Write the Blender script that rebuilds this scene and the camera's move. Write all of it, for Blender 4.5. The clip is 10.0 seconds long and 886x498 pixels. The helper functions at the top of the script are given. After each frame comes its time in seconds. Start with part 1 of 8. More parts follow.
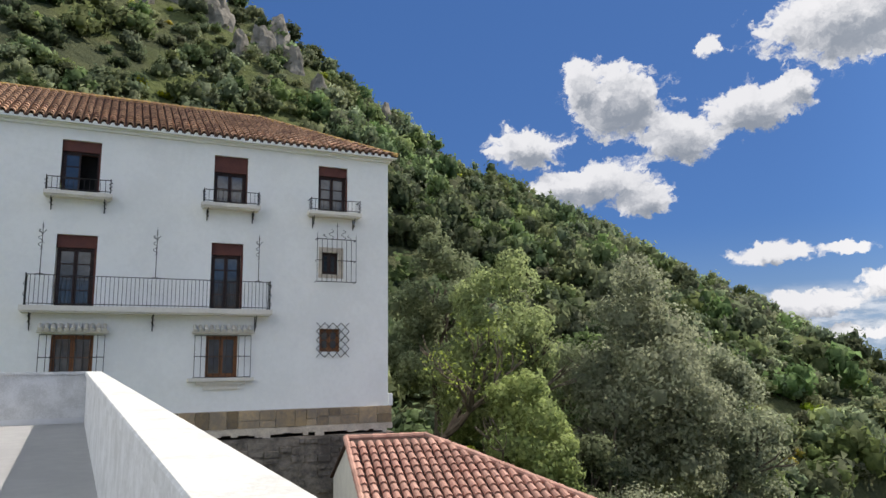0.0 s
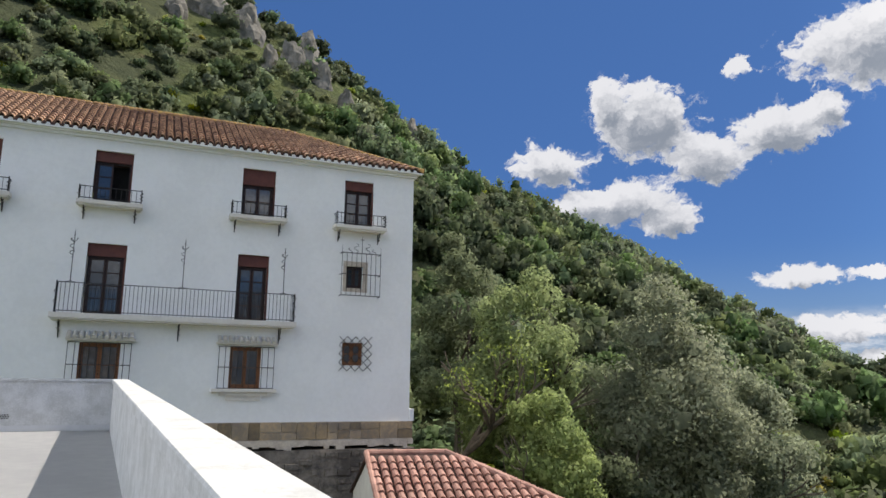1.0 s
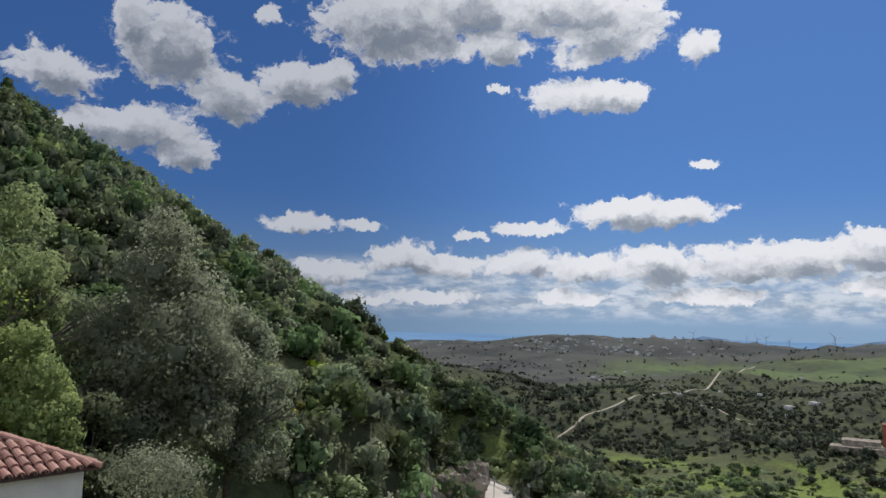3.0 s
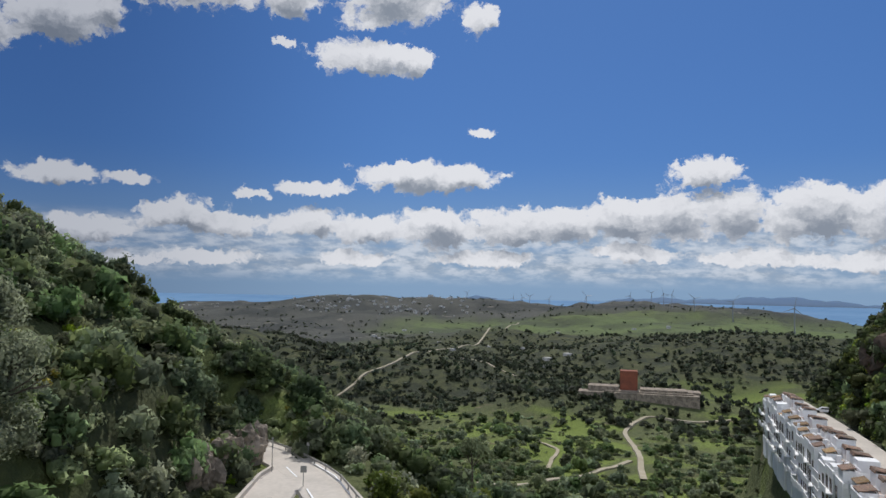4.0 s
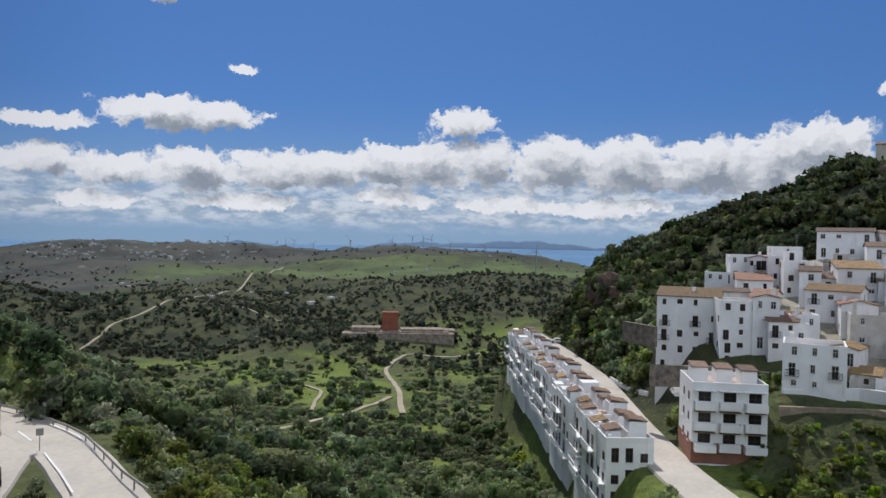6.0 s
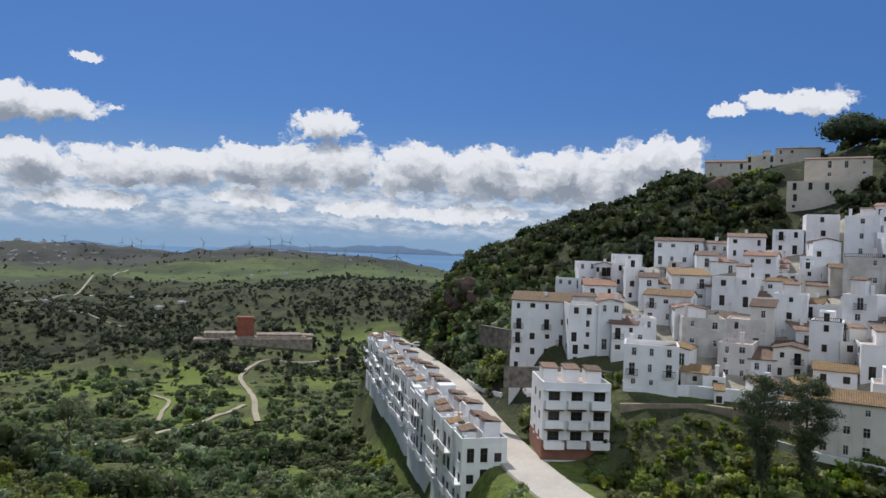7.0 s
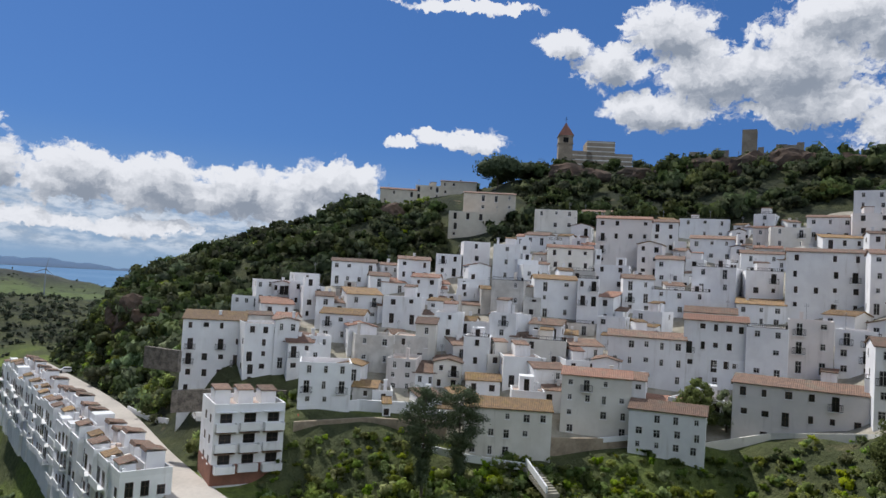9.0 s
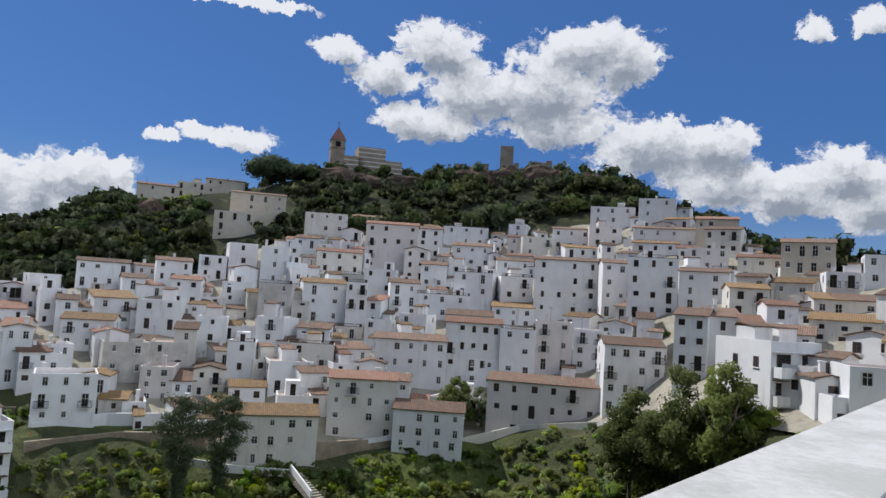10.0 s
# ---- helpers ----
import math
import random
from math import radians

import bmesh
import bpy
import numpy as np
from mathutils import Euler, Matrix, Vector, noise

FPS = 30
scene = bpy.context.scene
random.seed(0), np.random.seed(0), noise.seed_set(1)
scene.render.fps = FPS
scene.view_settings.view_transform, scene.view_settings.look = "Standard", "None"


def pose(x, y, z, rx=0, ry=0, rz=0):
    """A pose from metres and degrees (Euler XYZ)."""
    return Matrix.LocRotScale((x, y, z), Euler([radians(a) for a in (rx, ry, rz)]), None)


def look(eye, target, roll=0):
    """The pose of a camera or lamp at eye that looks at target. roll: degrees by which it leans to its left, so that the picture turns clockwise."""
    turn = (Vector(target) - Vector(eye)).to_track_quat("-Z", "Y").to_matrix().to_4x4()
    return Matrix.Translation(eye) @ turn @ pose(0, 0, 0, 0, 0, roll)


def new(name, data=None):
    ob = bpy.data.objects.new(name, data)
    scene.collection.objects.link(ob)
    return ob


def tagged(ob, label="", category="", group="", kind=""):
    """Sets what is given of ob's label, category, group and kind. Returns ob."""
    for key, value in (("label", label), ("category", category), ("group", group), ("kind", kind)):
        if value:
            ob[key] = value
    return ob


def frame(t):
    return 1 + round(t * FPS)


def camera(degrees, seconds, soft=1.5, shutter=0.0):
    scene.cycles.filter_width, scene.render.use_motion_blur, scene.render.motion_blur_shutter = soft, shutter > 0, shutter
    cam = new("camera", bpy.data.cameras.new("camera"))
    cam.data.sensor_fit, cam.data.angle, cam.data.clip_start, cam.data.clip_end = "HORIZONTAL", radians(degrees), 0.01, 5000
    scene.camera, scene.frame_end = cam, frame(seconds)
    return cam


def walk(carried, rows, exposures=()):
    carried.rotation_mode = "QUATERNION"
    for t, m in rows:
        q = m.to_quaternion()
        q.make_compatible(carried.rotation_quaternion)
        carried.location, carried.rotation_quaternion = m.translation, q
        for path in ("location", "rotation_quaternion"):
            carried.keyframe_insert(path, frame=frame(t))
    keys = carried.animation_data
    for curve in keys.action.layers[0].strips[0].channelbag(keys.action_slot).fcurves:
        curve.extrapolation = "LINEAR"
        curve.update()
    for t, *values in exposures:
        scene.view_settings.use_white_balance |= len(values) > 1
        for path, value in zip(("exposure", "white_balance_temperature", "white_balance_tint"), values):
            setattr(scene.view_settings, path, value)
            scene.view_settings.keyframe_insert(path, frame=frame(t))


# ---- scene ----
# The camera turns on the spot beside a terrace parapet; its eye is the origin of the world.
cam = camera(63.56, 10.0)
ROWS = [  # seconds, yaw, pitch, roll
    (0.0, 0.0, 9.24, 0.74), (0.5, 3.01, 10.48, 0.2), (1.0, 1.61, 10.52, -0.7), (1.5, -5.22, 10.1, -1.29),
    (2.0, -14.47, 9.22, -1.35), (2.5, -25.18, 7.76, -1.38), (3.0, -36.63, 6.1, -1.42), (4.5, -59.52, 1.95, -0.96),
    (5.0, -63.76, 0.59, -0.78), (6.5, -77.8, -0.62, -1.6), (7.0, -83.68, -0.08, -2.04), (7.5, -89.53, 0.6, -2.46),
    (8.0, -95.27, 1.25, -2.77), (8.5, -101.54, 1.93, -3.0), (9.0, -109.04, 2.6, -3.35), (9.5, -117.8, 3.29, -3.61),
    (10.0, -127.39, 3.99, -3.58)]
SWAY = {0.5: -0.06, 1.0: -0.06, 1.5: -0.02}   # the hand drifts a little to the left at first
walk(cam, [(t, pose(SWAY.get(t, 0.0), 0, 0, 90 + pitch, roll, yaw)) for t, yaw, pitch, roll in ROWS],
     exposures=[(0.0, 1.32, 6900, 10), (1.5, 1.16, 6750, 10), (2.5, 0.72, 6450, 10), (3.2, 0.58, 6300, 10), (4.5, 0.5, 6300, 10), (7.0, 0.6, 6250, 10), (10.0, 0.64, 6250, 10)])

# ---- world, sun ----
SUN_AZ, SUN_EL = -63.0, 50.0   # azimuths count to the left from the first view

# cumulus: azimuth, elevation, half width, half height, in degrees
CLOUDS_NORTH = [
    (-14.5, 20.1, 4.4, 3.2), (-11.9, 21.6, 1.8, 2.1), (-19.1, 17.1, 4.0, 1.9), (-24.5, 18.5, 4.1, 1.7), (-27.6, 19.6, 1.7, 1.2), (-6.8, 17.0, 3.3, 1.8),
    (-12.8, 13.8, 4.9, 1.8), (-16.2, 12.6, 2.6, 1.5), (-9.7, 13.7, 3.6, 1.1), (-21.7, 23.4, 1.1, 0.9), (1.0, 16.9, 0.8, 0.4)]
CLOUDS_HIGH = [
    (-32.4, 23.2, 7.9, 3.0), (-38.4, 24.8, 5.9, 2.0), (-40.6, 22.0, 2.9, 1.5), (-49.1, 22.7, 5.6, 2.5), (-45.8, 24.7, 6.3, 1.9), (-56.5, 21.2, 1.7, 1.3),
    (-47.7, 17.8, 3.8, 1.1), (-51.0, 18.1, 1.5, 1.2), (-52.3, 8.9, 5.1, 1.2), (-55.9, 9.2, 2.0, 0.9), (-24.8, 7.8, 3.2, 0.8), (-29.8, 7.9, 1.8, 0.5),
    (-43.4, 7.8, 2.7, 0.6), (-38.5, 7.3, 1.3, 0.4), (-15.1, 7.7, 1.9, 0.6), (-40.4, 18.7, 0.9, 0.4)]
CLOUDS_BANK = [
    (-47.4, 18.1, 4.6, 1.4), (-56.6, 12.8, 1.4, 0.5), (-53.1, 9.0, 5.9, 1.3), (-50.1, 9.4, 2.6, 1.2), (-43.3, 7.9, 2.7, 0.7), (-38.5, 7.3, 1.3, 0.4),
    (-74.0, 9.3, 2.6, 1.1), (-33.9, 5.4, 3.9, 1.4), (-37.1, 4.9, 2.5, 1.2), (-42.7, 5.1, 3.4, 1.3), (-48.1, 4.8, 3.4, 1.2), (-53.6, 5.0, 4.2, 1.5),
    (-59.4, 5.2, 4.3, 1.7), (-63.5, 5.4, 2.7, 1.6), (-68.0, 5.9, 3.4, 1.8), (-71.6, 6.1, 4.0, 2.1), (-76.0, 6.0, 2.6, 2.0), (-81.5, 6.1, 3.1, 2.1),
    (-86.7, 5.8, 4.2, 2.2), (-91.5, 5.7, 2.8, 1.9)]
CLOUDS_LOW = [
    (-46.8, 2.5, 3.7, 0.7), (-57.7, 2.6, 4.9, 0.7), (-69.0, 3.2, 4.0, 0.8), (-77.8, 2.7, 5.1, 0.7), (-35.3, 2.3, 3.9, 0.6), (-85.9, 2.7, 4.7, 0.8),
    (-27.3, 4.0, 3.5, 1.1), (-22.3, 3.4, 3.1, 0.9), (-28.8, 1.9, 4.0, 0.5)]
CLOUDS_CAPE = [
    (-81.0, 6.0, 3.8, 2.2), (-87.3, 5.9, 4.3, 2.2), (-93.6, 5.9, 3.8, 2.2), (-100.3, 6.8, 3.7, 2.3), (-97.2, 5.4, 2.7, 1.8), (-110.3, 11.2, 3.5, 1.0),
    (-104.8, 10.9, 1.5, 0.6), (-107.1, 11.6, 1.2, 0.6)]
CLOUDS_SOUTH = [
    (-100.1, 7.1, 3.8, 1.9), (-97.0, 5.8, 2.2, 2.3), (-125.7, 19.6, 3.9, 2.2), (-117.7, 18.9, 2.3, 1.2), (-121.5, 17.2, 3.0, 1.5), (-125.4, 14.0, 5.1, 1.6),
    (-129.8, 16.5, 5.5, 2.5), (-134.4, 16.4, 5.9, 3.0), (-137.8, 19.8, 4.9, 2.1), (-140.7, 19.2, 3.3, 2.5), (-135.5, 13.7, 5.4, 1.4), (-143.0, 12.6, 5.5, 2.5)]
# the last five are out of view, added to brighten shaded walls
CLOUDS_EAST_AND_FILL = [
    (-147.5, 12.5, 3.6, 1.9), (-148.4, 10.0, 4.4, 2.0), (-153.0, 9.2, 4.4, 2.0), (-156.3, 10.7, 2.8, 2.0), (-158.2, 8.4, 2.9, 2.3), (-110.4, 21.3, 6.4, 0.5),
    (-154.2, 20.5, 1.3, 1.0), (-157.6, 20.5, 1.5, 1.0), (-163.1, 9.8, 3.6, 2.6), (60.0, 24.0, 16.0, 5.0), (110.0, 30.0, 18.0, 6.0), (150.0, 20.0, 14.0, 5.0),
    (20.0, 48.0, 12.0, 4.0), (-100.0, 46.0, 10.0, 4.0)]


def math_node(tree, op, a, b=None, clamp=False):
    n = tree.nodes.new("ShaderNodeMath")
    n.operation, n.use_clamp = op, clamp
    for i, v in enumerate((a, b)):
        if v is None:
            continue
        if isinstance(v, (int, float)):
            n.inputs[i].default_value = v
        else:
            tree.links.new(v, n.inputs[i])
    return n.outputs[0]


def vec_node(tree, op, a, b=None):
    n = tree.nodes.new("ShaderNodeVectorMath")
    n.operation = op
    for i, v in enumerate((a, b)):
        if v is None:
            continue
        if isinstance(v, tuple):
            n.inputs[i].default_value = v
        else:
            tree.links.new(v, n.inputs[i])
    return n.outputs["Value"] if op == "LENGTH" else n.outputs["Vector"]


def map_range(tree, v, a, b, c=0.0, d=1.0, smooth=True):
    n = tree.nodes.new("ShaderNodeMapRange")
    n.interpolation_type = "SMOOTHSTEP" if smooth else "LINEAR"
    tree.links.new(v, n.inputs[0])
    for i, x in zip((1, 2, 3, 4), (a, b, c, d)):
        n.inputs[i].default_value = x
    return n.outputs[0]


def noise_node(tree, vec, scale, detail=6.0, rough=0.55):
    n = tree.nodes.new("ShaderNodeTexNoise")
    n.inputs["Scale"].default_value, n.inputs["Detail"].default_value, n.inputs["Roughness"].default_value = scale, detail, rough
    if vec is not None:
        tree.links.new(vec, n.inputs["Vector"])
    return n.outputs["Fac"]


def mix_col(tree, fac, a, b, mode="MIX"):
    n = tree.nodes.new("ShaderNodeMix")
    n.data_type, n.blend_type = "RGBA", mode
    for i, v in ((0, fac), (6, a), (7, b)):
        if isinstance(v, (int, float)):
            n.inputs[i].default_value = v
        elif isinstance(v, tuple):
            n.inputs[i].default_value = (*v, 1.0)
        else:
            tree.links.new(v, n.inputs[i])
    return n.outputs[2]


def cloud_group():
    """Cloud thickness at a place given as (azimuth, elevation, 0) in degrees."""
    g = bpy.data.node_groups.new("cumulus", "ShaderNodeTree")
    g.interface.new_socket("Place", in_out="INPUT", socket_type="NodeSocketVector")
    g.interface.new_socket("Thick", in_out="OUTPUT", socket_type="NodeSocketFloat")
    gi, go = g.nodes.new("NodeGroupInput"), g.nodes.new("NodeGroupOutput")
    place = gi.outputs[0]
    for scale, reach in ((0.42, (2.0, 1.5, 0.0)), (1.5, (1.2, 1.1, 0.0)), (4.5, (0.45, 0.4, 0.0))):    # billows
        n = g.nodes.new("ShaderNodeTexNoise")
        n.inputs["Scale"].default_value, n.inputs["Detail"].default_value = scale, 4.0
        g.links.new(gi.outputs[0], n.inputs["Vector"])
        place = vec_node(g, "ADD", place, vec_node(g, "MULTIPLY", vec_node(g, "SUBTRACT", n.outputs["Color"], (0.5, 0.5, 0.5)), reach))
    stretched = vec_node(g, "MULTIPLY", place, (0.8, 1.25, 1.0))
    big = noise_node(g, stretched, 0.34, 3.0, 0.5)
    fine = noise_node(g, stretched, 0.8, 7.0, 0.60)
    nearest = None
    for az, el, w, h in CLOUDS_NORTH + CLOUDS_HIGH + CLOUDS_BANK + CLOUDS_LOW + CLOUDS_CAPE + CLOUDS_SOUTH + CLOUDS_EAST_AND_FILL:
        d = vec_node(g, "LENGTH", vec_node(g, "MULTIPLY", vec_node(g, "SUBTRACT", place, (az, el, 0.0)), (1 / w, 1 / h, 0.0)))
        if nearest is not None:      # neighbouring billows flow together
            join = g.nodes.new("ShaderNodeMath")
            join.operation, join.inputs[2].default_value = "SMOOTH_MIN", 0.5
            g.links.new(nearest, join.inputs[0]), g.links.new(d, join.inputs[1])
            d = join.outputs[0]
        nearest = d
    # outside the view scattered cumulus of the same kind is added, to fill shaded walls
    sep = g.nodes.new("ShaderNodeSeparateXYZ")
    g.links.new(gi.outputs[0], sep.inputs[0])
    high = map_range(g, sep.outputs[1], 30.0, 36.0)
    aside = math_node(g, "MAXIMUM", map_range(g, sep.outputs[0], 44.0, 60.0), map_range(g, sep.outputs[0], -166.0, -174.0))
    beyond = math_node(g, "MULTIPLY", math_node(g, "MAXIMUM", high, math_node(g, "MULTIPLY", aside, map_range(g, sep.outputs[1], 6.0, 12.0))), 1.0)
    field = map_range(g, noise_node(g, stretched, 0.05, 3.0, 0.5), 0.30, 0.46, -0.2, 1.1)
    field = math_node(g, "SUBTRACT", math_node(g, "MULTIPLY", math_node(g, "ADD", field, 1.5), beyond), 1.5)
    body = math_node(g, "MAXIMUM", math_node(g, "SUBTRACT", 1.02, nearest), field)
    n = math_node(g, "ADD", math_node(g, "MULTIPLY", math_node(g, "SUBTRACT", big, 0.5), 0.8),
                  math_node(g, "MULTIPLY", math_node(g, "SUBTRACT", fine, 0.5), 1.35))
    g.links.new(math_node(g, "ADD", math_node(g, "MAXIMUM", body, -1.5), n), go.inputs[0])
    return g


def build_world():
    world = bpy.data.worlds.new("sky")
    scene.world, world.use_nodes = world, True
    tree = world.node_tree
    tree.nodes.clear()
    sky = tree.nodes.new("ShaderNodeTexSky")
    sky.sky_type, sky.sun_disc = "NISHITA", False
    sky.sun_elevation, sky.sun_rotation = radians(SUN_EL), radians(-SUN_AZ)
    sky.altitude, sky.air_density, sky.dust_density, sky.ozone_density = 400.0, 1.0, 0.6, 2.5
    way = tree.nodes.new("ShaderNodeTexCoord").outputs["Generated"]
    sep = tree.nodes.new("ShaderNodeSeparateXYZ")
    tree.links.new(way, sep.inputs[0])
    x, y, z = sep.outputs
    az = math_node(tree, "MULTIPLY", math_node(tree, "ARCTAN2", math_node(tree, "MULTIPLY", x, -1.0), y), 57.2958)
    el = math_node(tree, "MULTIPLY", math_node(tree, "ARCSINE", z), 57.2958)
    comb = tree.nodes.new("ShaderNodeCombineXYZ")
    tree.links.new(az, comb.inputs[0]), tree.links.new(el, comb.inputs[1])
    group = cloud_group()
    here = tree.nodes.new("ShaderNodeGroup")
    above = tree.nodes.new("ShaderNodeGroup")
    here.node_tree = above.node_tree = group
    tree.links.new(comb.outputs[0], here.inputs[0])
    tree.links.new(vec_node(tree, "ADD", comb.outputs[0], (0.35, 1.25, 0.0)), above.inputs[0])
    cover = map_range(tree, here.outputs[0], 0.0, 0.26)
    cover = math_node(tree, "MULTIPLY", cover, map_range(tree, el, -0.5, 1.5, 0.35, 1.0))
    shade = map_range(tree, math_node(tree, "ADD", math_node(tree, "MULTIPLY", above.outputs[0], 1.0),
                                      math_node(tree, "MULTIPLY", here.outputs[0], -0.05)), -0.12, 0.95, 0.0, 1.0)
    white = mix_col(tree, shade, CLOUD_LIT, CLOUD_DARK)
    # clouds opposite the sun, out of view, are brightened to light the shaded fronts
    anti = tree.nodes.new("ShaderNodeVectorMath")
    anti.operation, anti.inputs[1].default_value = "DOT_PRODUCT", (math.sin(radians(SUN_AZ)), -math.cos(radians(SUN_AZ)), 0.0)
    tree.links.new(way, anti.inputs[0])
    white = mix_col(tree, map_range(tree, anti.outputs["Value"], 0.15, 0.85), white, mix_col(tree, shade, (8.3, 8.8, 9.7), (4.4, 4.8, 5.4)))
    # pale air low over the horizon
    low = map_range(tree, el, -1.0, 11.0, 0.85, 0.0)
    air = mix_col(tree, 1.0, sky.outputs[0], SKY_TINT, "MULTIPLY")
    air = mix_col(tree, 0.72, air, CLEAR_BLUE)
    air = mix_col(tree, low, air, HORIZON_AIR)
    # soft layered cloud between the bank and the horizon
    streaks = noise_node(tree, vec_node(tree, "MULTIPLY", comb.outputs[0], (0.16, 0.75, 1.0)), 1.0, 6.0, 0.6)
    lumpy = noise_node(tree, vec_node(tree, "MULTIPLY", comb.outputs[0], (0.5, 1.3, 1.0)), 1.0, 6.0, 0.62)
    veil = math_node(tree, "MULTIPLY", map_range(tree, el, 0.2, 1.8), map_range(tree, el, 4.2, 5.8, 1.0, 0.0))
    veil = math_node(tree, "MULTIPLY", veil, math_node(tree, "MULTIPLY", map_range(tree, az, -12.0, -30.0), map_range(tree, az, -125.0, -105.0)))
    veil = math_node(tree, "MULTIPLY", veil, map_range(tree, math_node(tree, "ADD", math_node(tree, "MULTIPLY", streaks, 0.6), math_node(tree, "MULTIPLY", lumpy, 0.4)), 0.36, 0.58, 0.25, 0.95))
    air = mix_col(tree, veil, air, mix_col(tree, map_range(tree, lumpy, 0.38, 0.62), VEIL_GREY, VEIL_PALE))
    col = mix_col(tree, cover, air, white)
    # sky and clouds are dimmed towards the north, against the higher exposure there
    deep = math_node(tree, "MULTIPLY", map_range(tree, az, -52.0, -24.0), map_range(tree, az, 30.0, 80.0, 1.0, 0.0))
    col = mix_col(tree, deep, col, mix_col(tree, 1.0, col, (0.62, 0.64, 0.68), "MULTIPLY"))
    bg = tree.nodes.new("ShaderNodeBackground")
    tree.links.new(col, bg.inputs[0])
    bg.inputs[1].default_value = 0.15
    out = tree.nodes.new("ShaderNodeOutputWorld")
    tree.links.new(bg.outputs[0], out.inputs[0])


VEIL_GREY, VEIL_PALE = (1.55, 1.85, 2.25), (2.7, 2.9, 3.2)
CLOUD_LIT, CLOUD_DARK = (3.5, 3.5, 3.6), (1.15, 1.3, 1.55)
SKY_TINT, CLEAR_BLUE, HORIZON_AIR = (0.24, 0.36, 0.54), (0.22, 0.58, 1.5), (1.15, 1.7, 2.4)
build_world()


def on(az, d, z=0.0):
    """A place d metres off at an azimuth."""
    return (-math.sin(radians(az)) * d, math.cos(radians(az)) * d, z)


sun_data = bpy.data.lights.new("sun", "SUN")
sun_data.energy, sun_data.angle, sun_data.color = 2.4, radians(0.5), (1.0, 0.95, 0.87)
sun = new("sun", sun_data)
sun.matrix_world = look(on(SUN_AZ, 100, 100 * math.tan(radians(SUN_EL))), (0, 0, 0))

# ---- materials ----
def material(name, a, b, scale=1.0, rough=0.85, bump=0.0, fine=8.0, metallic=0.0, island=0.0, per_object=0.0, wide=0.0, spec=0.3, thin=0.0, tinted=False):
    """Two colours mingled by noise at two scales, with relief; island and per_object vary pieces."""
    m = bpy.data.materials.new(name)
    m.use_nodes = True
    t = m.node_tree
    p = t.nodes["Principled BSDF"]
    where = t.nodes.new("ShaderNodeNewGeometry")
    pos = where.outputs["Position"]
    f1 = noise_node(t, pos, scale, 4.0, 0.6)
    f2 = noise_node(t, pos, scale * fine, 3.0, 0.6)
    f = math_node(t, "ADD", math_node(t, "MULTIPLY", f1, 0.65), math_node(t, "MULTIPLY", f2, 0.35))
    col = mix_col(t, map_range(t, f, 0.36, 0.64), a, b)
    value = None
    if island:
        value = math_node(t, "ADD", math_node(t, "MULTIPLY", where.outputs["Random Per Island"], 2 * island), 1 - island)
    if per_object:
        info = t.nodes.new("ShaderNodeObjectInfo")
        v2 = math_node(t, "ADD", math_node(t, "MULTIPLY", info.outputs["Random"], 2 * per_object), 1 - per_object)
        value = v2 if value is None else math_node(t, "MULTIPLY", value, v2)
    if wide:
        f3 = noise_node(t, pos, wide, 2.0, 0.5)
        v3 = map_range(t, f3, 0.3, 0.7, 0.65, 1.35, False)
        value = v3 if value is None else math_node(t, "MULTIPLY", value, v3)
    if tinted:      # each tree has a shade of its own
        own = t.nodes.new("ShaderNodeAttribute")
        own.attribute_name = "tint"
        own_sep = t.nodes.new("ShaderNodeSeparateXYZ")
        t.links.new(own.outputs["Vector"], own_sep.inputs[0])
        v4 = math_node(t, "ADD", math_node(t, "MULTIPLY", own_sep.outputs[0], 0.42), 1.0)
        value = v4 if value is None else math_node(t, "MULTIPLY", value, v4)
    if value is not None:
        hsv = t.nodes.new("ShaderNodeHueSaturation")
        if tinted:
            t.links.new(math_node(t, "ADD", math_node(t, "MULTIPLY", own_sep.outputs[1], 0.030), 0.5), hsv.inputs["Hue"])
            t.links.new(math_node(t, "ADD", math_node(t, "MULTIPLY", own_sep.outputs[2], 0.28), 1.0), hsv.inputs["Saturation"])
        t.links.new(value, hsv.inputs["Value"]), t.links.new(col, hsv.inputs["Color"])
        col = hsv.outputs[0]
    t.links.new(col, p.inputs["Base Color"])
    p.inputs["Roughness"].default_value, p.inputs["Metallic"].default_value = rough, metallic
    p.inputs["Specular IOR Level"].default_value = 0.1 if tinted else spec
    if thin:    # leaves let some light through
        tl = t.nodes.new("ShaderNodeBsdfTranslucent")
        mx = t.nodes.new("ShaderNodeMixShader")
        mx.inputs[0].default_value = thin
        t.links.new(col, tl.inputs[0]), t.links.new(p.outputs[0], mx.inputs[1]), t.links.new(tl.outputs[0], mx.inputs[2])
        t.links.new(mx.outputs[0], t.nodes["Material Output"].inputs[0])
    if bump:
        bn = t.nodes.new("ShaderNodeBump")
        bn.inputs["Strength"].default_value, bn.inputs["Distance"].default_value = bump, 0.5 / (scale * fine)
        t.links.new(f, bn.inputs["Height"]), t.links.new(bn.outputs[0], p.inputs["Normal"])
    return m


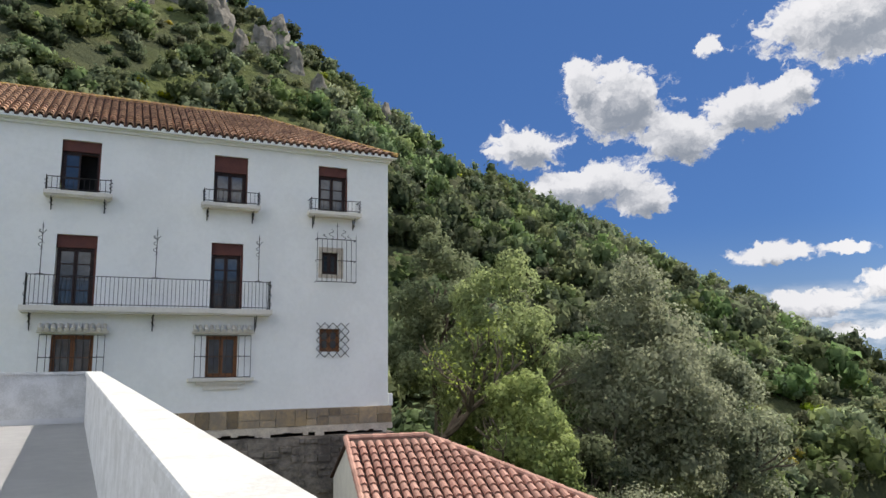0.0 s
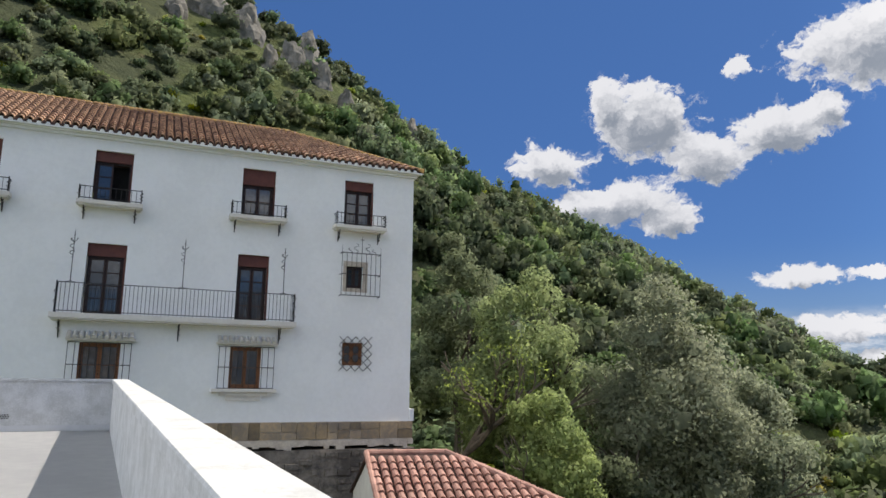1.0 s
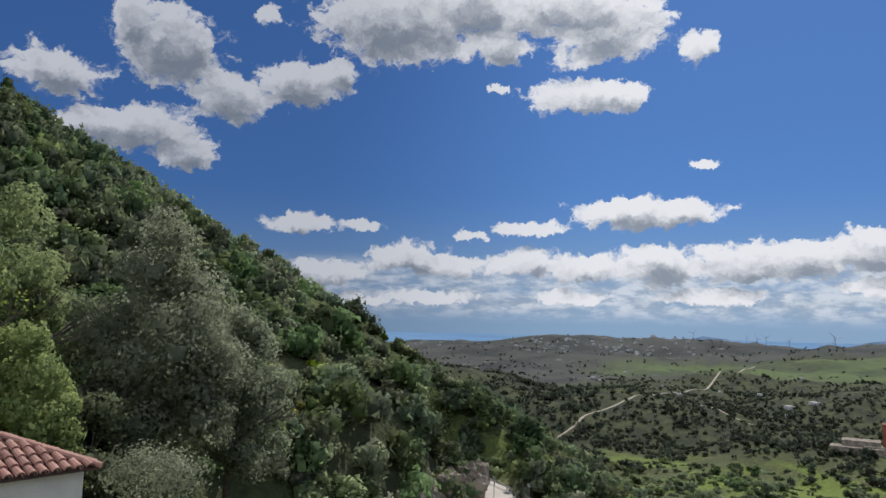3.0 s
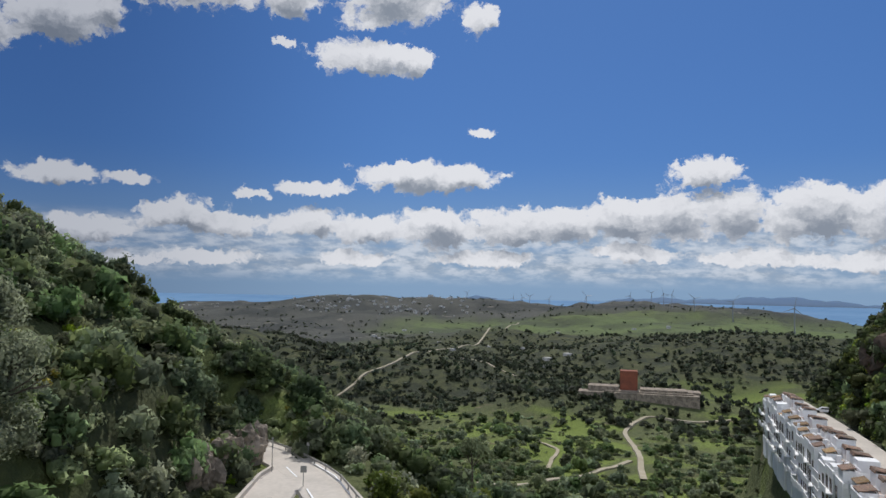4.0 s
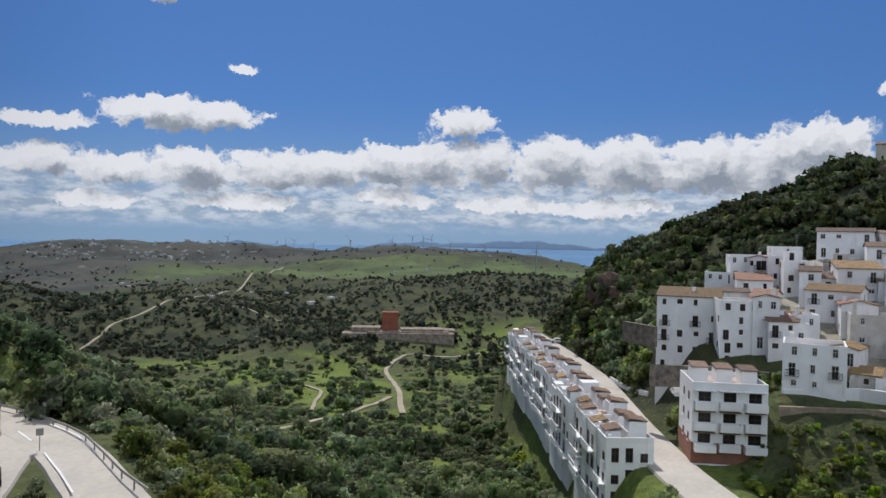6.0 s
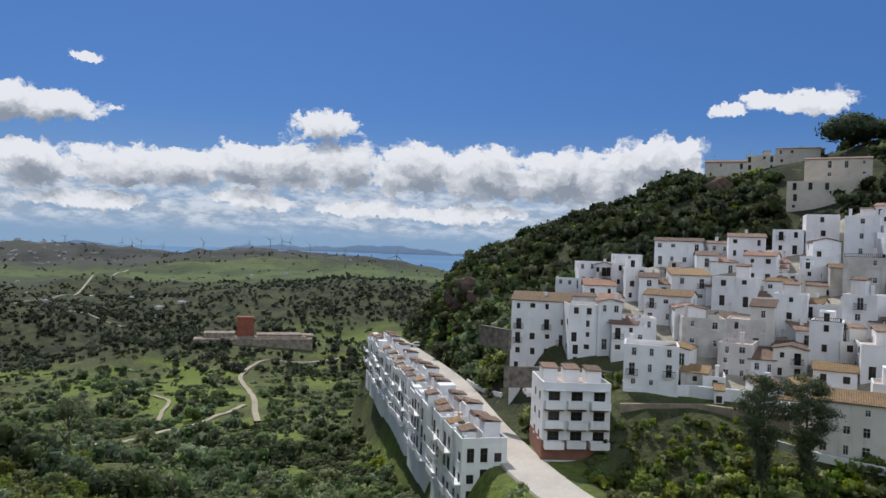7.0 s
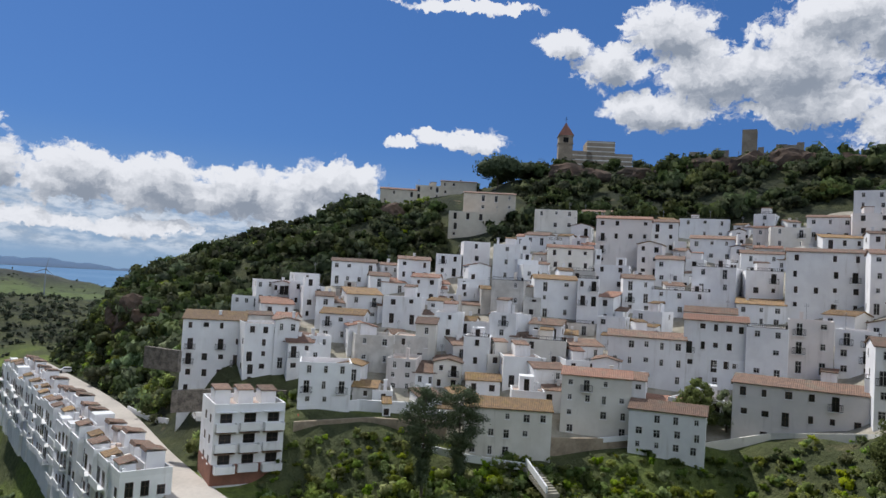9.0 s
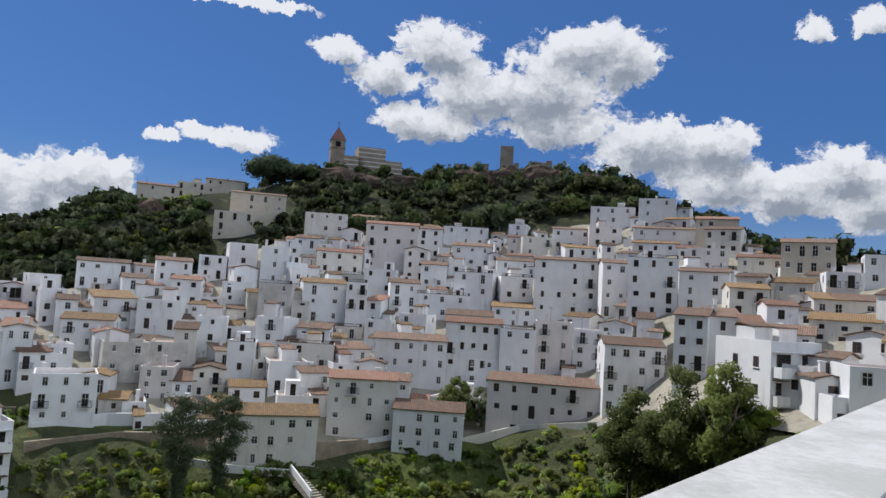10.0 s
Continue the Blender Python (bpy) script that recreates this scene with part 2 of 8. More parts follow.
PLASTER = material("white_plaster", (0.86, 0.86, 0.85), (0.80, 0.80, 0.79), 0.5, 0.9, 0.15, 12)
PARAPET = material("parapet_paint", (0.63, 0.63, 0.63), (0.47, 0.47, 0.46), 3.0, 0.9, 1.0, 11)
def wash_material(name, a, b, stain, share):
    """Limewash with faint patches, rain streaks below ledges and a shade of its own on each house."""
    m = bpy.data.materials.new(name)
    m.use_nodes = True
    t = m.node_tree
    p = t.nodes["Principled BSDF"]
    pos = t.nodes.new("ShaderNodeNewGeometry").outputs["Position"]
    info = t.nodes.new("ShaderNodeObjectInfo").outputs["Random"]
    col = mix_col(t, map_range(t, noise_node(t, pos, 0.35, 5.0, 0.6), 0.35, 0.65), a, b)
    streak = noise_node(t, vec_node(t, "MULTIPLY", pos, (1.0, 1.0, 0.10)), 1.1, 5.0, 0.65)
    patch = noise_node(t, pos, 0.16, 4.0, 0.6)
    dirt = math_node(t, "MULTIPLY", map_range(t, streak, 0.50, 0.72), map_range(t, patch, 0.42, 0.62))
    col = mix_col(t, math_node(t, "MULTIPLY", dirt, share), col, stain)
    hsv = t.nodes.new("ShaderNodeHueSaturation")
    t.links.new(math_node(t, "ADD", math_node(t, "MULTIPLY", info, 0.16), 0.88), hsv.inputs["Value"])
    t.links.new(col, hsv.inputs["Color"])
    t.links.new(hsv.outputs[0], p.inputs["Base Color"])
    p.inputs["Roughness"].default_value, p.inputs["Specular IOR Level"].default_value = 0.9, 0.2
    bn = t.nodes.new("ShaderNodeBump")
    bn.inputs["Strength"].default_value, bn.inputs["Distance"].default_value = 0.25, 0.05
    t.links.new(noise_node(t, pos, 4.0, 4.0, 0.6), bn.inputs["Height"]), t.links.new(bn.outputs[0], p.inputs["Normal"])
    return m


def roof_material(name, a, b, lichen):
    """Rows of barrel tiles running down the slope, mottled and grown with lichen."""
    m = bpy.data.materials.new(name)
    m.use_nodes = True
    t = m.node_tree
    p = t.nodes["Principled BSDF"]
    pos = t.nodes.new("ShaderNodeNewGeometry").outputs["Position"]
    info = t.nodes.new("ShaderNodeObjectInfo").outputs["Random"]
    sep = t.nodes.new("ShaderNodeSeparateXYZ")
    t.links.new(t.nodes.new("ShaderNodeTexCoord").outputs["Object"], sep.inputs[0])
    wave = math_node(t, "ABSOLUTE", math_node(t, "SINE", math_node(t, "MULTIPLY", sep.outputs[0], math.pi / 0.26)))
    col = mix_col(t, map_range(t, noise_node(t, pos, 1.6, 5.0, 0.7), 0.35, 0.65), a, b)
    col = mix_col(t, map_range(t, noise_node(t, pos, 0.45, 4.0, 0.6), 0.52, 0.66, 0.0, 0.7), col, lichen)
    # grooves between the tile rows: their shade is darkened into the colour
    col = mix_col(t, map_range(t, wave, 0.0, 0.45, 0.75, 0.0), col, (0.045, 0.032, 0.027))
    hsv = t.nodes.new("ShaderNodeHueSaturation")
    t.links.new(math_node(t, "ADD", math_node(t, "MULTIPLY", info, 0.7), 0.65), hsv.inputs["Value"])
    t.links.new(col, hsv.inputs["Color"])
    t.links.new(hsv.outputs[0], p.inputs["Base Color"])
    p.inputs["Roughness"].default_value = 0.9
    bn = t.nodes.new("ShaderNodeBump")
    bn.inputs["Strength"].default_value, bn.inputs["Distance"].default_value = 0.8, 0.09
    t.links.new(wave, bn.inputs["Height"]), t.links.new(bn.outputs[0], p.inputs["Normal"])
    return m


VILLAGE_WHITE = wash_material("limewash", (0.86, 0.865, 0.88), (0.79, 0.79, 0.81), (0.50, 0.48, 0.45), 0.55)
VILLAGE_CREAM = wash_material("cream_wash", (0.83, 0.80, 0.745), (0.75, 0.72, 0.66), (0.44, 0.40, 0.34), 0.6)
VILLAGE_PINK = wash_material("pink_wash", (0.83, 0.78, 0.76), (0.76, 0.72, 0.70), (0.48, 0.44, 0.42), 0.5)
VILLAGE_WORN = wash_material("worn_wash", (0.66, 0.64, 0.61), (0.50, 0.48, 0.45), (0.20, 0.185, 0.17), 0.85)
TILE = material("clay_tile", (0.46, 0.29, 0.19), (0.20, 0.115, 0.085), 1.6, 0.85, 0.3, 7, per_object=0.4)
TILE_PALE = material("pale_clay_tile", (0.44, 0.26, 0.21), (0.33, 0.175, 0.14), 1.2, 0.85, 0.3, 9, per_object=0.2)
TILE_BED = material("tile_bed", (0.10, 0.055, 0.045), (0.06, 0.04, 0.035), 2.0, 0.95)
TILE_RIDGE = material("mossy_ridge_tile", (0.45, 0.30, 0.10), (0.26, 0.15, 0.08), 3.0, 0.9, 0.3, island=0.3)
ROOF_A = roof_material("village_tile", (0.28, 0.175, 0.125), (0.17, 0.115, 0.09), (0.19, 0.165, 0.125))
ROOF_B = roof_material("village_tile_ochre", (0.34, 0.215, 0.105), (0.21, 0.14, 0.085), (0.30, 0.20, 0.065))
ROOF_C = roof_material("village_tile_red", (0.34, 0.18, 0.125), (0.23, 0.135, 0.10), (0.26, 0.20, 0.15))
FLATROOF = material("roof_terrace_tile", (0.46, 0.33, 0.27), (0.58, 0.50, 0.45), 0.5, 0.9, per_object=0.15)
BROWN = material("brown_shutter_box", (0.13, 0.045, 0.035), (0.10, 0.035, 0.03), 3.0, 0.6)
DARKWOOD = material("dark_wood", (0.035, 0.018, 0.016), (0.022, 0.012, 0.011), 5.0, 0.5)
WOOD = material("varnished_wood", (0.24, 0.10, 0.04), (0.15, 0.06, 0.025), 6.0, 0.45, 0.1)
IRON = material("wrought_iron", (0.02, 0.02, 0.022), (0.035, 0.032, 0.03), 9.0, 0.55, metallic=0.3)
STONE = material("plinth_stone", (0.40, 0.29, 0.17), (0.22, 0.18, 0.14), 1.1, 0.85, 0.4, 7, per_object=0.4)
RUBBLE = material("dark_rubble", (0.24, 0.21, 0.18), (0.09, 0.08, 0.07), 1.2, 0.95, 0.9, 5)
MORTAR = material("pale_mortar", (0.62, 0.55, 0.46), (0.42, 0.36, 0.30), 2.0, 0.95, 0.5)
DECK = material("terrace_paint", (0.60, 0.60, 0.61), (0.54, 0.54, 0.56), 0.6, 0.8, 0.1)
SILL = material("cream_slab", (0.74, 0.70, 0.64), (0.66, 0.62, 0.57), 1.5, 0.85)
# dark glass with the reflected sky's blue put into its base colour
GLASS = material("dark_pane_sky_tint", (0.05, 0.065, 0.085), (0.025, 0.034, 0.045), 0.7, 0.06, spec=0.9)
# near-black paint that stands in for shade inside openings
SHADE_BLACK = material("shade_panel", (0.010, 0.010, 0.011), (0.006, 0.006, 0.007), 1.0, 0.9)
VPANE = material("village_pane", (0.035, 0.034, 0.036), (0.018, 0.018, 0.02), 0.3, 0.25, per_object=0.5)
VFRAME = material("white_window_frame", (0.62, 0.62, 0.62), (0.5, 0.5, 0.5), 2.0, 0.6)
VSHUTTER = material("village_shutter", (0.10, 0.06, 0.045), (0.06, 0.04, 0.03), 0.5, 0.7, per_object=0.4)
ROAD = material("pale_road", (0.56, 0.51, 0.46), (0.46, 0.42, 0.38), 0.15, 0.95, 0.1, 10)
TRACK = material("dirt_track", (0.42, 0.37, 0.29), (0.32, 0.28, 0.20), 0.05, 0.95)
ROCK = material("grey_limestone", (0.30, 0.275, 0.24), (0.10, 0.095, 0.08), 0.15, 0.95, 0.9, 5)
RUDDY = material("ruddy_rock", (0.17, 0.115, 0.085), (0.075, 0.06, 0.048), 0.2, 0.95, 0.9, 5)
OLDSTONE = material("old_masonry", (0.40, 0.33, 0.25), (0.26, 0.21, 0.16), 0.4, 0.95, 0.5, 6)
REDBRICK = material("red_brick", (0.30, 0.10, 0.06), (0.20, 0.075, 0.05), 0.3, 0.9)
BARK = material("bark", (0.14, 0.115, 0.09), (0.07, 0.058, 0.047), 3.0, 0.95, 0.6)
LEAF_OLIVE = material("olive_leaf", (0.28, 0.325, 0.19), (0.18, 0.215, 0.12), 0.35, 0.7, island=0.22, wide=0.035, thin=0.62, tinted=True)
LEAF_DARK = material("oak_leaf", (0.195, 0.245, 0.125), (0.12, 0.16, 0.08), 0.35, 0.7, island=0.22, wide=0.03, thin=0.62, tinted=True)
LEAF_MASTIC = material("mastic_leaf", (0.225, 0.275, 0.14), (0.14, 0.18, 0.09), 0.35, 0.7, island=0.22, wide=0.03, thin=0.62, tinted=True)
LEAF_MID = material("holm_oak_leaf", (0.25, 0.29, 0.105), (0.15, 0.19, 0.065), 0.35, 0.7, island=0.22, wide=0.05, thin=0.62, tinted=True)
LEAF_BRIGHT = material("spring_leaf", (0.34, 0.41, 0.1), (0.22, 0.29, 0.07), 0.4, 0.65, island=0.22, thin=0.6, tinted=True)
LEAF_GREY = material("grey_olive_leaf", (0.35, 0.375, 0.26), (0.22, 0.245, 0.16), 0.4, 0.7, island=0.22, thin=0.62, tinted=True)
LEAF_PINE = material("pine_needles", (0.12, 0.15, 0.085), (0.075, 0.10, 0.055), 0.5, 0.7, island=0.22, thin=0.3, tinted=True)
BLOSSOM = material("gorse", (0.42, 0.34, 0.04), (0.22, 0.21, 0.04), 0.4, 0.7, island=0.4, thin=0.3)
# leaves of far trees, greyed in the colour for distance haze
LEAF_FAR = material("hazed_far_woods_leaf", (0.10, 0.115, 0.075), (0.06, 0.074, 0.05), 0.05, 0.8, island=0.22, wide=0.01, thin=0.4, tinted=True)
CUTTING = material("road_cutting_rock", (0.36, 0.30, 0.24), (0.15, 0.125, 0.10), 0.35, 0.95, 0.9, 4)
HERMIT_WASH = material("aged_cream_wash", (0.66, 0.60, 0.50), (0.55, 0.49, 0.40), 0.12, 0.95, 0.05, 6)
LEAF_CASTLE = material("castle_hill_leaf", (0.088, 0.108, 0.048), (0.05, 0.066, 0.03), 0.12, 0.75, island=0.22, wide=0.02, thin=0.4, tinted=True)
LANE = material("worn_lane", (0.42, 0.385, 0.33), (0.27, 0.255, 0.20), 0.25, 0.95, 0.2, 6)
GRASS = material("meadow_grass", (0.22, 0.31, 0.05), (0.13, 0.20, 0.035), 0.5, 0.8, island=0.4, thin=0.45)
STEEL = material("grey_steel", (0.30, 0.31, 0.33), (0.26, 0.27, 0.29), 0.5, 0.5)
TERRACOTTA = material("terracotta", (0.30, 0.14, 0.10), (0.22, 0.11, 0.085), 0.8, 0.9)
CARPAINT = material("white_car_paint", (0.75, 0.75, 0.76), (0.70, 0.70, 0.71), 0.3, 0.25, spec=0.6)
REDPAINT = material("red_cloth", (0.50, 0.03, 0.03), (0.40, 0.025, 0.03), 2.0, 0.8)
BLUECLOTH = material("blue_cloth", (0.05, 0.12, 0.40), (0.04, 0.09, 0.32), 2.0, 0.8)
RUBBER = material("rubber", (0.02, 0.02, 0.02), (0.03, 0.03, 0.03), 5.0, 0.9)

# ---- building helpers ----
def part(name, bm, mat, parent=None, label=""):
    """Links a bmesh as one mesh object under a thing or a part."""
    if isinstance(bm, bpy.types.Mesh):
        me = bm
    else:
        me = bpy.data.meshes.new(name)
        bm.to_mesh(me)
        bm.free()
        me.materials.append(mat)
    ob = new(name, me)
    if parent is not None:
        ob.parent = parent
    return tagged(ob, label)


def box(bm, x0, x1, y0, y1, z0, z1):
    v = [bm.verts.new(p) for p in ((x0, y0, z0), (x1, y0, z0), (x1, y1, z0), (x0, y1, z0), (x0, y0, z1), (x1, y0, z1), (x1, y1, z1), (x0, y1, z1))]
    for f in ((3, 2, 1, 0), (4, 5, 6, 7), (0, 1, 5, 4), (1, 2, 6, 5), (2, 3, 7, 6), (3, 0, 4, 7)):
        bm.faces.new([v[i] for i in f])
    return bm


def a_box(*c):
    return box(bmesh.new(), *c)


def rod(bm, p, q, r0, r1=None, n=6):
    """A tapered round bar from p to q."""
    p, q = Vector(p), Vector(q)
    r1 = r0 if r1 is None else r1
    m = (q - p).to_track_quat("Z", "Y").to_matrix()
    rings = []
    for c, r in ((p, r0), (q, r1)):
        rings.append([bm.verts.new(c + m @ Vector((math.cos(2 * math.pi * i / n) * r, math.sin(2 * math.pi * i / n) * r, 0))) for i in range(n)])
    for i in range(n):
        bm.faces.new((rings[0][i], rings[0][(i + 1) % n], rings[1][(i + 1) % n], rings[1][i]))
    bm.faces.new(rings[0][::-1]), bm.faces.new(rings[1])
    return bm


def thing(name, m, label, category, group="", kind=""):
    ob = new(name)
    ob.matrix_world = m
    return tagged(ob, label, category, group, kind)


def quads_mesh(name, verts, quads, mat):
    """A mesh from arrays: places (n, 3) and four corners a face (m, 4)."""
    me = bpy.data.meshes.new(name)
    me.vertices.add(len(verts)), me.loops.add(4 * len(quads)), me.polygons.add(len(quads))
    me.vertices.foreach_set("co", np.asarray(verts, np.float32).ravel())
    me.loops.foreach_set("vertex_index", np.asarray(quads, np.int32).ravel())
    me.polygons.foreach_set("loop_start", np.arange(0, 4 * len(quads), 4, dtype=np.int32))
    me.update(calc_edges=True)
    me.materials.append(mat)
    return me


# ---- the lie of the land ----
def line(*stations):
    return np.array([on(*s) for s in stations])


CLIFF = line((70, 150, 80), (50, 160, 98), (33, 165, 98), (22, 165, 90), (17.5, 160, 81), (12, 150, 62), (6.6, 142, 50), (4.6, 142, 43))
SLOPE = line((3.4, 142, 36), (1, 145, 38.5), (-4, 155, 35.5), (-9, 165, 30.5), (-13, 176, 22), (-17, 190, 13), (-22, 225, 5.5), (-27.5, 290, -7.5), (-30.0, 320, -16),
             (-31.5, 260, -21), (-33, 200, -22.5), (-36.5, 140, -24), (-40, 122, -26))
SHOULDER = line((50, 60, -1), (20, 50, -4), (3, 48, -7.5), (-15, 68, -11), (-28, 100, -21), (-38, 112, -26))
TERRACE = line((80, 60, -6), (40, 20, -6), (10, 32, -8), (-8, 24, -9.5), (-20, 8, -9), (-175, 14, -9), (-178, 80, -6))
HILL = line((-82, 345, -32), (-84.7, 330, -20), (-88.7, 300, -3), (-94, 282, 7), (-99, 268, 18), (-104, 258, 26.5), (-110, 268, 33.5), (-117.5, 275, 43),
            (-125, 270, 45), (-131, 262, 45), (-138, 245, 41), (-141, 222, 30), (-150, 172, 14), (-160, 140, 9), (-175, 112, 6))
STREET = line((-79.6, 240, -30.4), (-80.5, 222, -30.2), (-84.4, 163, -29.6), (-88.2, 116, -29.6), (-93.5, 89, -29.6), (-103, 74, -30))
ROADBEND = line((-32.0, 126, -24.0), (-38.0, 118, -24.4), (-41.2, 107, -24.4), (-43.6, 97, -24.4), (-45.5, 86, -24.5), (-47.0, 76, -24.6), (-50.5, 62, -25.2), (-58, 52, -25.8))
BRANCH = line((-42.0, 102, -24.4), (-41.4, 93, -24.4), (-40.2, 85, -24.5), (-38.8, 77, -24.7), (-35, 64, -25.2), (-29, 56, -25.8))
RUIN = line((-63, 470, -66), (-68, 480, -64), (-74, 470, -67))
KNOLLS = line((-36, 560, -66), (-39.1, 600, -58), (-41.3, 620, -49), (-45.7, 620, -52), (-50.3, 640, -53), (-53, 640, -56), (-57, 600, -66))
TERRACED = line((-60, 900, -78), (-64, 880, -72), (-69.1, 850, -62), (-73.5, 850, -52), (-77.8, 850, -38), (-80.8, 860, -49), (-82.6, 900, -68))
MEADOW = line((-56, 1500, -80), (-61, 1350, -68), (-72, 1500, -60), (-80, 1500, -66), (-88, 1800, -84))
PLATEAU = line((-38, 2250, -84), (-42.9, 2200, -50), (-48.1, 2150, -17), (-55.5, 2150, -17), (-59.5, 2200, -30), (-62, 2200, -41), (-64.5, 2150, -39), (-70.4, 2000, -15), (-73.5, 2000, -37), (-76.2, 2000, -62), (-85, 2300, -94))
LEFTHILL = line((-24, 800, -36), (-34, 850, -42), (-37.2, 850, -47), (-40.4, 820, -62), (-43, 800, -76))
FARLEFT = line((-20, 3100, -75), (-30, 3000, -86), (-38.6, 3000, -60), (-47, 3300, -66))


def rise(x, y, pts, slope, width):
    best = np.full(x.shape, -1e9)
    for p, q in zip(pts[:-1], pts[1:]):
        d = q[:2] - p[:2]
        s = np.clip(((x - p[0]) * d[0] + (y - p[1]) * d[1]) / (d @ d), 0, 1)
        away = np.hypot(x - p[0] - s * d[0], y - p[1] - s * d[1])
        best = np.maximum(best, p[2] + s * (q[2] - p[2]) - slope * (np.sqrt(away ** 2 + width ** 2) - width))
    return best


def lumps(x, y, size, seed):
    """Smooth waves for uneven ground, between -1 and 1."""
    rng = np.random.RandomState(seed)
    out = 0
    for k in range(7):
        a, ph = rng.uniform(0, 2 * math.pi, 2)
        s = 2 * math.pi / size * rng.uniform(0.6, 1.8)
        out = out + np.sin((x * math.cos(a) + y * math.sin(a)) * s + ph)
    return out / 4.0


def road_level(x, y):
    """Height of the nearest road, and the distance to its verge."""
    best, level = np.full(x.shape, 1e9), np.zeros(x.shape)
    for pts in (STREET, ROADBEND, BRANCH):
        for p, q in zip(pts[:-1], pts[1:]):
            e = q[:2] - p[:2]
            s = np.clip(((x - p[0]) * e[0] + (y - p[1]) * e[1]) / (e @ e), 0, 1)
            d = np.hypot(x - p[0] - s * e[0], y - p[1] - s * e[1])
            level = np.where(d < best, p[2] + s * (q[2] - p[2]), level)
            best = np.minimum(best, d)
    return level, np.maximum(best - 4.6, 0)


VILLAGE_AZ = (-165, -152, -145, -139, -131, -125, -116, -110, -100, -94, -88)
VILLAGE_NEAR = (60, 74, 98, 108, 111, 107, 102, 106, 112, 118, 125)
VILLAGE_FAR = (125, 155, 190, 204, 196, 196, 190, 178, 168, 160, 145)
VILLAGE_FOOT = (-9, -10.5, -13.5, -17.5, -20.5, -22, -24, -23, -21, -20.5, -20)
VILLAGE_TOP = (5.7, 8.6, 23.9, 23.2, 15.6, 15.6, 14.0, 4.2, -3.1, -8.3, -15.6)


def village_slope(x, y, z):
    """The built-up hillside: an even slope between the lowest lane and the topmost houses."""
    az, r = np.degrees(np.arctan2(-x, y)), np.hypot(x, y)
    near, far, foot, top = [np.interp(az, VILLAGE_AZ, v) for v in (VILLAGE_NEAR, VILLAGE_FAR, VILLAGE_FOOT, VILLAGE_TOP)]
    slope = np.where(r < near - 3, foot - 0.75 * (near - 3 - r), foot + np.clip((r - near) / (far - near), 0, 1.1) * (top - foot))
    keep = np.clip((r - near + 42) / 18, 0, 1) * np.clip((far + 25 - r) / 25, 0, 1) * np.clip((-az - 85) / 3, 0, 1) * np.clip((168 + az) / 4, 0, 1)
    return z * (1 - keep) + slope * keep


def land(x, y):
    """Height of the ground."""
    x, y = np.asarray(x, float), np.asarray(y, float)
    r = np.hypot(x, y)
    base = np.interp(r, (0, 60, 130, 250, 450, 800, 1500, 2500, 3400, 6000), (-22, -34, -48, -62, -77, -84, -90, -98, -112, -130))
    az = np.degrees(np.arctan2(-x, y))
    gorge = np.clip(az + 85.0, 0, 60) * r * 0.019    # the castle hill breaks off towards the valley
    forms = [base,
             rise(x, y, CLIFF, 1.05, 8), rise(x, y, SLOPE, 0.62, 9), rise(x, y, SHOULDER, 0.45, 8), rise(x, y, TERRACE, 0.75, 7),
             rise(x, y, HILL, 0.51, 14) - gorge,
             rise(x, y, RUIN, 0.2, 30), rise(x, y, KNOLLS, 0.26, 40), rise(x, y, TERRACED, 0.17, 60),
             rise(x, y, MEADOW, 0.08, 200), rise(x, y, PLATEAU, 0.13, 120), rise(x, y, LEFTHILL, 0.3, 60),
             rise(x, y, FARLEFT, 0.06, 150)]
    k = 2.0
    total = sum(np.exp(np.clip((f - base) / k, -60, 90)) for f in forms)
    z = base + k * np.log(total)
    z = village_slope(x, y, z)
    level, gap = road_level(x, y)
    wild = np.clip(gap / 12.0, 0, 1)
    z = z + wild * lumps(x, y, 22, 1) * np.clip((r - 40) / 100, 0, 1) * 0.7 + wild * lumps(x, y, 95, 2) * np.clip((r - 120) / 300, 0, 1) * 3.0
    z = z + lumps(x, y, 330, 3) * np.clip((r - 500) / 700, 0, 1) * 8.0 - np.abs(lumps(x, y, 420, 8)) * np.clip((r - 900) / 600, 0, 1) * 9.0
    cut = np.clip(gap / 9.0, 0, 1)
    cut = cut * cut * (3 - 2 * cut)
    return level * (1 - cut) + z * cut      # roads are cut and filled level


def land_at(az, d):
    x, y, _ = on(az, d)
    return float(land(x, y))


def nearness(x, y, pts, inner, outer):
    """1 within inner metres of a line, 0 beyond outer."""
    d = np.full(x.shape, 1e9)
    for p, q in zip(pts[:-1], pts[1:]):
        e = q[:2] - p[:2]
        s = np.clip(((x - p[0]) * e[0] + (y - p[1]) * e[1]) / (e @ e), 0, 1)
        d = np.minimum(d, np.hypot(x - p[0] - s * e[0], y - p[1] - s * e[1]))
    return np.clip((outer - d) / (outer - inner), 0, 1)


# valley band under a cloud's shadow, painted as dark scrub ground
CLOUD_SHADE_VALLEY = line((-54, 1000, 0), (-58, 1080, 0), (-63, 1100, 0), (-68, 1120, 0))


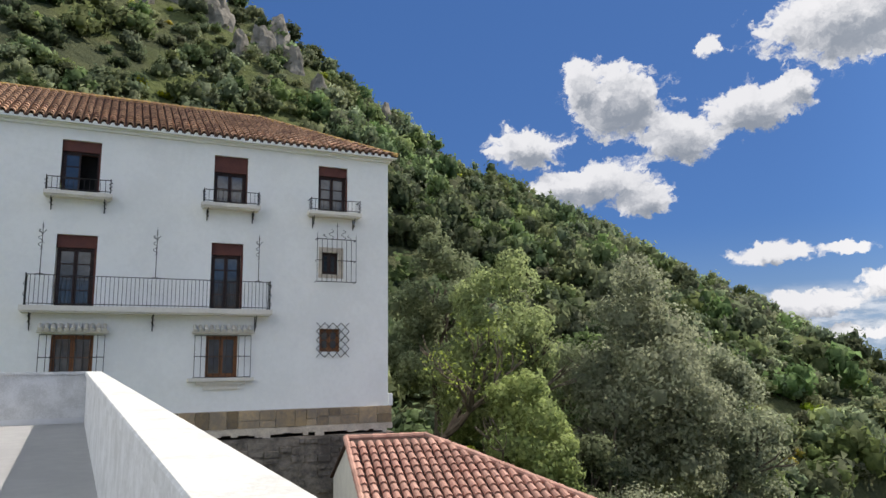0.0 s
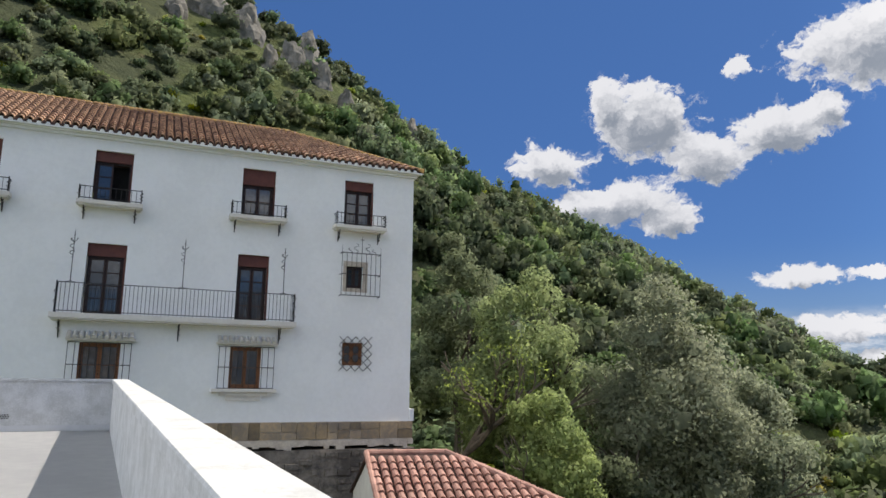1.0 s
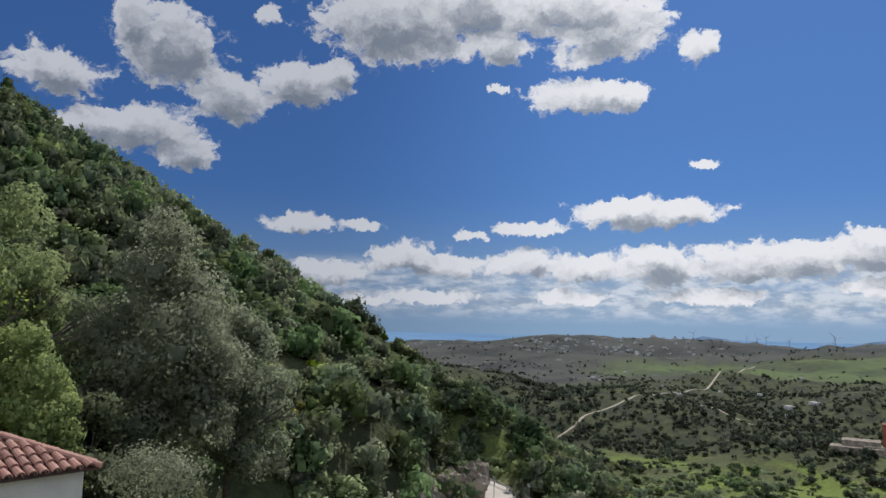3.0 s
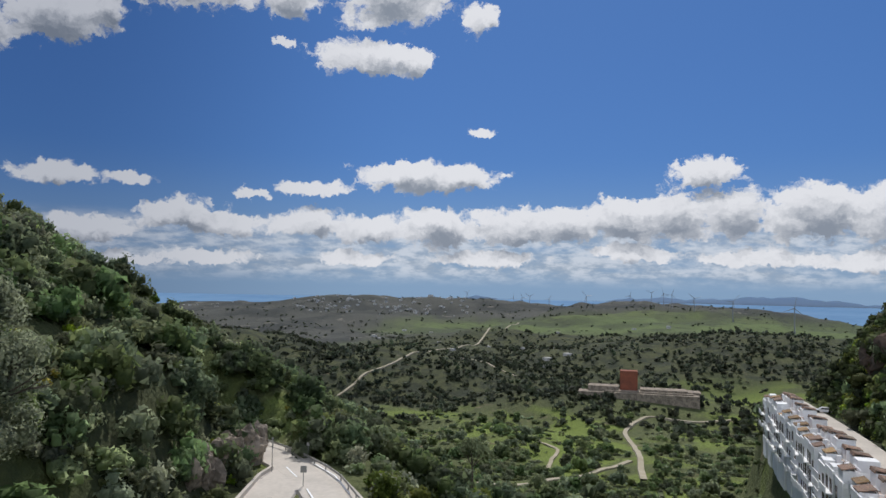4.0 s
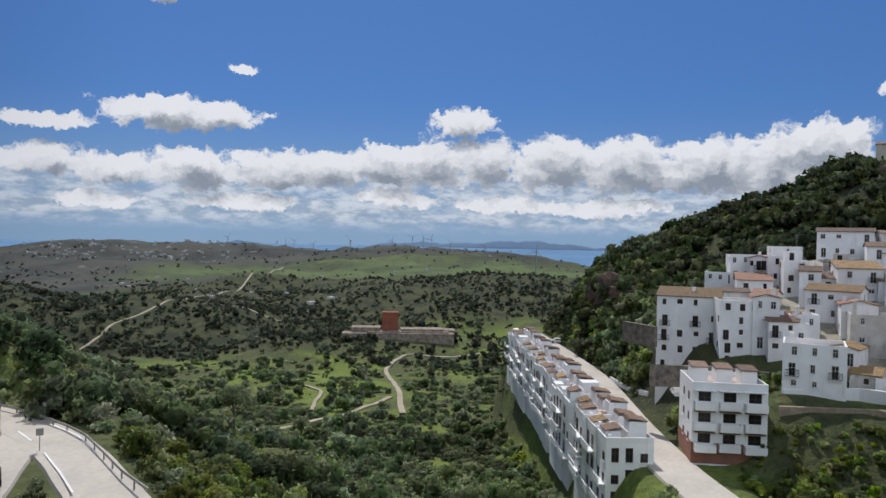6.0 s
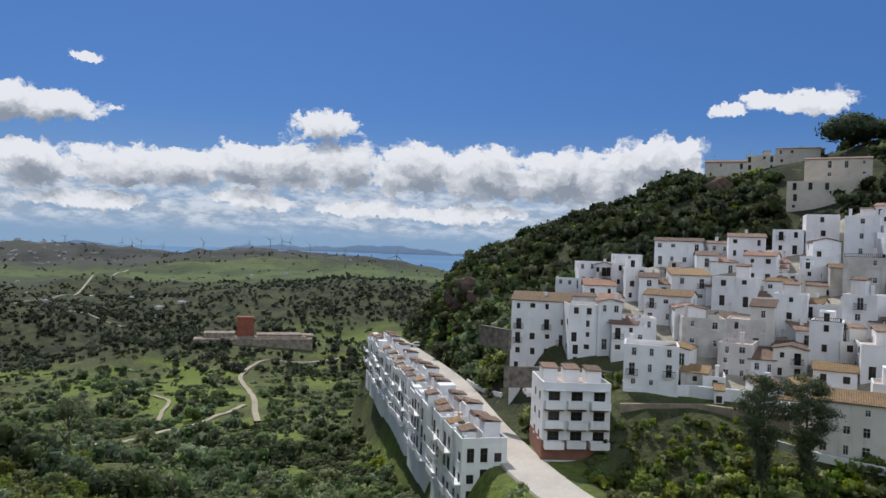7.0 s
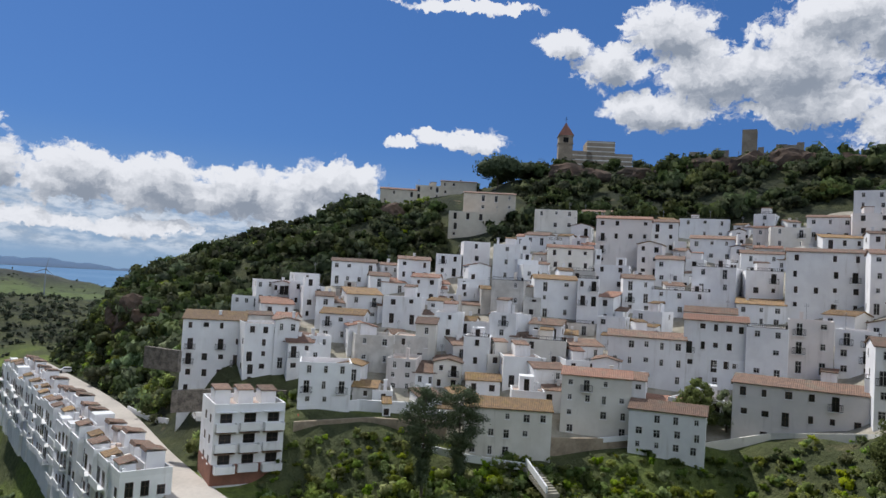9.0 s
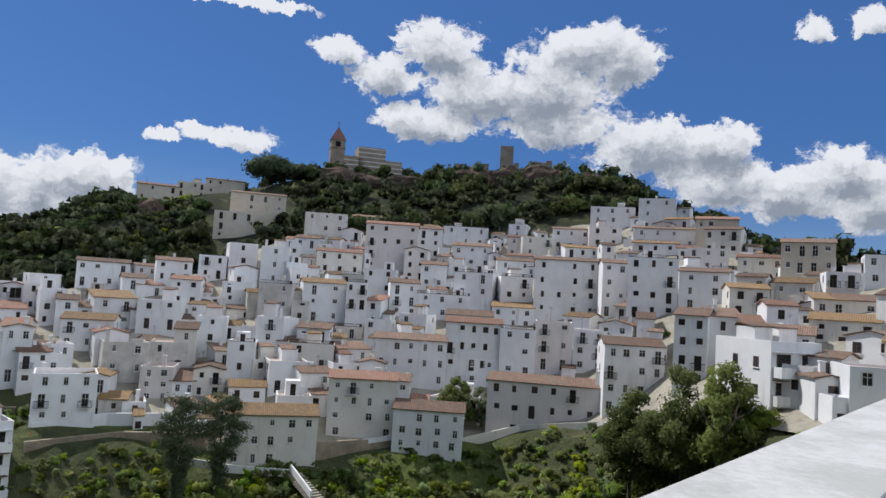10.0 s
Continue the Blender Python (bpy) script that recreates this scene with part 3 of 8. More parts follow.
def land_cover(x, y):
    """Shares of scrub wood (with cloud shade painted in), meadow and heath on the ground."""
    az, r = np.degrees(np.arctan2(-x, y)), np.hypot(x, y)
    rough = 0.5 * lumps(x, y, 130, 31) + 0.4 * lumps(x, y, 45, 32)
    wood_and_shade = np.maximum.reduce([nearness(x, y, LEFTHILL, 220, 330), nearness(x, y, KNOLLS, 110, 190), nearness(x, y, TERRACED, 190, 290), nearness(x, y, CLOUD_SHADE_VALLEY, 130, 230)])
    wood_and_shade = np.clip(wood_and_shade * 1.5 - 0.25 + 0.35 * rough, 0, 1)
    slopes = np.clip((az + 41) / 4, 0, 1) * np.clip((430 - r) / 60, 0, 1) * np.clip((r - 58) / 10, 0, 1)
    castle = np.clip((-az - 80) / 3, 0, 1) * np.clip((r - 110) / 20, 0, 1) * np.clip((420 - r) / 50, 0, 1)
    gully = np.clip((-az - 96) / 3, 0, 1) * np.clip((r - 40) / 10, 0, 1) * np.clip((118 - r) / 10, 0, 1)
    wood_and_shade = np.maximum.reduce([wood_and_shade, slopes * 0.7, castle, gully * 0.45])
    meadow = np.clip(nearness(x, y, MEADOW, 120, 300) * 1.3 - 0.3 + 0.4 * rough, 0, 1) * (1 - wood_and_shade)
    heath = np.clip((r - np.interp(az, (-62, -54), (1700, 1000))) / 150 + 0.5 * rough, 0, 1) * (1 - meadow)
    return wood_and_shade, meadow, heath


def ground_material():
    m = bpy.data.materials.new("hillside_ground")
    m.use_nodes = True
    t = m.node_tree
    p = t.nodes["Principled BSDF"]
    geo = t.nodes.new("ShaderNodeNewGeometry")
    pos = geo.outputs["Position"]
    attr = t.nodes.new("ShaderNodeAttribute")
    attr.attribute_name = "land_cover"
    sep = t.nodes.new("ShaderNodeSeparateColor")
    t.links.new(attr.outputs["Color"], sep.inputs[0])
    wood_and_shade, meadow, heath = sep.outputs
    grass = mix_col(t, map_range(t, noise_node(t, pos, 0.9, 5.0), 0.35, 0.65), (0.19, 0.24, 0.058), (0.125, 0.165, 0.045))
    scrub = mix_col(t, map_range(t, noise_node(t, pos, 0.6, 5.0), 0.35, 0.65), (0.12, 0.135, 0.06), (0.08, 0.095, 0.043))
    earth = mix_col(t, map_range(t, noise_node(t, pos, 0.4, 5.0), 0.35, 0.65), (0.24, 0.20, 0.13), (0.14, 0.125, 0.075))
    col = mix_col(t, map_range(t, noise_node(t, pos, 0.020, 5.0, 0.6), 0.46, 0.56), scrub, grass)
    col = mix_col(t, map_range(t, noise_node(t, pos, 0.06, 5.0, 0.6), 0.60, 0.70), col, earth)
    # farther off, fields in broad patches
    far = map_range(t, vec_node(t, "LENGTH", pos), 650.0, 1000.0)
    field = mix_col(t, map_range(t, noise_node(t, pos, 0.0045, 5.0, 0.6), 0.45, 0.57), (0.062, 0.072, 0.042), (0.12, 0.15, 0.058))
    field = mix_col(t, map_range(t, noise_node(t, pos, 0.022, 6.0, 0.7), 0.50, 0.62), field, (0.055, 0.062, 0.04))
    field = mix_col(t, map_range(t, noise_node(t, pos, 0.014, 6.0, 0.7), 0.62, 0.72), field, (0.17, 0.15, 0.10))
    col = mix_col(t, far, col, field)
    hay = mix_col(t, map_range(t, noise_node(t, pos, 0.007, 6.0, 0.65), 0.42, 0.60), (0.115, 0.15, 0.062), (0.072, 0.09, 0.05))
    hay = mix_col(t, map_range(t, noise_node(t, pos, 0.03, 6.0, 0.7), 0.57, 0.64), hay, (0.05, 0.058, 0.036))
    col = mix_col(t, meadow, col, hay)
    # dark grey heath; a little distance haze is put into its tone
    moor = mix_col(t, map_range(t, noise_node(t, pos, 0.006, 6.0, 0.65), 0.42, 0.58), (0.048, 0.052, 0.050), (0.080, 0.082, 0.074))
    moor = mix_col(t, map_range(t, noise_node(t, pos, 0.02, 6.0, 0.7), 0.60, 0.68), moor, (0.16, 0.15, 0.13))
    col = mix_col(t, heath, col, moor)
    # dark scrub floor; cloud shadow on the middle hills is put into it
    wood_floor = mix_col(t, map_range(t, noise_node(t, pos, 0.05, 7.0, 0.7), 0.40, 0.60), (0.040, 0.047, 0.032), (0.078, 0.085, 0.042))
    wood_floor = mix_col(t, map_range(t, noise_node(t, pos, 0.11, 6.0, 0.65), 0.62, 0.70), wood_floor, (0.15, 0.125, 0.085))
    col = mix_col(t, wood_and_shade, col, wood_floor)
    t.links.new(col, p.inputs["Base Color"])
    p.inputs["Roughness"].default_value = 0.95
    p.inputs["Specular IOR Level"].default_value = 0.1
    bn = t.nodes.new("ShaderNodeBump")
    bn.inputs["Strength"].default_value, bn.inputs["Distance"].default_value = 0.8, 1.5
    t.links.new(noise_node(t, pos, 0.5, 6.0, 0.65), bn.inputs["Height"]), t.links.new(bn.outputs[0], p.inputs["Normal"])
    return m


GROUND = ground_material()


def build_ground():
    azs = np.radians(np.concatenate([np.arange(-172, 46, 0.4), np.arange(46, 188, 4.0)]))
    rs = np.concatenate([[0.0], np.geomspace(3.0, 4900.0, 210)])
    n, k = len(azs), len(rs)
    x = -np.sin(azs)[None, :] * rs[:, None]
    y = np.cos(azs)[None, :] * rs[:, None]
    z = land(x, y)
    verts = np.stack([x, y, z], -1).reshape(-1, 3)
    i, j = np.meshgrid(np.arange(k - 1), np.arange(n), indexing="ij")
    jn = (j + 1) % n
    quads = np.stack([i * n + j, (i + 1) * n + j, (i + 1) * n + jn, i * n + jn], -1).reshape(-1, 4)[:, ::-1]
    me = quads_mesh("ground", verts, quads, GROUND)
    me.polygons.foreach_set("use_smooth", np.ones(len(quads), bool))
    wood_and_shade, meadow, heath = land_cover(verts[:, 0], verts[:, 1])
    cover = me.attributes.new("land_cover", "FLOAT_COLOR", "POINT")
    cover.data.foreach_set("color", np.stack([wood_and_shade, meadow, heath, np.ones(len(verts))], 1).astype(np.float32).ravel())
    tagged(new("ground", me), "grassy hills and valley with scrub and bare earth", "ground", kind="structure")


build_ground()


def strip(name, stations, width, mat, label, lift=0.25, sub=24, kind="structure"):
    """A road laid over the ground along stations (azimuth, distance)."""
    pts = [Vector(on(a, d)) for a, d in stations]
    path = []
    for i in range(len(pts) - 1):
        p0, p1, p2, p3 = pts[max(i - 1, 0)], pts[i], pts[i + 1], pts[min(i + 2, len(pts) - 1)]
        for s in range(sub):
            u = s / sub
            path.append(0.5 * ((2 * p1) + (p2 - p0) * u + (2 * p0 - 5 * p1 + 4 * p2 - p3) * u * u + (3 * p1 - p0 - 3 * p2 + p3) * u ** 3))
    path.append(pts[-1])
    raw = [float(land(c.x, c.y)) for c in path]
    heights = [sum(raw[max(0, i - 3):i + 4]) / len(raw[max(0, i - 3):i + 4]) for i in range(len(raw))]
    bm = bmesh.new()
    rows = []
    for i, c in enumerate(path):
        d = (path[min(i + 1, len(path) - 1)] - path[max(i - 1, 0)]).normalized()
        side = Vector((-d.y, d.x, 0))
        h = heights[i] + lift
        rows.append([bm.verts.new((*(c + side * width * k).xy, h - dz)) for k, dz in ((-0.6, 1.5), (-0.5, 0), (0.5, 0), (0.6, 1.5))])
    for a, b in zip(rows[:-1], rows[1:]):
        for k in range(3):
            bm.faces.new((a[k], a[k + 1], b[k + 1], b[k]))
    bmesh.ops.recalc_face_normals(bm, faces=bm.faces)
    return tagged(part(name, bm, mat), label, name.replace("_", " "), kind=kind)


strip("road", [(-32, 126), (-38.0, 118), (-41.2, 107), (-43.6, 97), (-45.5, 86), (-47.0, 76), (-50.5, 62), (-58, 52)], 6.6, ROAD, "pale concrete road bending round the hillside", 0.35)
strip("road", [(-42.6, 101), (-41.4, 93), (-40.2, 85), (-38.8, 77), (-35, 64), (-29, 56)], 6.2, ROAD, "pale concrete side road joining at the bend", 0.33)
strip("street", [(-79.6, 240), (-80.5, 222), (-84.4, 163), (-88.2, 116), (-93.5, 89), (-103, 74)], 6.5, ROAD, "pale concrete street behind a row of white houses", 0.3)

TRACKS = [
    ([(-69.6, 250), (-69.4, 268), (-69.3, 300), (-68.9, 342), (-68.2, 383), (-68.9, 410), (-70.2, 429), (-71.8, 434), (-73.6, 439), (-75.8, 446)], 2.2),
    ([(-55.5, 214), (-57.0, 216), (-60.2, 220), (-62.4, 228), (-65.1, 258), (-66.9, 272), (-68.6, 290)], 2.0),
    ([(-45.5, 500), (-46.8, 516), (-48.2, 548), (-50.6, 598), (-52.0, 640)], 1.9),
    ([(-52.6, 960), (-53.4, 860), (-54.6, 720), (-56.0, 640), (-57.8, 615), (-59.8, 600)], 1.7),
    ([(-52.6, 960), (-54.0, 1010), (-55.6, 1053), (-57.3, 1219), (-58.5, 1400), (-60.0, 1623)], 2.8),
    ([(-62.4, 270), (-62.6, 287), (-63.1, 311), (-62.2, 320), (-61.0, 340)], 1.5)]
for stations, width in TRACKS:
    strip("dirt_track", stations, width, TRACK, "pale dirt track winding through the valley", 0.5 + width * 0.08)

# sea and the far shore range
def build_sea():
    azs = np.radians(np.arange(-190, 30, 2.0))
    rs = np.array([2500.0, 3300.0, 4100.0, 4880.0])
    zs = np.array([-99.0, -84.0, -67.0, -51.0])
    x, y = -np.sin(azs)[None] * rs[:, None], np.cos(azs)[None] * rs[:, None]
    z = np.repeat(zs[:, None], len(azs), 1)
    n = len(azs)
    i, j = np.meshgrid(np.arange(3), np.arange(n - 1), indexing="ij")
    quads = np.stack([i * n + j, i * n + j + 1, (i + 1) * n + j + 1, (i + 1) * n + j], -1).reshape(-1, 4)
    m = material("sea_water", (0.14, 0.25, 0.40), (0.11, 0.21, 0.36), 0.002, 0.95, spec=0.05)
    tagged(new("sea", quads_mesh("sea", np.stack([x, y, z], -1).reshape(-1, 3), quads, m)), "calm blue sea along the horizon", "water", kind="structure")


build_sea()

# ---- woods ----
def ball(n=6):
    """A cube blown up to a ball, as quads."""
    verts, quads, index = [], [], {}
    g = np.linspace(-1, 1, n)
    for ax in range(3):
        for sgn in (-1, 1):
            for i in range(n - 1):
                for j in range(n - 1):
                    q = []
                    for a, b in ((i, j), (i + 1, j), (i + 1, j + 1), (i, j + 1)):
                        p = [0, 0, 0]
                        p[ax], p[(ax + 1) % 3], p[(ax + 2) % 3] = sgn, g[a], g[b]
                        key = tuple(np.round(p, 4))
                        if key not in index:
                            index[key] = len(verts)
                            verts.append(np.array(p) / np.linalg.norm(p))
                        q.append(index[key])
                    quads.append(q if sgn > 0 else q[::-1])
    return np.array(verts), np.array(quads)


def thirds(v, q):
    return v, np.concatenate([q[:, [0, 1, 2]], q[:, [0, 2, 3]]])


BALLS = {n: thirds(*ball(n)) for n in (2, 3)}


def crown(seed, clumps, leaves, leaf, spread=(1.0, 1.0, 0.7), core=0.6, fine=3, size=(0.30, 0.48)):
    """A crown about 1 m in half width standing on z = 0: dark inner lumps and many leaf blades round them.
    Gives places, quads and the soft outward normals of the foliage."""
    BALL_V, BALL_Q = BALLS[fine]
    rng = np.random.RandomState(seed)
    verts, quads, normals, base = [], [], [], 0
    each = max(1, leaves // clumps)
    middle = np.array([0.0, 0.0, spread[2] * 0.55])
    for c in range(clumps):
        a, rad = rng.uniform(0, 2 * math.pi), math.sqrt(rng.uniform(0, 1)) * 0.62
        cz = 0.35 + rng.uniform(0, 1.0) * (1 - rad)
        centre = np.array([math.cos(a) * rad * spread[0], math.sin(a) * rad * spread[1], cz * spread[2] * 1.35])
        r = rng.uniform(*size)
        outer = centre - middle
        if core:
            bump = 1 + 0.25 * rng.uniform(-1, 1, (len(BALL_V), 1))
            verts.append(centre + BALL_V * bump * r * core)
            quads.append(BALL_Q + base)
            normals.append(BALL_V + outer * 0.8)
            base += len(BALL_V)
        d = rng.normal(size=(each, 3))
        d /= np.linalg.norm(d, axis=1)[:, None]
        p = centre + d * r * rng.uniform(0.62, 1.15, (each, 1)) * np.array([1, 1, 0.85])
        soft = d + outer * 0.8 + 0.35 * rng.normal(size=(each, 3))
        v, n = blades(p, d, soft, leaf, rng)
        verts.append(v), normals.append(n)
        quads.append(np.arange(3 * each).reshape(-1, 3) + base)
        base += 3 * each
    n = np.concatenate(normals)
    return np.concatenate(verts), np.concatenate(quads), n / np.linalg.norm(n, axis=1)[:, None]


def blades(p, d, soft, leaf, rng, slim=0.45):
    """Leaf blades at the places p, turned outward along d and shaded along soft."""
    m = len(p)
    u = np.cross(d, rng.normal(size=(m, 3)))
    u /= np.linalg.norm(u, axis=1)[:, None] + 1e-9
    w = np.cross(d + 0.9 * rng.normal(size=(m, 3)), u)
    w /= np.linalg.norm(w, axis=1)[:, None] + 1e-9
    inward = np.sum(np.cross(u, w) * soft, axis=1) < 0
    w[inward] *= -1
    s = leaf * rng.uniform(0.6, 1.4, (m, 1))
    v = np.stack([p - u * s * 0.6 - w * s * slim * 0.7, p + u * s * 0.6 - w * s * slim * 0.7, p + w * s * slim * 1.2], 1).reshape(-1, 3)
    return v, np.repeat(soft, 3, 0)


def foliage(name, v, q, n, mat, tint=None):
    """A mesh of leaves with soft normals and a tint for each tree."""
    me = bpy.data.meshes.new(name)
    me.vertices.add(len(v)), me.loops.add(3 * len(q)), me.polygons.add(len(q))
    me.vertices.foreach_set("co", np.asarray(v, np.float32).ravel())
    me.loops.foreach_set("vertex_index", np.asarray(q, np.int32).ravel())
    me.polygons.foreach_set("loop_start", np.arange(0, 3 * len(q), 3, dtype=np.int32))
    me.polygons.foreach_set("use_smooth", np.ones(len(q), bool))
    me.update(calc_edges=True)
    me.materials.append(mat)
    own = me.attributes.new("tint", "FLOAT_VECTOR", "POINT")
    own.data.foreach_set("vector", np.asarray(np.zeros((len(v), 3)) if tint is None else tint, np.float32).ravel())
    bent = me.attributes.new("custom_normal", "FLOAT_VECTOR", "POINT")
    bent.data.foreach_set("vector", np.asarray(n / (np.linalg.norm(n, axis=1)[:, None] + 1e-9), np.float32).ravel())
    me.update()
    return me


def wood(name, places, sizes, crowns, mat, label, seed, squash=(0.8, 1.25)):
    """One sheet of many trees: crowns set on the ground at the places."""
    rng = np.random.RandomState(seed)
    vs, qs, ns, ts, base = [], [], [], [], 0
    for (x, y, z), s in zip(places, sizes):
        r = math.hypot(x, y)
        kinds = crowns or (NEAR_CROWNS if r < 62 else MID_CROWNS if r < 165 else FAR_CROWNS)
        v, q, n = kinds[rng.randint(len(kinds))]
        a = rng.uniform(0, 2 * math.pi)
        c, sn = math.cos(a), math.sin(a)
        h = s * rng.uniform(*squash)
        w = np.stack([(v[:, 0] * c - v[:, 1] * sn) * s + x, (v[:, 0] * sn + v[:, 1] * c) * s + y, v[:, 2] * h + z - 0.15 * s], 1)
        vs.append(w), qs.append(q + base), ns.append(np.stack([n[:, 0] * c - n[:, 1] * sn, n[:, 0] * sn + n[:, 1] * c, n[:, 2]], 1))
        ts.append(np.repeat(rng.uniform(-1, 1, (1, 3)), len(v), 0))
        base += len(v)
    me = foliage(name, np.concatenate(vs), np.concatenate(qs), np.concatenate(ns), mat, np.concatenate(ts))
    return tagged(new(name, me), label, "trees", kind="stuff")


def azimuth(x, y):
    return np.degrees(np.arctan2(-x, y))


def in_village(x, y):
    a, r = azimuth(x, y), np.hypot(x, y)
    return (a < -88) & (a > -165) & (r > np.interp(a, VILLAGE_AZ, VILLAGE_NEAR) - 2) & (r < np.interp(a, VILLAGE_AZ, VILLAGE_FAR) + 6)


def off_line(x, y, pts, gap):
    d = np.full(x.shape, 1e9)
    for p, q in zip(pts[:-1], pts[1:]):
        e = q[:2] - p[:2]
        s = np.clip(((x - p[0]) * e[0] + (y - p[1]) * e[1]) / (e @ e), 0, 1)
        d = np.minimum(d, np.hypot(x - p[0] - s * e[0], y - p[1] - s * e[1]))
    return d > gap


def by_house(x, y):
    """The ground kept free round the mansion, its outbuilding and the terrace."""
    a, r = azimuth(x, y), np.hypot(x, y)
    return ((a > 2) & (r < 56)) | ((a > -13) & (r < 60)) | ((a > -20) & (r < 50)) | (r < 22)


ROWLINE = line((-78.9, 206, 0), (-87.6, 98, 0))


def scatter(seed, n, az, r, thin=0.0, patch=60.0, verge=5.5, built=True, yard=True):
    """Random places in a sector, evenly thick as seen from its middle, clear of roads and houses; thin leaves glades."""
    rng = np.random.RandomState(seed)
    a = rng.uniform(az[0], az[1], n)
    d = np.exp(rng.uniform(math.log(r[0]), math.log(r[1]), n))
    x, y = -np.sin(np.radians(a)) * d, np.cos(np.radians(a)) * d
    ok = (~in_village(x, y) | (not built)) & off_line(x, y, STREET, verge) & off_line(x, y, ROWLINE, 4.4) & off_line(x, y, ROADBEND, 4.8) & off_line(x, y, BRANCH, 4.6) & (~by_house(x, y) | (not yard))
    for stations, width in TRACKS:
        ok &= off_line(x, y, line(*[(a_, d_, 0) for a_, d_ in stations]), 2.5 + width * 0.7)
    ok &= lumps(x, y, patch, 11) + 0.4 * lumps(x, y, patch * 0.3, 12) > thin
    x, y = x[ok], y[ok]
    return np.stack([x, y, land(x, y)], 1), rng


TINY_CROWNS = [crown(30 + s, 2, 16, 0.5, core=0.75, fine=2) for s in range(4)]
FAR_CROWNS = [crown(s, 5, 70, 0.29, core=0.74, fine=2) for s in range(6)]
MID_CROWNS = [crown(10 + s, 10, 200, 0.185, core=0.62, fine=2) for s in range(6)]
NEAR_CROWNS = [crown(20 + s, 14, 640, 0.11, core=0.6, fine=2) for s in range(4)]


def facing_slope(p):
    """Keeps the places on the mountain's slope up to just past its crest."""
    reach = np.interp(azimuth(p[:, 0], p[:, 1]), (-42, -27, -22, -17, -9, 4, 45), (345, 320, 245, 210, 183, 160, 175))
    return p[np.hypot(p[:, 0], p[:, 1]) < reach]

# ---- the village ----
def holed_wall(bm, x0, x1, z0, z1, holes, thick):
    """A wall in the x-z plane with openings right through it; holes are (x0, x1, z0, z1)."""
    xs = sorted({x0, x1, *[h[0] for h in holes], *[h[1] for h in holes]})
    zs = sorted({z0, z1, *[h[2] for h in holes], *[h[3] for h in holes]})
    def solid(i, j):
        if not (0 <= i < len(xs) - 1 and 0 <= j < len(zs) - 1):
            return False
        cx, cz = (xs[i] + xs[i + 1]) / 2, (zs[j] + zs[j + 1]) / 2
        return not any(h[0] < cx < h[1] and h[2] < cz < h[3] for h in holes)
    def quad(*p):
        bm.faces.new([bm.verts.new(q) for q in p])
    for i in range(len(xs) - 1):
        for j in range(len(zs) - 1):
            if not solid(i, j):
                continue
            a, b, c, d = xs[i], xs[i + 1], zs[j], zs[j + 1]
            quad((a, 0, c), (b, 0, c), (b, 0, d), (a, 0, d))
            quad((a, thick, c), (a, thick, d), (b, thick, d), (b, thick, c))
            if not solid(i - 1, j):
                quad((a, 0, c), (a, 0, d), (a, thick, d), (a, thick, c))
            if not solid(i + 1, j):
                quad((b, 0, c), (b, thick, c), (b, thick, d), (b, 0, d))
            if not solid(i, j - 1):
                quad((a, 0, c), (a, thick, c), (b, thick, c), (b, 0, c))
            if not solid(i, j + 1):
                quad((a, 0, d), (b, 0, d), (b, thick, d), (a, thick, d))
    bmesh.ops.remove_doubles(bm, verts=bm.verts, dist=1e-5)
    return bm


WINDOWS = {}


def window_mesh(w, h, look_=0):
    """A casement: a frame with panes behind it and a sill; look_ picks the paint of the frame."""
    w, h = round(w, 1), round(h, 1)
    key = (w, h, look_)
    if key not in WINDOWS:
        b, m = 0.07, 0.03
        holes = [(-w / 2 + b, -m, b, h * 0.62), (m, w / 2 - b, b, h * 0.62), (-w / 2 + b, -m, h * 0.62 + 0.05, h - b), (m, w / 2 - b, h * 0.62 + 0.05, h - b)]
        bm = holed_wall(bmesh.new(), -w / 2, w / 2, 0, h, holes, 0.05)
        bmesh.ops.translate(bm, verts=bm.verts, vec=(0, -0.05, 0))
        count = len(bm.faces)
        box(bm, -w / 2 + 0.02, w / 2 - 0.02, -0.03, 0.03, 0.02, h - 0.02)
        panes = len(bm.faces)
        box(bm, -w / 2 - 0.1, w / 2 + 0.1, -0.14, -0.002, -0.09, 0)
        bm.faces.ensure_lookup_table()
        for i in range(len(bm.faces)):
            bm.faces[i].material_index = 0 if i < count else 1 if i < panes else 2
        me = bpy.data.meshes.new("window")
        bm.to_mesh(me), bm.free()
        for mat in ((VSHUTTER, VFRAME, VILLAGE_WORN)[look_], VPANE, VILLAGE_WHITE):
            me.materials.append(mat)
        WINDOWS[key] = me
    return WINDOWS[key]


def tile_roof(bm, x0, x1, y0, y1, z, rise_, over=0.25, ridge=0.5):
    """A two-sided roof with thickness."""
    x0, x1, y0, y1 = x0 - over, x1 + over, y0 - over, y1 + over
    ym = y0 + (y1 - y0) * ridge
    t = 0.14
    prof = [(y0, z), (ym, z + rise_), (y1, z), (y1, z + t), (ym, z + rise_ + t), (y0, z + t)]
    a = [bm.verts.new((x0, y, zz)) for y, zz in prof]
    b = [bm.verts.new((x1, y, zz)) for y, zz in prof]
    for i in range(6):
        j = (i + 1) % 6
        bm.faces.new((a[i], a[j], b[j], b[i]))
    bm.faces.new((a[0], a[5], a[4], a[1])), bm.faces.new((a[1], a[4], a[3], a[2]))
    bm.faces.new((b[1], b[4], b[5], b[0])), bm.faces.new((b[2], b[3], b[4], b[1]))
    bmesh.ops.recalc_face_normals(bm, faces=bm.faces)
    return bm


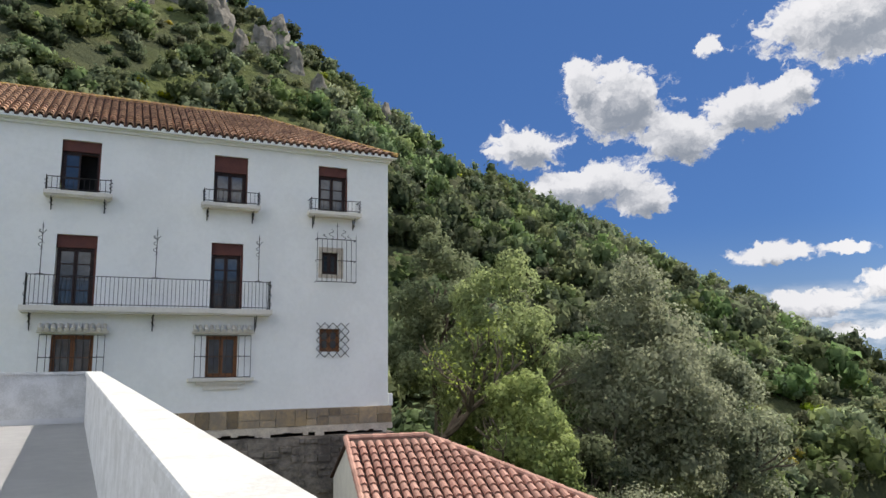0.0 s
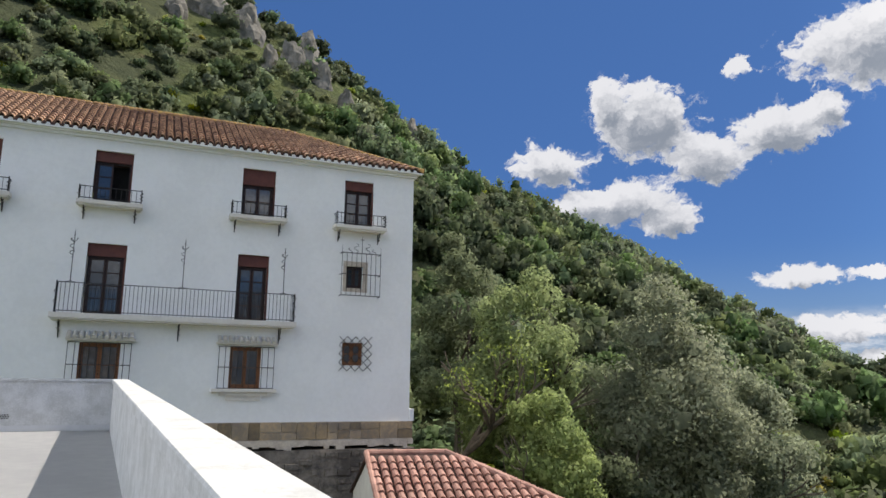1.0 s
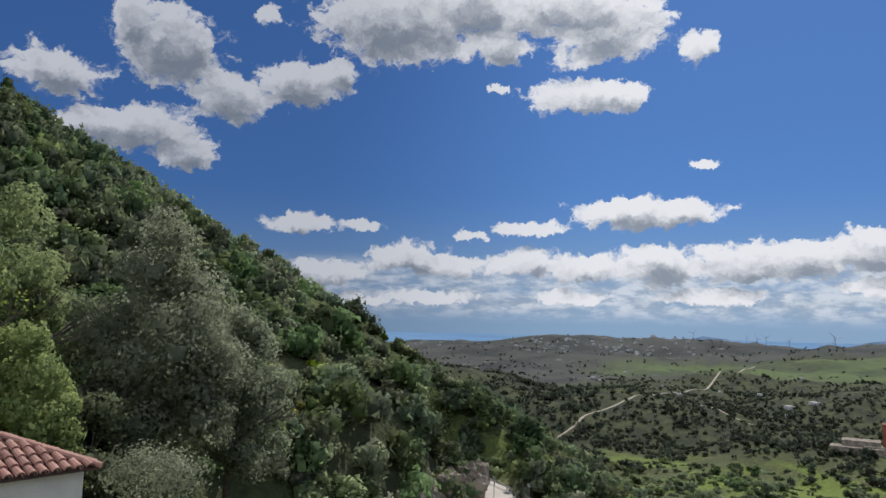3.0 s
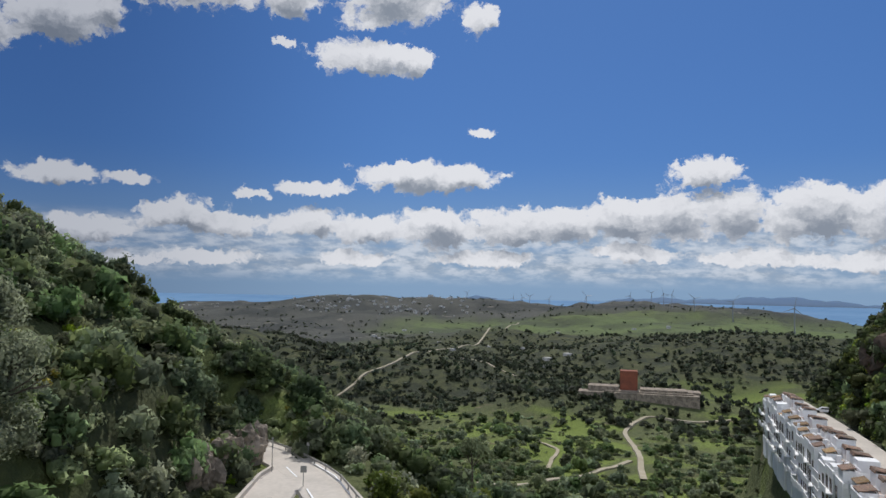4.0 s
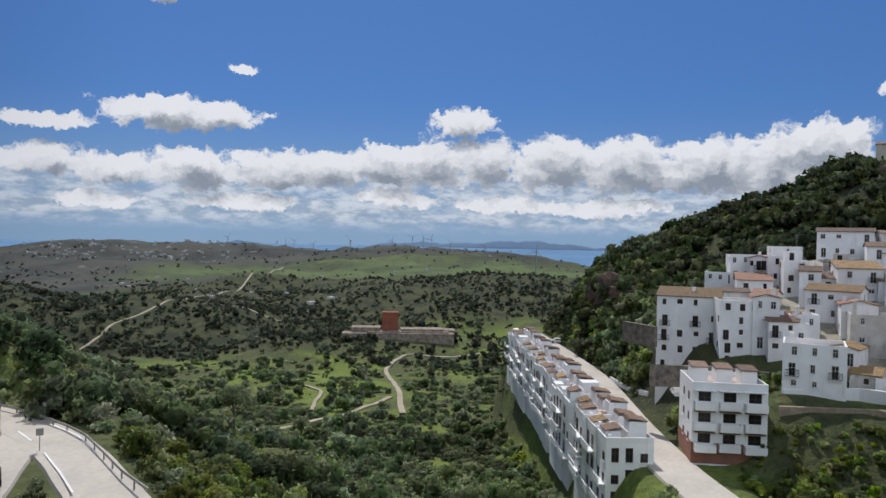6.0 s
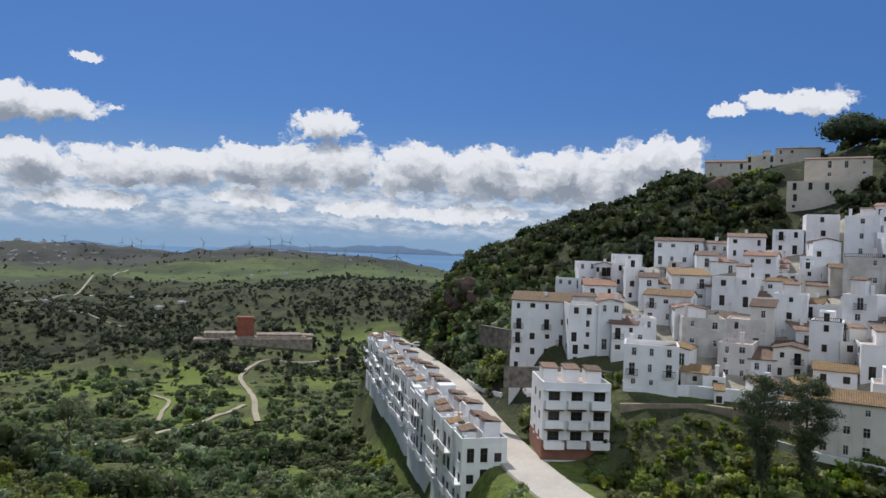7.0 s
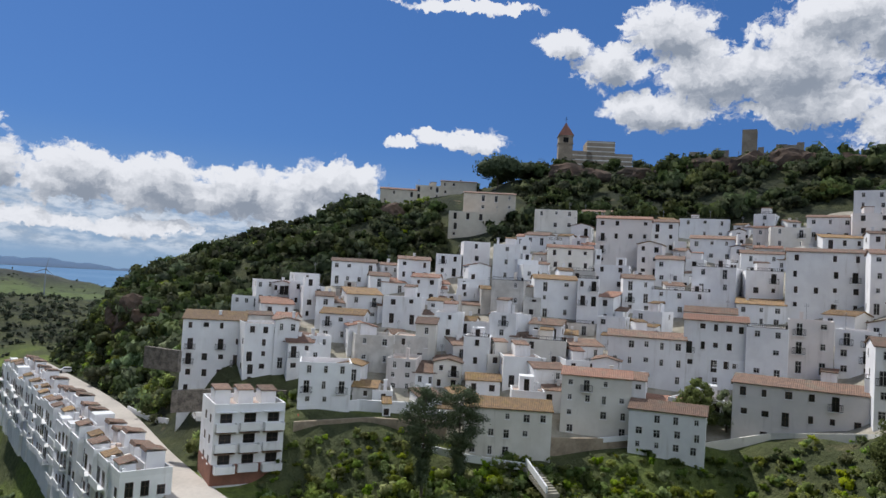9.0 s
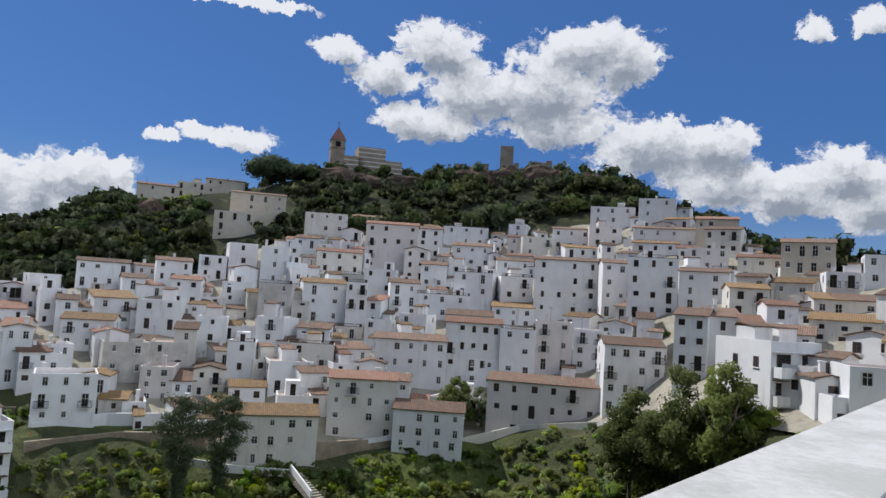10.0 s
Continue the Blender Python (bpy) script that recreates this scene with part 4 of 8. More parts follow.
def tub(x0, x1, y0, y1, z0, z1, lip, t):
    """A block whose flat top lies behind a parapet."""
    bm = bmesh.new()
    def ring(a, b, c, d, z):
        return [bm.verts.new(p) for p in ((a, c, z), (b, c, z), (b, d, z), (a, d, z))]
    rings = [ring(x0, x1, y0, y1, z0), ring(x0, x1, y0, y1, z1 + lip), ring(x0 + t, x1 - t, y0 + t, y1 - t, z1 + lip), ring(x0 + t, x1 - t, y0 + t, y1 - t, z1)]
    for a, b in zip(rings[:-1], rings[1:]):
        for i in range(4):
            bm.faces.new((a[i], a[(i + 1) % 4], b[(i + 1) % 4], b[i]))
    bm.faces.new(rings[0][::-1]), bm.faces.new(rings[-1])
    return bm


def prism(x0, x1, profile):
    """A block of one cross-section (y, z) from x0 to x1."""
    bm = bmesh.new()
    a, b = [bm.verts.new((x0, y, z)) for y, z in profile], [bm.verts.new((x1, y, z)) for y, z in profile]
    n = len(profile)
    bm.faces.new(a[::-1]), bm.faces.new(b)
    for i in range(n):
        bm.faces.new((a[i], a[(i + 1) % n], b[(i + 1) % n], b[i]))
    bmesh.ops.recalc_face_normals(bm, faces=bm.faces)
    return bm


WASH_WORDS = {"limewash": "whitewashed", "cream_wash": "cream-washed", "worn_wash": "weathered grey", "pink_wash": "pinkish white", "aged_cream_wash": "aged cream"}


def pitched(ob, x0, x1, y0, y1, h, roof, tile, wash, foot, name="wall"):
    """Walls and tiled roof of one block; an end gable has its ridge running into the hill."""
    if roof == "end":
        w, m = x1 - x0, (x0 + x1) / 2
        turned = Matrix.Rotation(math.pi / 2, 4, "Z")
        bm = prism(y0, y1, [(-x1, foot), (-x0, foot), (-x0, h), (-m, h + w * 0.13), (-x1, h)])
        part(name, bm, wash, ob).matrix_basis = turned
        part("roof", tile_roof(bmesh.new(), y0, y1, -x1, -x0, h, w * 0.135), tile, ob).matrix_basis = turned
        return
    ridge_, up = (0.5, 0.13) if roof == "gable" else (0.97, 0.17)
    d = y1 - y0
    part(name, prism(x0, x1, [(y0, foot), (y1, foot), (y1, h), (y0 + d * ridge_, h + d * up), (y0, h)]), wash, ob)
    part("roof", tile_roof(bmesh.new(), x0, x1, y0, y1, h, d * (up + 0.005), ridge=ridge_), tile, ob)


def village_house(az, d, w, depth, h, rng, z0=None, roof=None, turn=0.0, floors=None, wash=None, columns=None, gone=0.25, annex=False):
    """A white house that looks at the gully; its front foot lies at azimuth az, d metres off."""
    x, y, _ = on(az, d)
    z = land_at(az, d) if z0 is None else z0
    roof = roof or rng.choice(["gable", "gable", "end", "lean", "flat", "flat"])
    wash = wash or rng.choice([VILLAGE_WHITE] * 10 + [VILLAGE_CREAM, VILLAGE_WORN, VILLAGE_PINK])
    kind = {"gable": "pitched clay tile roof", "end": "gabled clay tile roof", "lean": "sloping clay tile roof", "flat": "flat roof terrace"}[roof]
    words = WASH_WORDS.get(wash.name.split(".")[0], "whitewashed")
    ob = thing("house", pose(x, y, z, 0, 0, az + turn), f"{words} village house with small windows and {kind}", "house", "village houses")
    foot = min(-4.0, min(land_at(az + k_, d + e_) for k_ in (-2, 0, 2) for e_ in (-2, 0, depth)) - z - 1.0)
    tile = rng.choice([ROOF_A, ROOF_A, ROOF_B, ROOF_C])
    if roof == "flat":
        lip = rng.uniform(0.3, 0.9)
        part("wall", tub(-w / 2, w / 2, 0, depth, foot, h - lip, lip, 0.2), wash, ob)
        part("roof", a_box(-w / 2 + 0.2, w / 2 - 0.2, 0.2, depth - 0.2, h - lip + 0.02, h - lip + 0.1), FLATROOF, ob)
        if w > 3.6 and rng.random() < 0.6:   # stair head or wash house on the terrace
            a, b = rng.uniform(-w / 2 + 0.3, w / 2 - 2.7), rng.uniform(1.9, 2.4)
            sh = h - lip + rng.uniform(1.9, 2.5)
            part("stair_head", a_box(a, a + b, depth * 0.4, depth - 0.3, h - lip + 0.1, sh), wash, ob)
            if rng.random() < 0.6:
                part("stair_head_roof", tile_roof(bmesh.new(), a, a + b, depth * 0.4, depth - 0.3, sh, 0.4, 0.15, 0.95), tile, ob)
            else:
                part("stair_door", window_mesh(0.8, 1.8, 0), None, ob).location = (a + b / 2, depth * 0.4, h - lip + 0.12)
        if rng.random() < 0.3:
            part("railing", holed_wall(bmesh.new(), -w / 2 + 0.1, w / 2 - 0.1, h, h + 0.6, [(-w / 2 + 0.2 + i * 0.3, -w / 2 + 0.45 + i * 0.3, h + 0.08, h + 0.54) for i in range(int((w - 0.5) / 0.3))], 0.04), IRON, ob)
    else:
        pitched(ob, -w / 2, w / 2, 0, depth, h, roof, tile, wash, foot)
    if rng.random() < 0.55:
        a = rng.uniform(-w / 2 + 0.5, w / 2 - 0.5)
        top = h + rng.uniform(0.9, 1.7)
        bm = a_box(a - 0.26, a + 0.26, depth * 0.5, depth * 0.5 + 0.5, h - 1.0, top)
        box(bm, a - 0.34, a + 0.34, depth * 0.5 - 0.08, depth * 0.5 + 0.58, top, top + 0.12)
        part("chimney", bm, wash, ob)
    if rng.random() < 0.3:      # aerial
        a = rng.uniform(-w / 2 + 0.5, w / 2 - 0.5)
        bm = rod(bmesh.new(), (a, depth * 0.5, h - 0.5), (a, depth * 0.5, h + 2.6), 0.03, n=4)
        for k in range(4):
            rod(bm, (a - 0.4, depth * 0.5, h + 2.5 - k * 0.14), (a + 0.4, depth * 0.5, h + 2.5 - k * 0.14), 0.015, n=3)
        part("aerial", bm, STEEL, ob)
    floors = floors or max(1, int(h / 2.7))
    cols = columns or max(1, int(w / 2.2))
    storey = min(2.9, (h - 0.25) / floors)
    look_ = rng.choice([0, 0, 1, 2])
    for f in range(floors + (2 if columns else 0)):
        top = h - 0.42 - f * storey
        for c in range(cols):
            if rng.random() < (gone if f < floors else 0.45):
                continue
            ww = rng.choice([0.6, 0.7, 0.8, 0.9])
            hh = min(storey - 0.7, rng.choice([0.8, 1.0, 1.1, 1.2]))
            tall = storey > 2.1 and rng.random() < 0.22
            if tall:
                ww, hh = 0.9, min(1.9, storey - 0.5)
            cx = -w / 2 + (c + 0.5) * w / cols + rng.uniform(-0.2, 0.2)
            wz = top - hh - rng.uniform(0, 0.15)
            part("window", window_mesh(ww, hh, look_), None, ob).location = (cx, 0, wz)
            if tall and f < floors - 1 and rng.random() < 0.7:
                balcony(ob, cx, wz)
    if annex:      # a lower wing in front
        aw, ad, ah = w * rng.uniform(0.35, 0.65), rng.uniform(1.6, 3.2), h * rng.uniform(0.4, 0.72)
        ax = rng.uniform(-w / 2, w / 2 - aw)
        if rng.random() < 0.5:
            part("wing", tub(ax, ax + aw, -ad, -0.002, foot, ah, 0.7, 0.18), wash, ob)
        else:
            part("wing", prism(ax, ax + aw, [(-ad, foot), (-0.002, foot), (-0.002, ah + ad * 0.22), (-ad, ah)]), wash, ob)
            part("wing_roof", tile_roof(bmesh.new(), ax, ax + aw, -ad, -0.15, ah, ad * 0.22, 0.15, 0.97), tile, ob)
        part("window", window_mesh(0.8, 1.0, look_), None, ob).location = (ax + aw * 0.5, -ad, ah - 1.7)
    for side in (-1, 1):      # a few windows in the side walls
        for f in range(floors):
            if rng.random() < 0.4:
                part("window", window_mesh(0.7, min(1.0, storey - 0.7), look_), None, ob).matrix_basis = pose(side * w / 2, rng.uniform(1.3, depth - 1.3), h - 0.5 - min(1.0, storey - 0.7) - f * storey, 0, 0, 90 * side)
    return ob


BALCONY = []


def balcony(ob, x, z):
    """An iron balcony: a slab and a barred railing."""
    if not BALCONY:
        slots = [(-0.86 + i * 0.175, -0.73 + i * 0.175, 0.06, 0.9) for i in range(10)]
        for bm, mat in ((a_box(-0.9, 0.9, -0.5, -0.03, -0.12, 0), VILLAGE_WHITE), (holed_wall(bmesh.new(), -0.9, 0.9, 0.0, 0.97, slots, 0.04), IRON)):
            me = bpy.data.meshes.new("balcony")
            bm.to_mesh(me), bm.free()
            me.materials.append(mat)
            BALCONY.append(me)
    slab = part("balcony_slab", BALCONY[0], None, ob)
    slab.location = (x, 0, z)
    rail = part("railing", BALCONY[1], None, ob)
    rail.location = (x, -0.48, z)


def build_paving():
    """Lanes and yards between the village houses."""
    azs, ts = np.arange(-165, -94.5, 0.75), np.linspace(0, 1, 34)
    near, far = np.interp(azs, VILLAGE_AZ, VILLAGE_NEAR) + np.interp(azs, (-110, -100), (0, 12)), np.interp(azs, VILLAGE_AZ, VILLAGE_FAR)
    r = near[None] + ts[:, None] * (far - near)[None]
    x, y = -np.sin(np.radians(azs))[None] * r, np.cos(np.radians(azs))[None] * r
    n = len(azs)
    i, j = np.meshgrid(np.arange(len(ts) - 1), np.arange(n - 1), indexing="ij")
    quads = np.stack([i * n + j, i * n + j + 1, (i + 1) * n + j + 1, (i + 1) * n + j], -1).reshape(-1, 4)
    me = quads_mesh("pavement", np.stack([x, y, land(x, y) + 0.35], -1).reshape(-1, 3), quads, LANE)
    tagged(new("pavement", me), "worn pale lanes and yards between the houses", "pavement", kind="structure")


build_paving()


def build_village():
    rng = random.Random(7)
    seen = []      # az0, az1, el0, el1, distance of what stands already
    roofs = {"g": "gable", "l": "lean", "f": "flat", "w": "flat", "c": "gable"}
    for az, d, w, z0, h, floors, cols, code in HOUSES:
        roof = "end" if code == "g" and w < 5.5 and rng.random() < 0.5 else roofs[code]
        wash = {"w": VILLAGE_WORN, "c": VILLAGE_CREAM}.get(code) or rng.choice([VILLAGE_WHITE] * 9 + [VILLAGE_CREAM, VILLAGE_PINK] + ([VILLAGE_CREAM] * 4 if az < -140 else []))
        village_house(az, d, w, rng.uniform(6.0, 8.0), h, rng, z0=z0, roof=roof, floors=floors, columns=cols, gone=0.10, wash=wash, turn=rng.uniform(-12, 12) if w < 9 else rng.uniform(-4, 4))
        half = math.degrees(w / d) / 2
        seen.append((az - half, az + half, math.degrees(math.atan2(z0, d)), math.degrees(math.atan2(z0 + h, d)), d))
    crest_az, crest_el = [c[0] for c in VILLAGE_CREST][::-1], [c[1] for c in VILLAGE_CREST][::-1]
    for tier in range(36):      # smaller houses fill the gaps between
        az = -93.5 - rng.uniform(0, 3)
        while az > -160:
            near, far = np.interp(az, VILLAGE_AZ, VILLAGE_NEAR), np.interp(az, VILLAGE_AZ, VILLAGE_FAR)
            d = near + 5 + tier * 3.0 + rng.uniform(-1.5, 1.5)
            w = rng.choice([2.8, 3.2, 3.8, 4.4, 5.0, 5.8])
            step = math.degrees(w / d)
            mid = az - step / 2
            z = land_at(mid, d) - 0.5
            h = rng.choice([2.6, 3.2, 4.2, 5.0, 5.8])
            e0, e1 = math.degrees(math.atan2(z, d)), math.degrees(math.atan2(z + h + 1, d))
            area, hides, hidden = step * (e1 - e0), 0.0, 0.0
            for a0, a1, b0, b1, dd in seen:
                common = max(0, min(a1, az) - max(a0, az - step)) * max(0, min(e1, b1) - max(e0, b0))
                if dd > d:
                    hides += common
                else:
                    hidden += common
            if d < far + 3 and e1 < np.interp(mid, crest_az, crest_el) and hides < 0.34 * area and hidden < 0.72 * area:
                village_house(mid, d, w, rng.uniform(4.5, 7.0), h, rng, turn=rng.uniform(-26, 26), z0=z, annex=rng.random() < 0.35)
                seen.append((az - step, az, e0, e1, d))
            az -= step * rng.uniform(0.7, 1.0)


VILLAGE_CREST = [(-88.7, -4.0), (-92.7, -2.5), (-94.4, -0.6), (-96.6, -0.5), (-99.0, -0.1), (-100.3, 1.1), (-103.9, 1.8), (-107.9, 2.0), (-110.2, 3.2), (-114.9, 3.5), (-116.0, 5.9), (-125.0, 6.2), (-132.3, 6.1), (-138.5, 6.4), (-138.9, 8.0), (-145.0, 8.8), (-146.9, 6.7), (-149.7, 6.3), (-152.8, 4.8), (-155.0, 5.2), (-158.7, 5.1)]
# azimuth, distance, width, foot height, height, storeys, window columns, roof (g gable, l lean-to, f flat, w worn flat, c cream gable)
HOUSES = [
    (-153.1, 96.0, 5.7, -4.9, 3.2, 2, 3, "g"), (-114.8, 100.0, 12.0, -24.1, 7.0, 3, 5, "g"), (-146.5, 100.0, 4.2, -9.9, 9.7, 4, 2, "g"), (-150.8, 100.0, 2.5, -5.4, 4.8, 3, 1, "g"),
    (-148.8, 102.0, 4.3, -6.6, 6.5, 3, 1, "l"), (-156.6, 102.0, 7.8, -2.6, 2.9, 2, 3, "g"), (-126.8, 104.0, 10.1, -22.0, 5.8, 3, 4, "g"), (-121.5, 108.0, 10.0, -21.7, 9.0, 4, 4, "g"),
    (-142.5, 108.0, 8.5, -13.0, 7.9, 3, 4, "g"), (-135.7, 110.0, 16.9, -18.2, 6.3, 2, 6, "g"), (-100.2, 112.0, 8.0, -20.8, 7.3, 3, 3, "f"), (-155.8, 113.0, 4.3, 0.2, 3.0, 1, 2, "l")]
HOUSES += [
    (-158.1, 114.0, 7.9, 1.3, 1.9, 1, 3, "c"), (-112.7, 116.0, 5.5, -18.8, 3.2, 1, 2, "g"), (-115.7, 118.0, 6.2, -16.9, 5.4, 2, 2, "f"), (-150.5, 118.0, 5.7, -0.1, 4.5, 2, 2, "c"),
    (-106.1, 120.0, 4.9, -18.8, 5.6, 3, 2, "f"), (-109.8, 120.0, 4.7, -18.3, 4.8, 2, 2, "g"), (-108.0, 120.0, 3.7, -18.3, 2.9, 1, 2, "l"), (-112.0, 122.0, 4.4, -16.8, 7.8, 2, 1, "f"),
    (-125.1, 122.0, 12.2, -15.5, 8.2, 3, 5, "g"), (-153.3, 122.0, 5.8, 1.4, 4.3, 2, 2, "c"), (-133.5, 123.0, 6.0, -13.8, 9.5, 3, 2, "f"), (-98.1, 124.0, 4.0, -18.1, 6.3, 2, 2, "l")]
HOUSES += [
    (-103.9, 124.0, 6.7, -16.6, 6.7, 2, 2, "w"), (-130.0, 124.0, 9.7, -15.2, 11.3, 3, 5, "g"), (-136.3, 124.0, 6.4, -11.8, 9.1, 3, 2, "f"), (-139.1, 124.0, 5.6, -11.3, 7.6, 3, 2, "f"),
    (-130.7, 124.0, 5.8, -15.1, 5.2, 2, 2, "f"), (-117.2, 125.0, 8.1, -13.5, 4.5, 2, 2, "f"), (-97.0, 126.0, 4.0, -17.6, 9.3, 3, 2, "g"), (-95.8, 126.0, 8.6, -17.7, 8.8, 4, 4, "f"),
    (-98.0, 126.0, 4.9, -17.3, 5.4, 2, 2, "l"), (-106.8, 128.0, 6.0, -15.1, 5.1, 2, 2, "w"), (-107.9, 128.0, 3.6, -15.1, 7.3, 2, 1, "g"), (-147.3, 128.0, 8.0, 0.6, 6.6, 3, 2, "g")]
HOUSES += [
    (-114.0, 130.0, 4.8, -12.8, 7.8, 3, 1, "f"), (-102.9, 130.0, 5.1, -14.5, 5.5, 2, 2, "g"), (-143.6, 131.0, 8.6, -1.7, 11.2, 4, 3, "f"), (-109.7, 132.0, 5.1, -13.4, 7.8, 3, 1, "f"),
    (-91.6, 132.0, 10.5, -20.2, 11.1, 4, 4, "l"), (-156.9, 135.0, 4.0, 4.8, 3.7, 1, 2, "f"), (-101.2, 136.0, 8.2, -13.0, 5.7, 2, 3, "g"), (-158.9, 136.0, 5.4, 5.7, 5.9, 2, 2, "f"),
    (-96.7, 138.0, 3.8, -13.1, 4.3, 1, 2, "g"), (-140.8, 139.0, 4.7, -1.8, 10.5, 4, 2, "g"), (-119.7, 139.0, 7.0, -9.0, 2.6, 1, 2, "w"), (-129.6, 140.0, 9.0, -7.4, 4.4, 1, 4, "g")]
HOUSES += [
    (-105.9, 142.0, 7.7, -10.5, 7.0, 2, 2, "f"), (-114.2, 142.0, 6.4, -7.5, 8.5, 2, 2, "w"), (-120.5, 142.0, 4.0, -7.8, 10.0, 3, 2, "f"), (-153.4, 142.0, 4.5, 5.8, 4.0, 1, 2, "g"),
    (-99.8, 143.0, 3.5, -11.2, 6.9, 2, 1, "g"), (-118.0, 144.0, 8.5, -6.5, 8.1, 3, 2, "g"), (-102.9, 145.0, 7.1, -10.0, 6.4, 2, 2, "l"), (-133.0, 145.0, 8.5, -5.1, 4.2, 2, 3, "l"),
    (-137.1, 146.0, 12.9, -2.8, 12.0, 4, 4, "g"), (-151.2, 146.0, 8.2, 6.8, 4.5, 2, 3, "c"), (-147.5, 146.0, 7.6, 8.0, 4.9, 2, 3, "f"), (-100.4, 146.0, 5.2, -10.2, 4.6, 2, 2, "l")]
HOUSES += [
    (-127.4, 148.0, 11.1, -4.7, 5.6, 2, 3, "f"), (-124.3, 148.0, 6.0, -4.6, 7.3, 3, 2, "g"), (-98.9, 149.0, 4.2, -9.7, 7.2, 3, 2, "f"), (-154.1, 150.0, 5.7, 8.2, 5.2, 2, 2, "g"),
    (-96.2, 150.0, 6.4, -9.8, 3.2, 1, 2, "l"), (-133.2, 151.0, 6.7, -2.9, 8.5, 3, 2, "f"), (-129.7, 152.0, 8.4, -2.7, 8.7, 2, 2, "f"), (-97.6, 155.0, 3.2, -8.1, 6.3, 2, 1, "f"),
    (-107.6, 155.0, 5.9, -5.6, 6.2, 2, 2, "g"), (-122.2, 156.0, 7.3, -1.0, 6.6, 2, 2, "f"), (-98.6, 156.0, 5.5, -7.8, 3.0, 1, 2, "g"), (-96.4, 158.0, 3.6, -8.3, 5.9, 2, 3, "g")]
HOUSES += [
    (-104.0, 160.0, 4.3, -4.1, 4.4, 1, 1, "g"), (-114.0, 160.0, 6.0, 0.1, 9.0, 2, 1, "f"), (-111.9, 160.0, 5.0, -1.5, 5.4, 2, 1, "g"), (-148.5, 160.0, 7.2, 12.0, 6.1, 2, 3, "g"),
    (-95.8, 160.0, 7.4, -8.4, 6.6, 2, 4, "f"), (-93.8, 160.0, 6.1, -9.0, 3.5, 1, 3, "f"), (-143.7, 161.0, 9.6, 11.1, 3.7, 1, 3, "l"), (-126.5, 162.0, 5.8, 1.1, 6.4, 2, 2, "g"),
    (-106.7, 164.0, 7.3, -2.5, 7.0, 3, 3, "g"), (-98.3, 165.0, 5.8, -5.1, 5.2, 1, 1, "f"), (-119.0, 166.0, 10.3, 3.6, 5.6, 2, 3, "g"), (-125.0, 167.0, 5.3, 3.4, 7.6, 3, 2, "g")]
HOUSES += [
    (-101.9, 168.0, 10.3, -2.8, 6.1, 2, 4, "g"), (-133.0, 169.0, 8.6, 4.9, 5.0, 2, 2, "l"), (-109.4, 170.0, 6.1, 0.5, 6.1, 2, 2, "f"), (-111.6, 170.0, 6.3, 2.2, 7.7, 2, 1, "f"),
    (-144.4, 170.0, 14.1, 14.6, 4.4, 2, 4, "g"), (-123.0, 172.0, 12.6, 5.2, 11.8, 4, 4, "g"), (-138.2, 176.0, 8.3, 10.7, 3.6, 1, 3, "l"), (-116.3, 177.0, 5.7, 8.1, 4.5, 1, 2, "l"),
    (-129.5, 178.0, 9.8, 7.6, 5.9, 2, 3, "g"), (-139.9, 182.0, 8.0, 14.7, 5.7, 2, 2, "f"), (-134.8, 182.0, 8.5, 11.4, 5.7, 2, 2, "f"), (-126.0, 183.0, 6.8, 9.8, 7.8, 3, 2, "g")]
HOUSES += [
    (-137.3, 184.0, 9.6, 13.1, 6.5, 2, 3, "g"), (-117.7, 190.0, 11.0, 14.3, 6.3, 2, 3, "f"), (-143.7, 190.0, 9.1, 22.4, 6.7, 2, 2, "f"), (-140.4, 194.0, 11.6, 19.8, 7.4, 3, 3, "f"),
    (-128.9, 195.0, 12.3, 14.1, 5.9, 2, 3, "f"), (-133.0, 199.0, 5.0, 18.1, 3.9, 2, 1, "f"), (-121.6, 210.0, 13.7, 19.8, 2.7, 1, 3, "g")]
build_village()


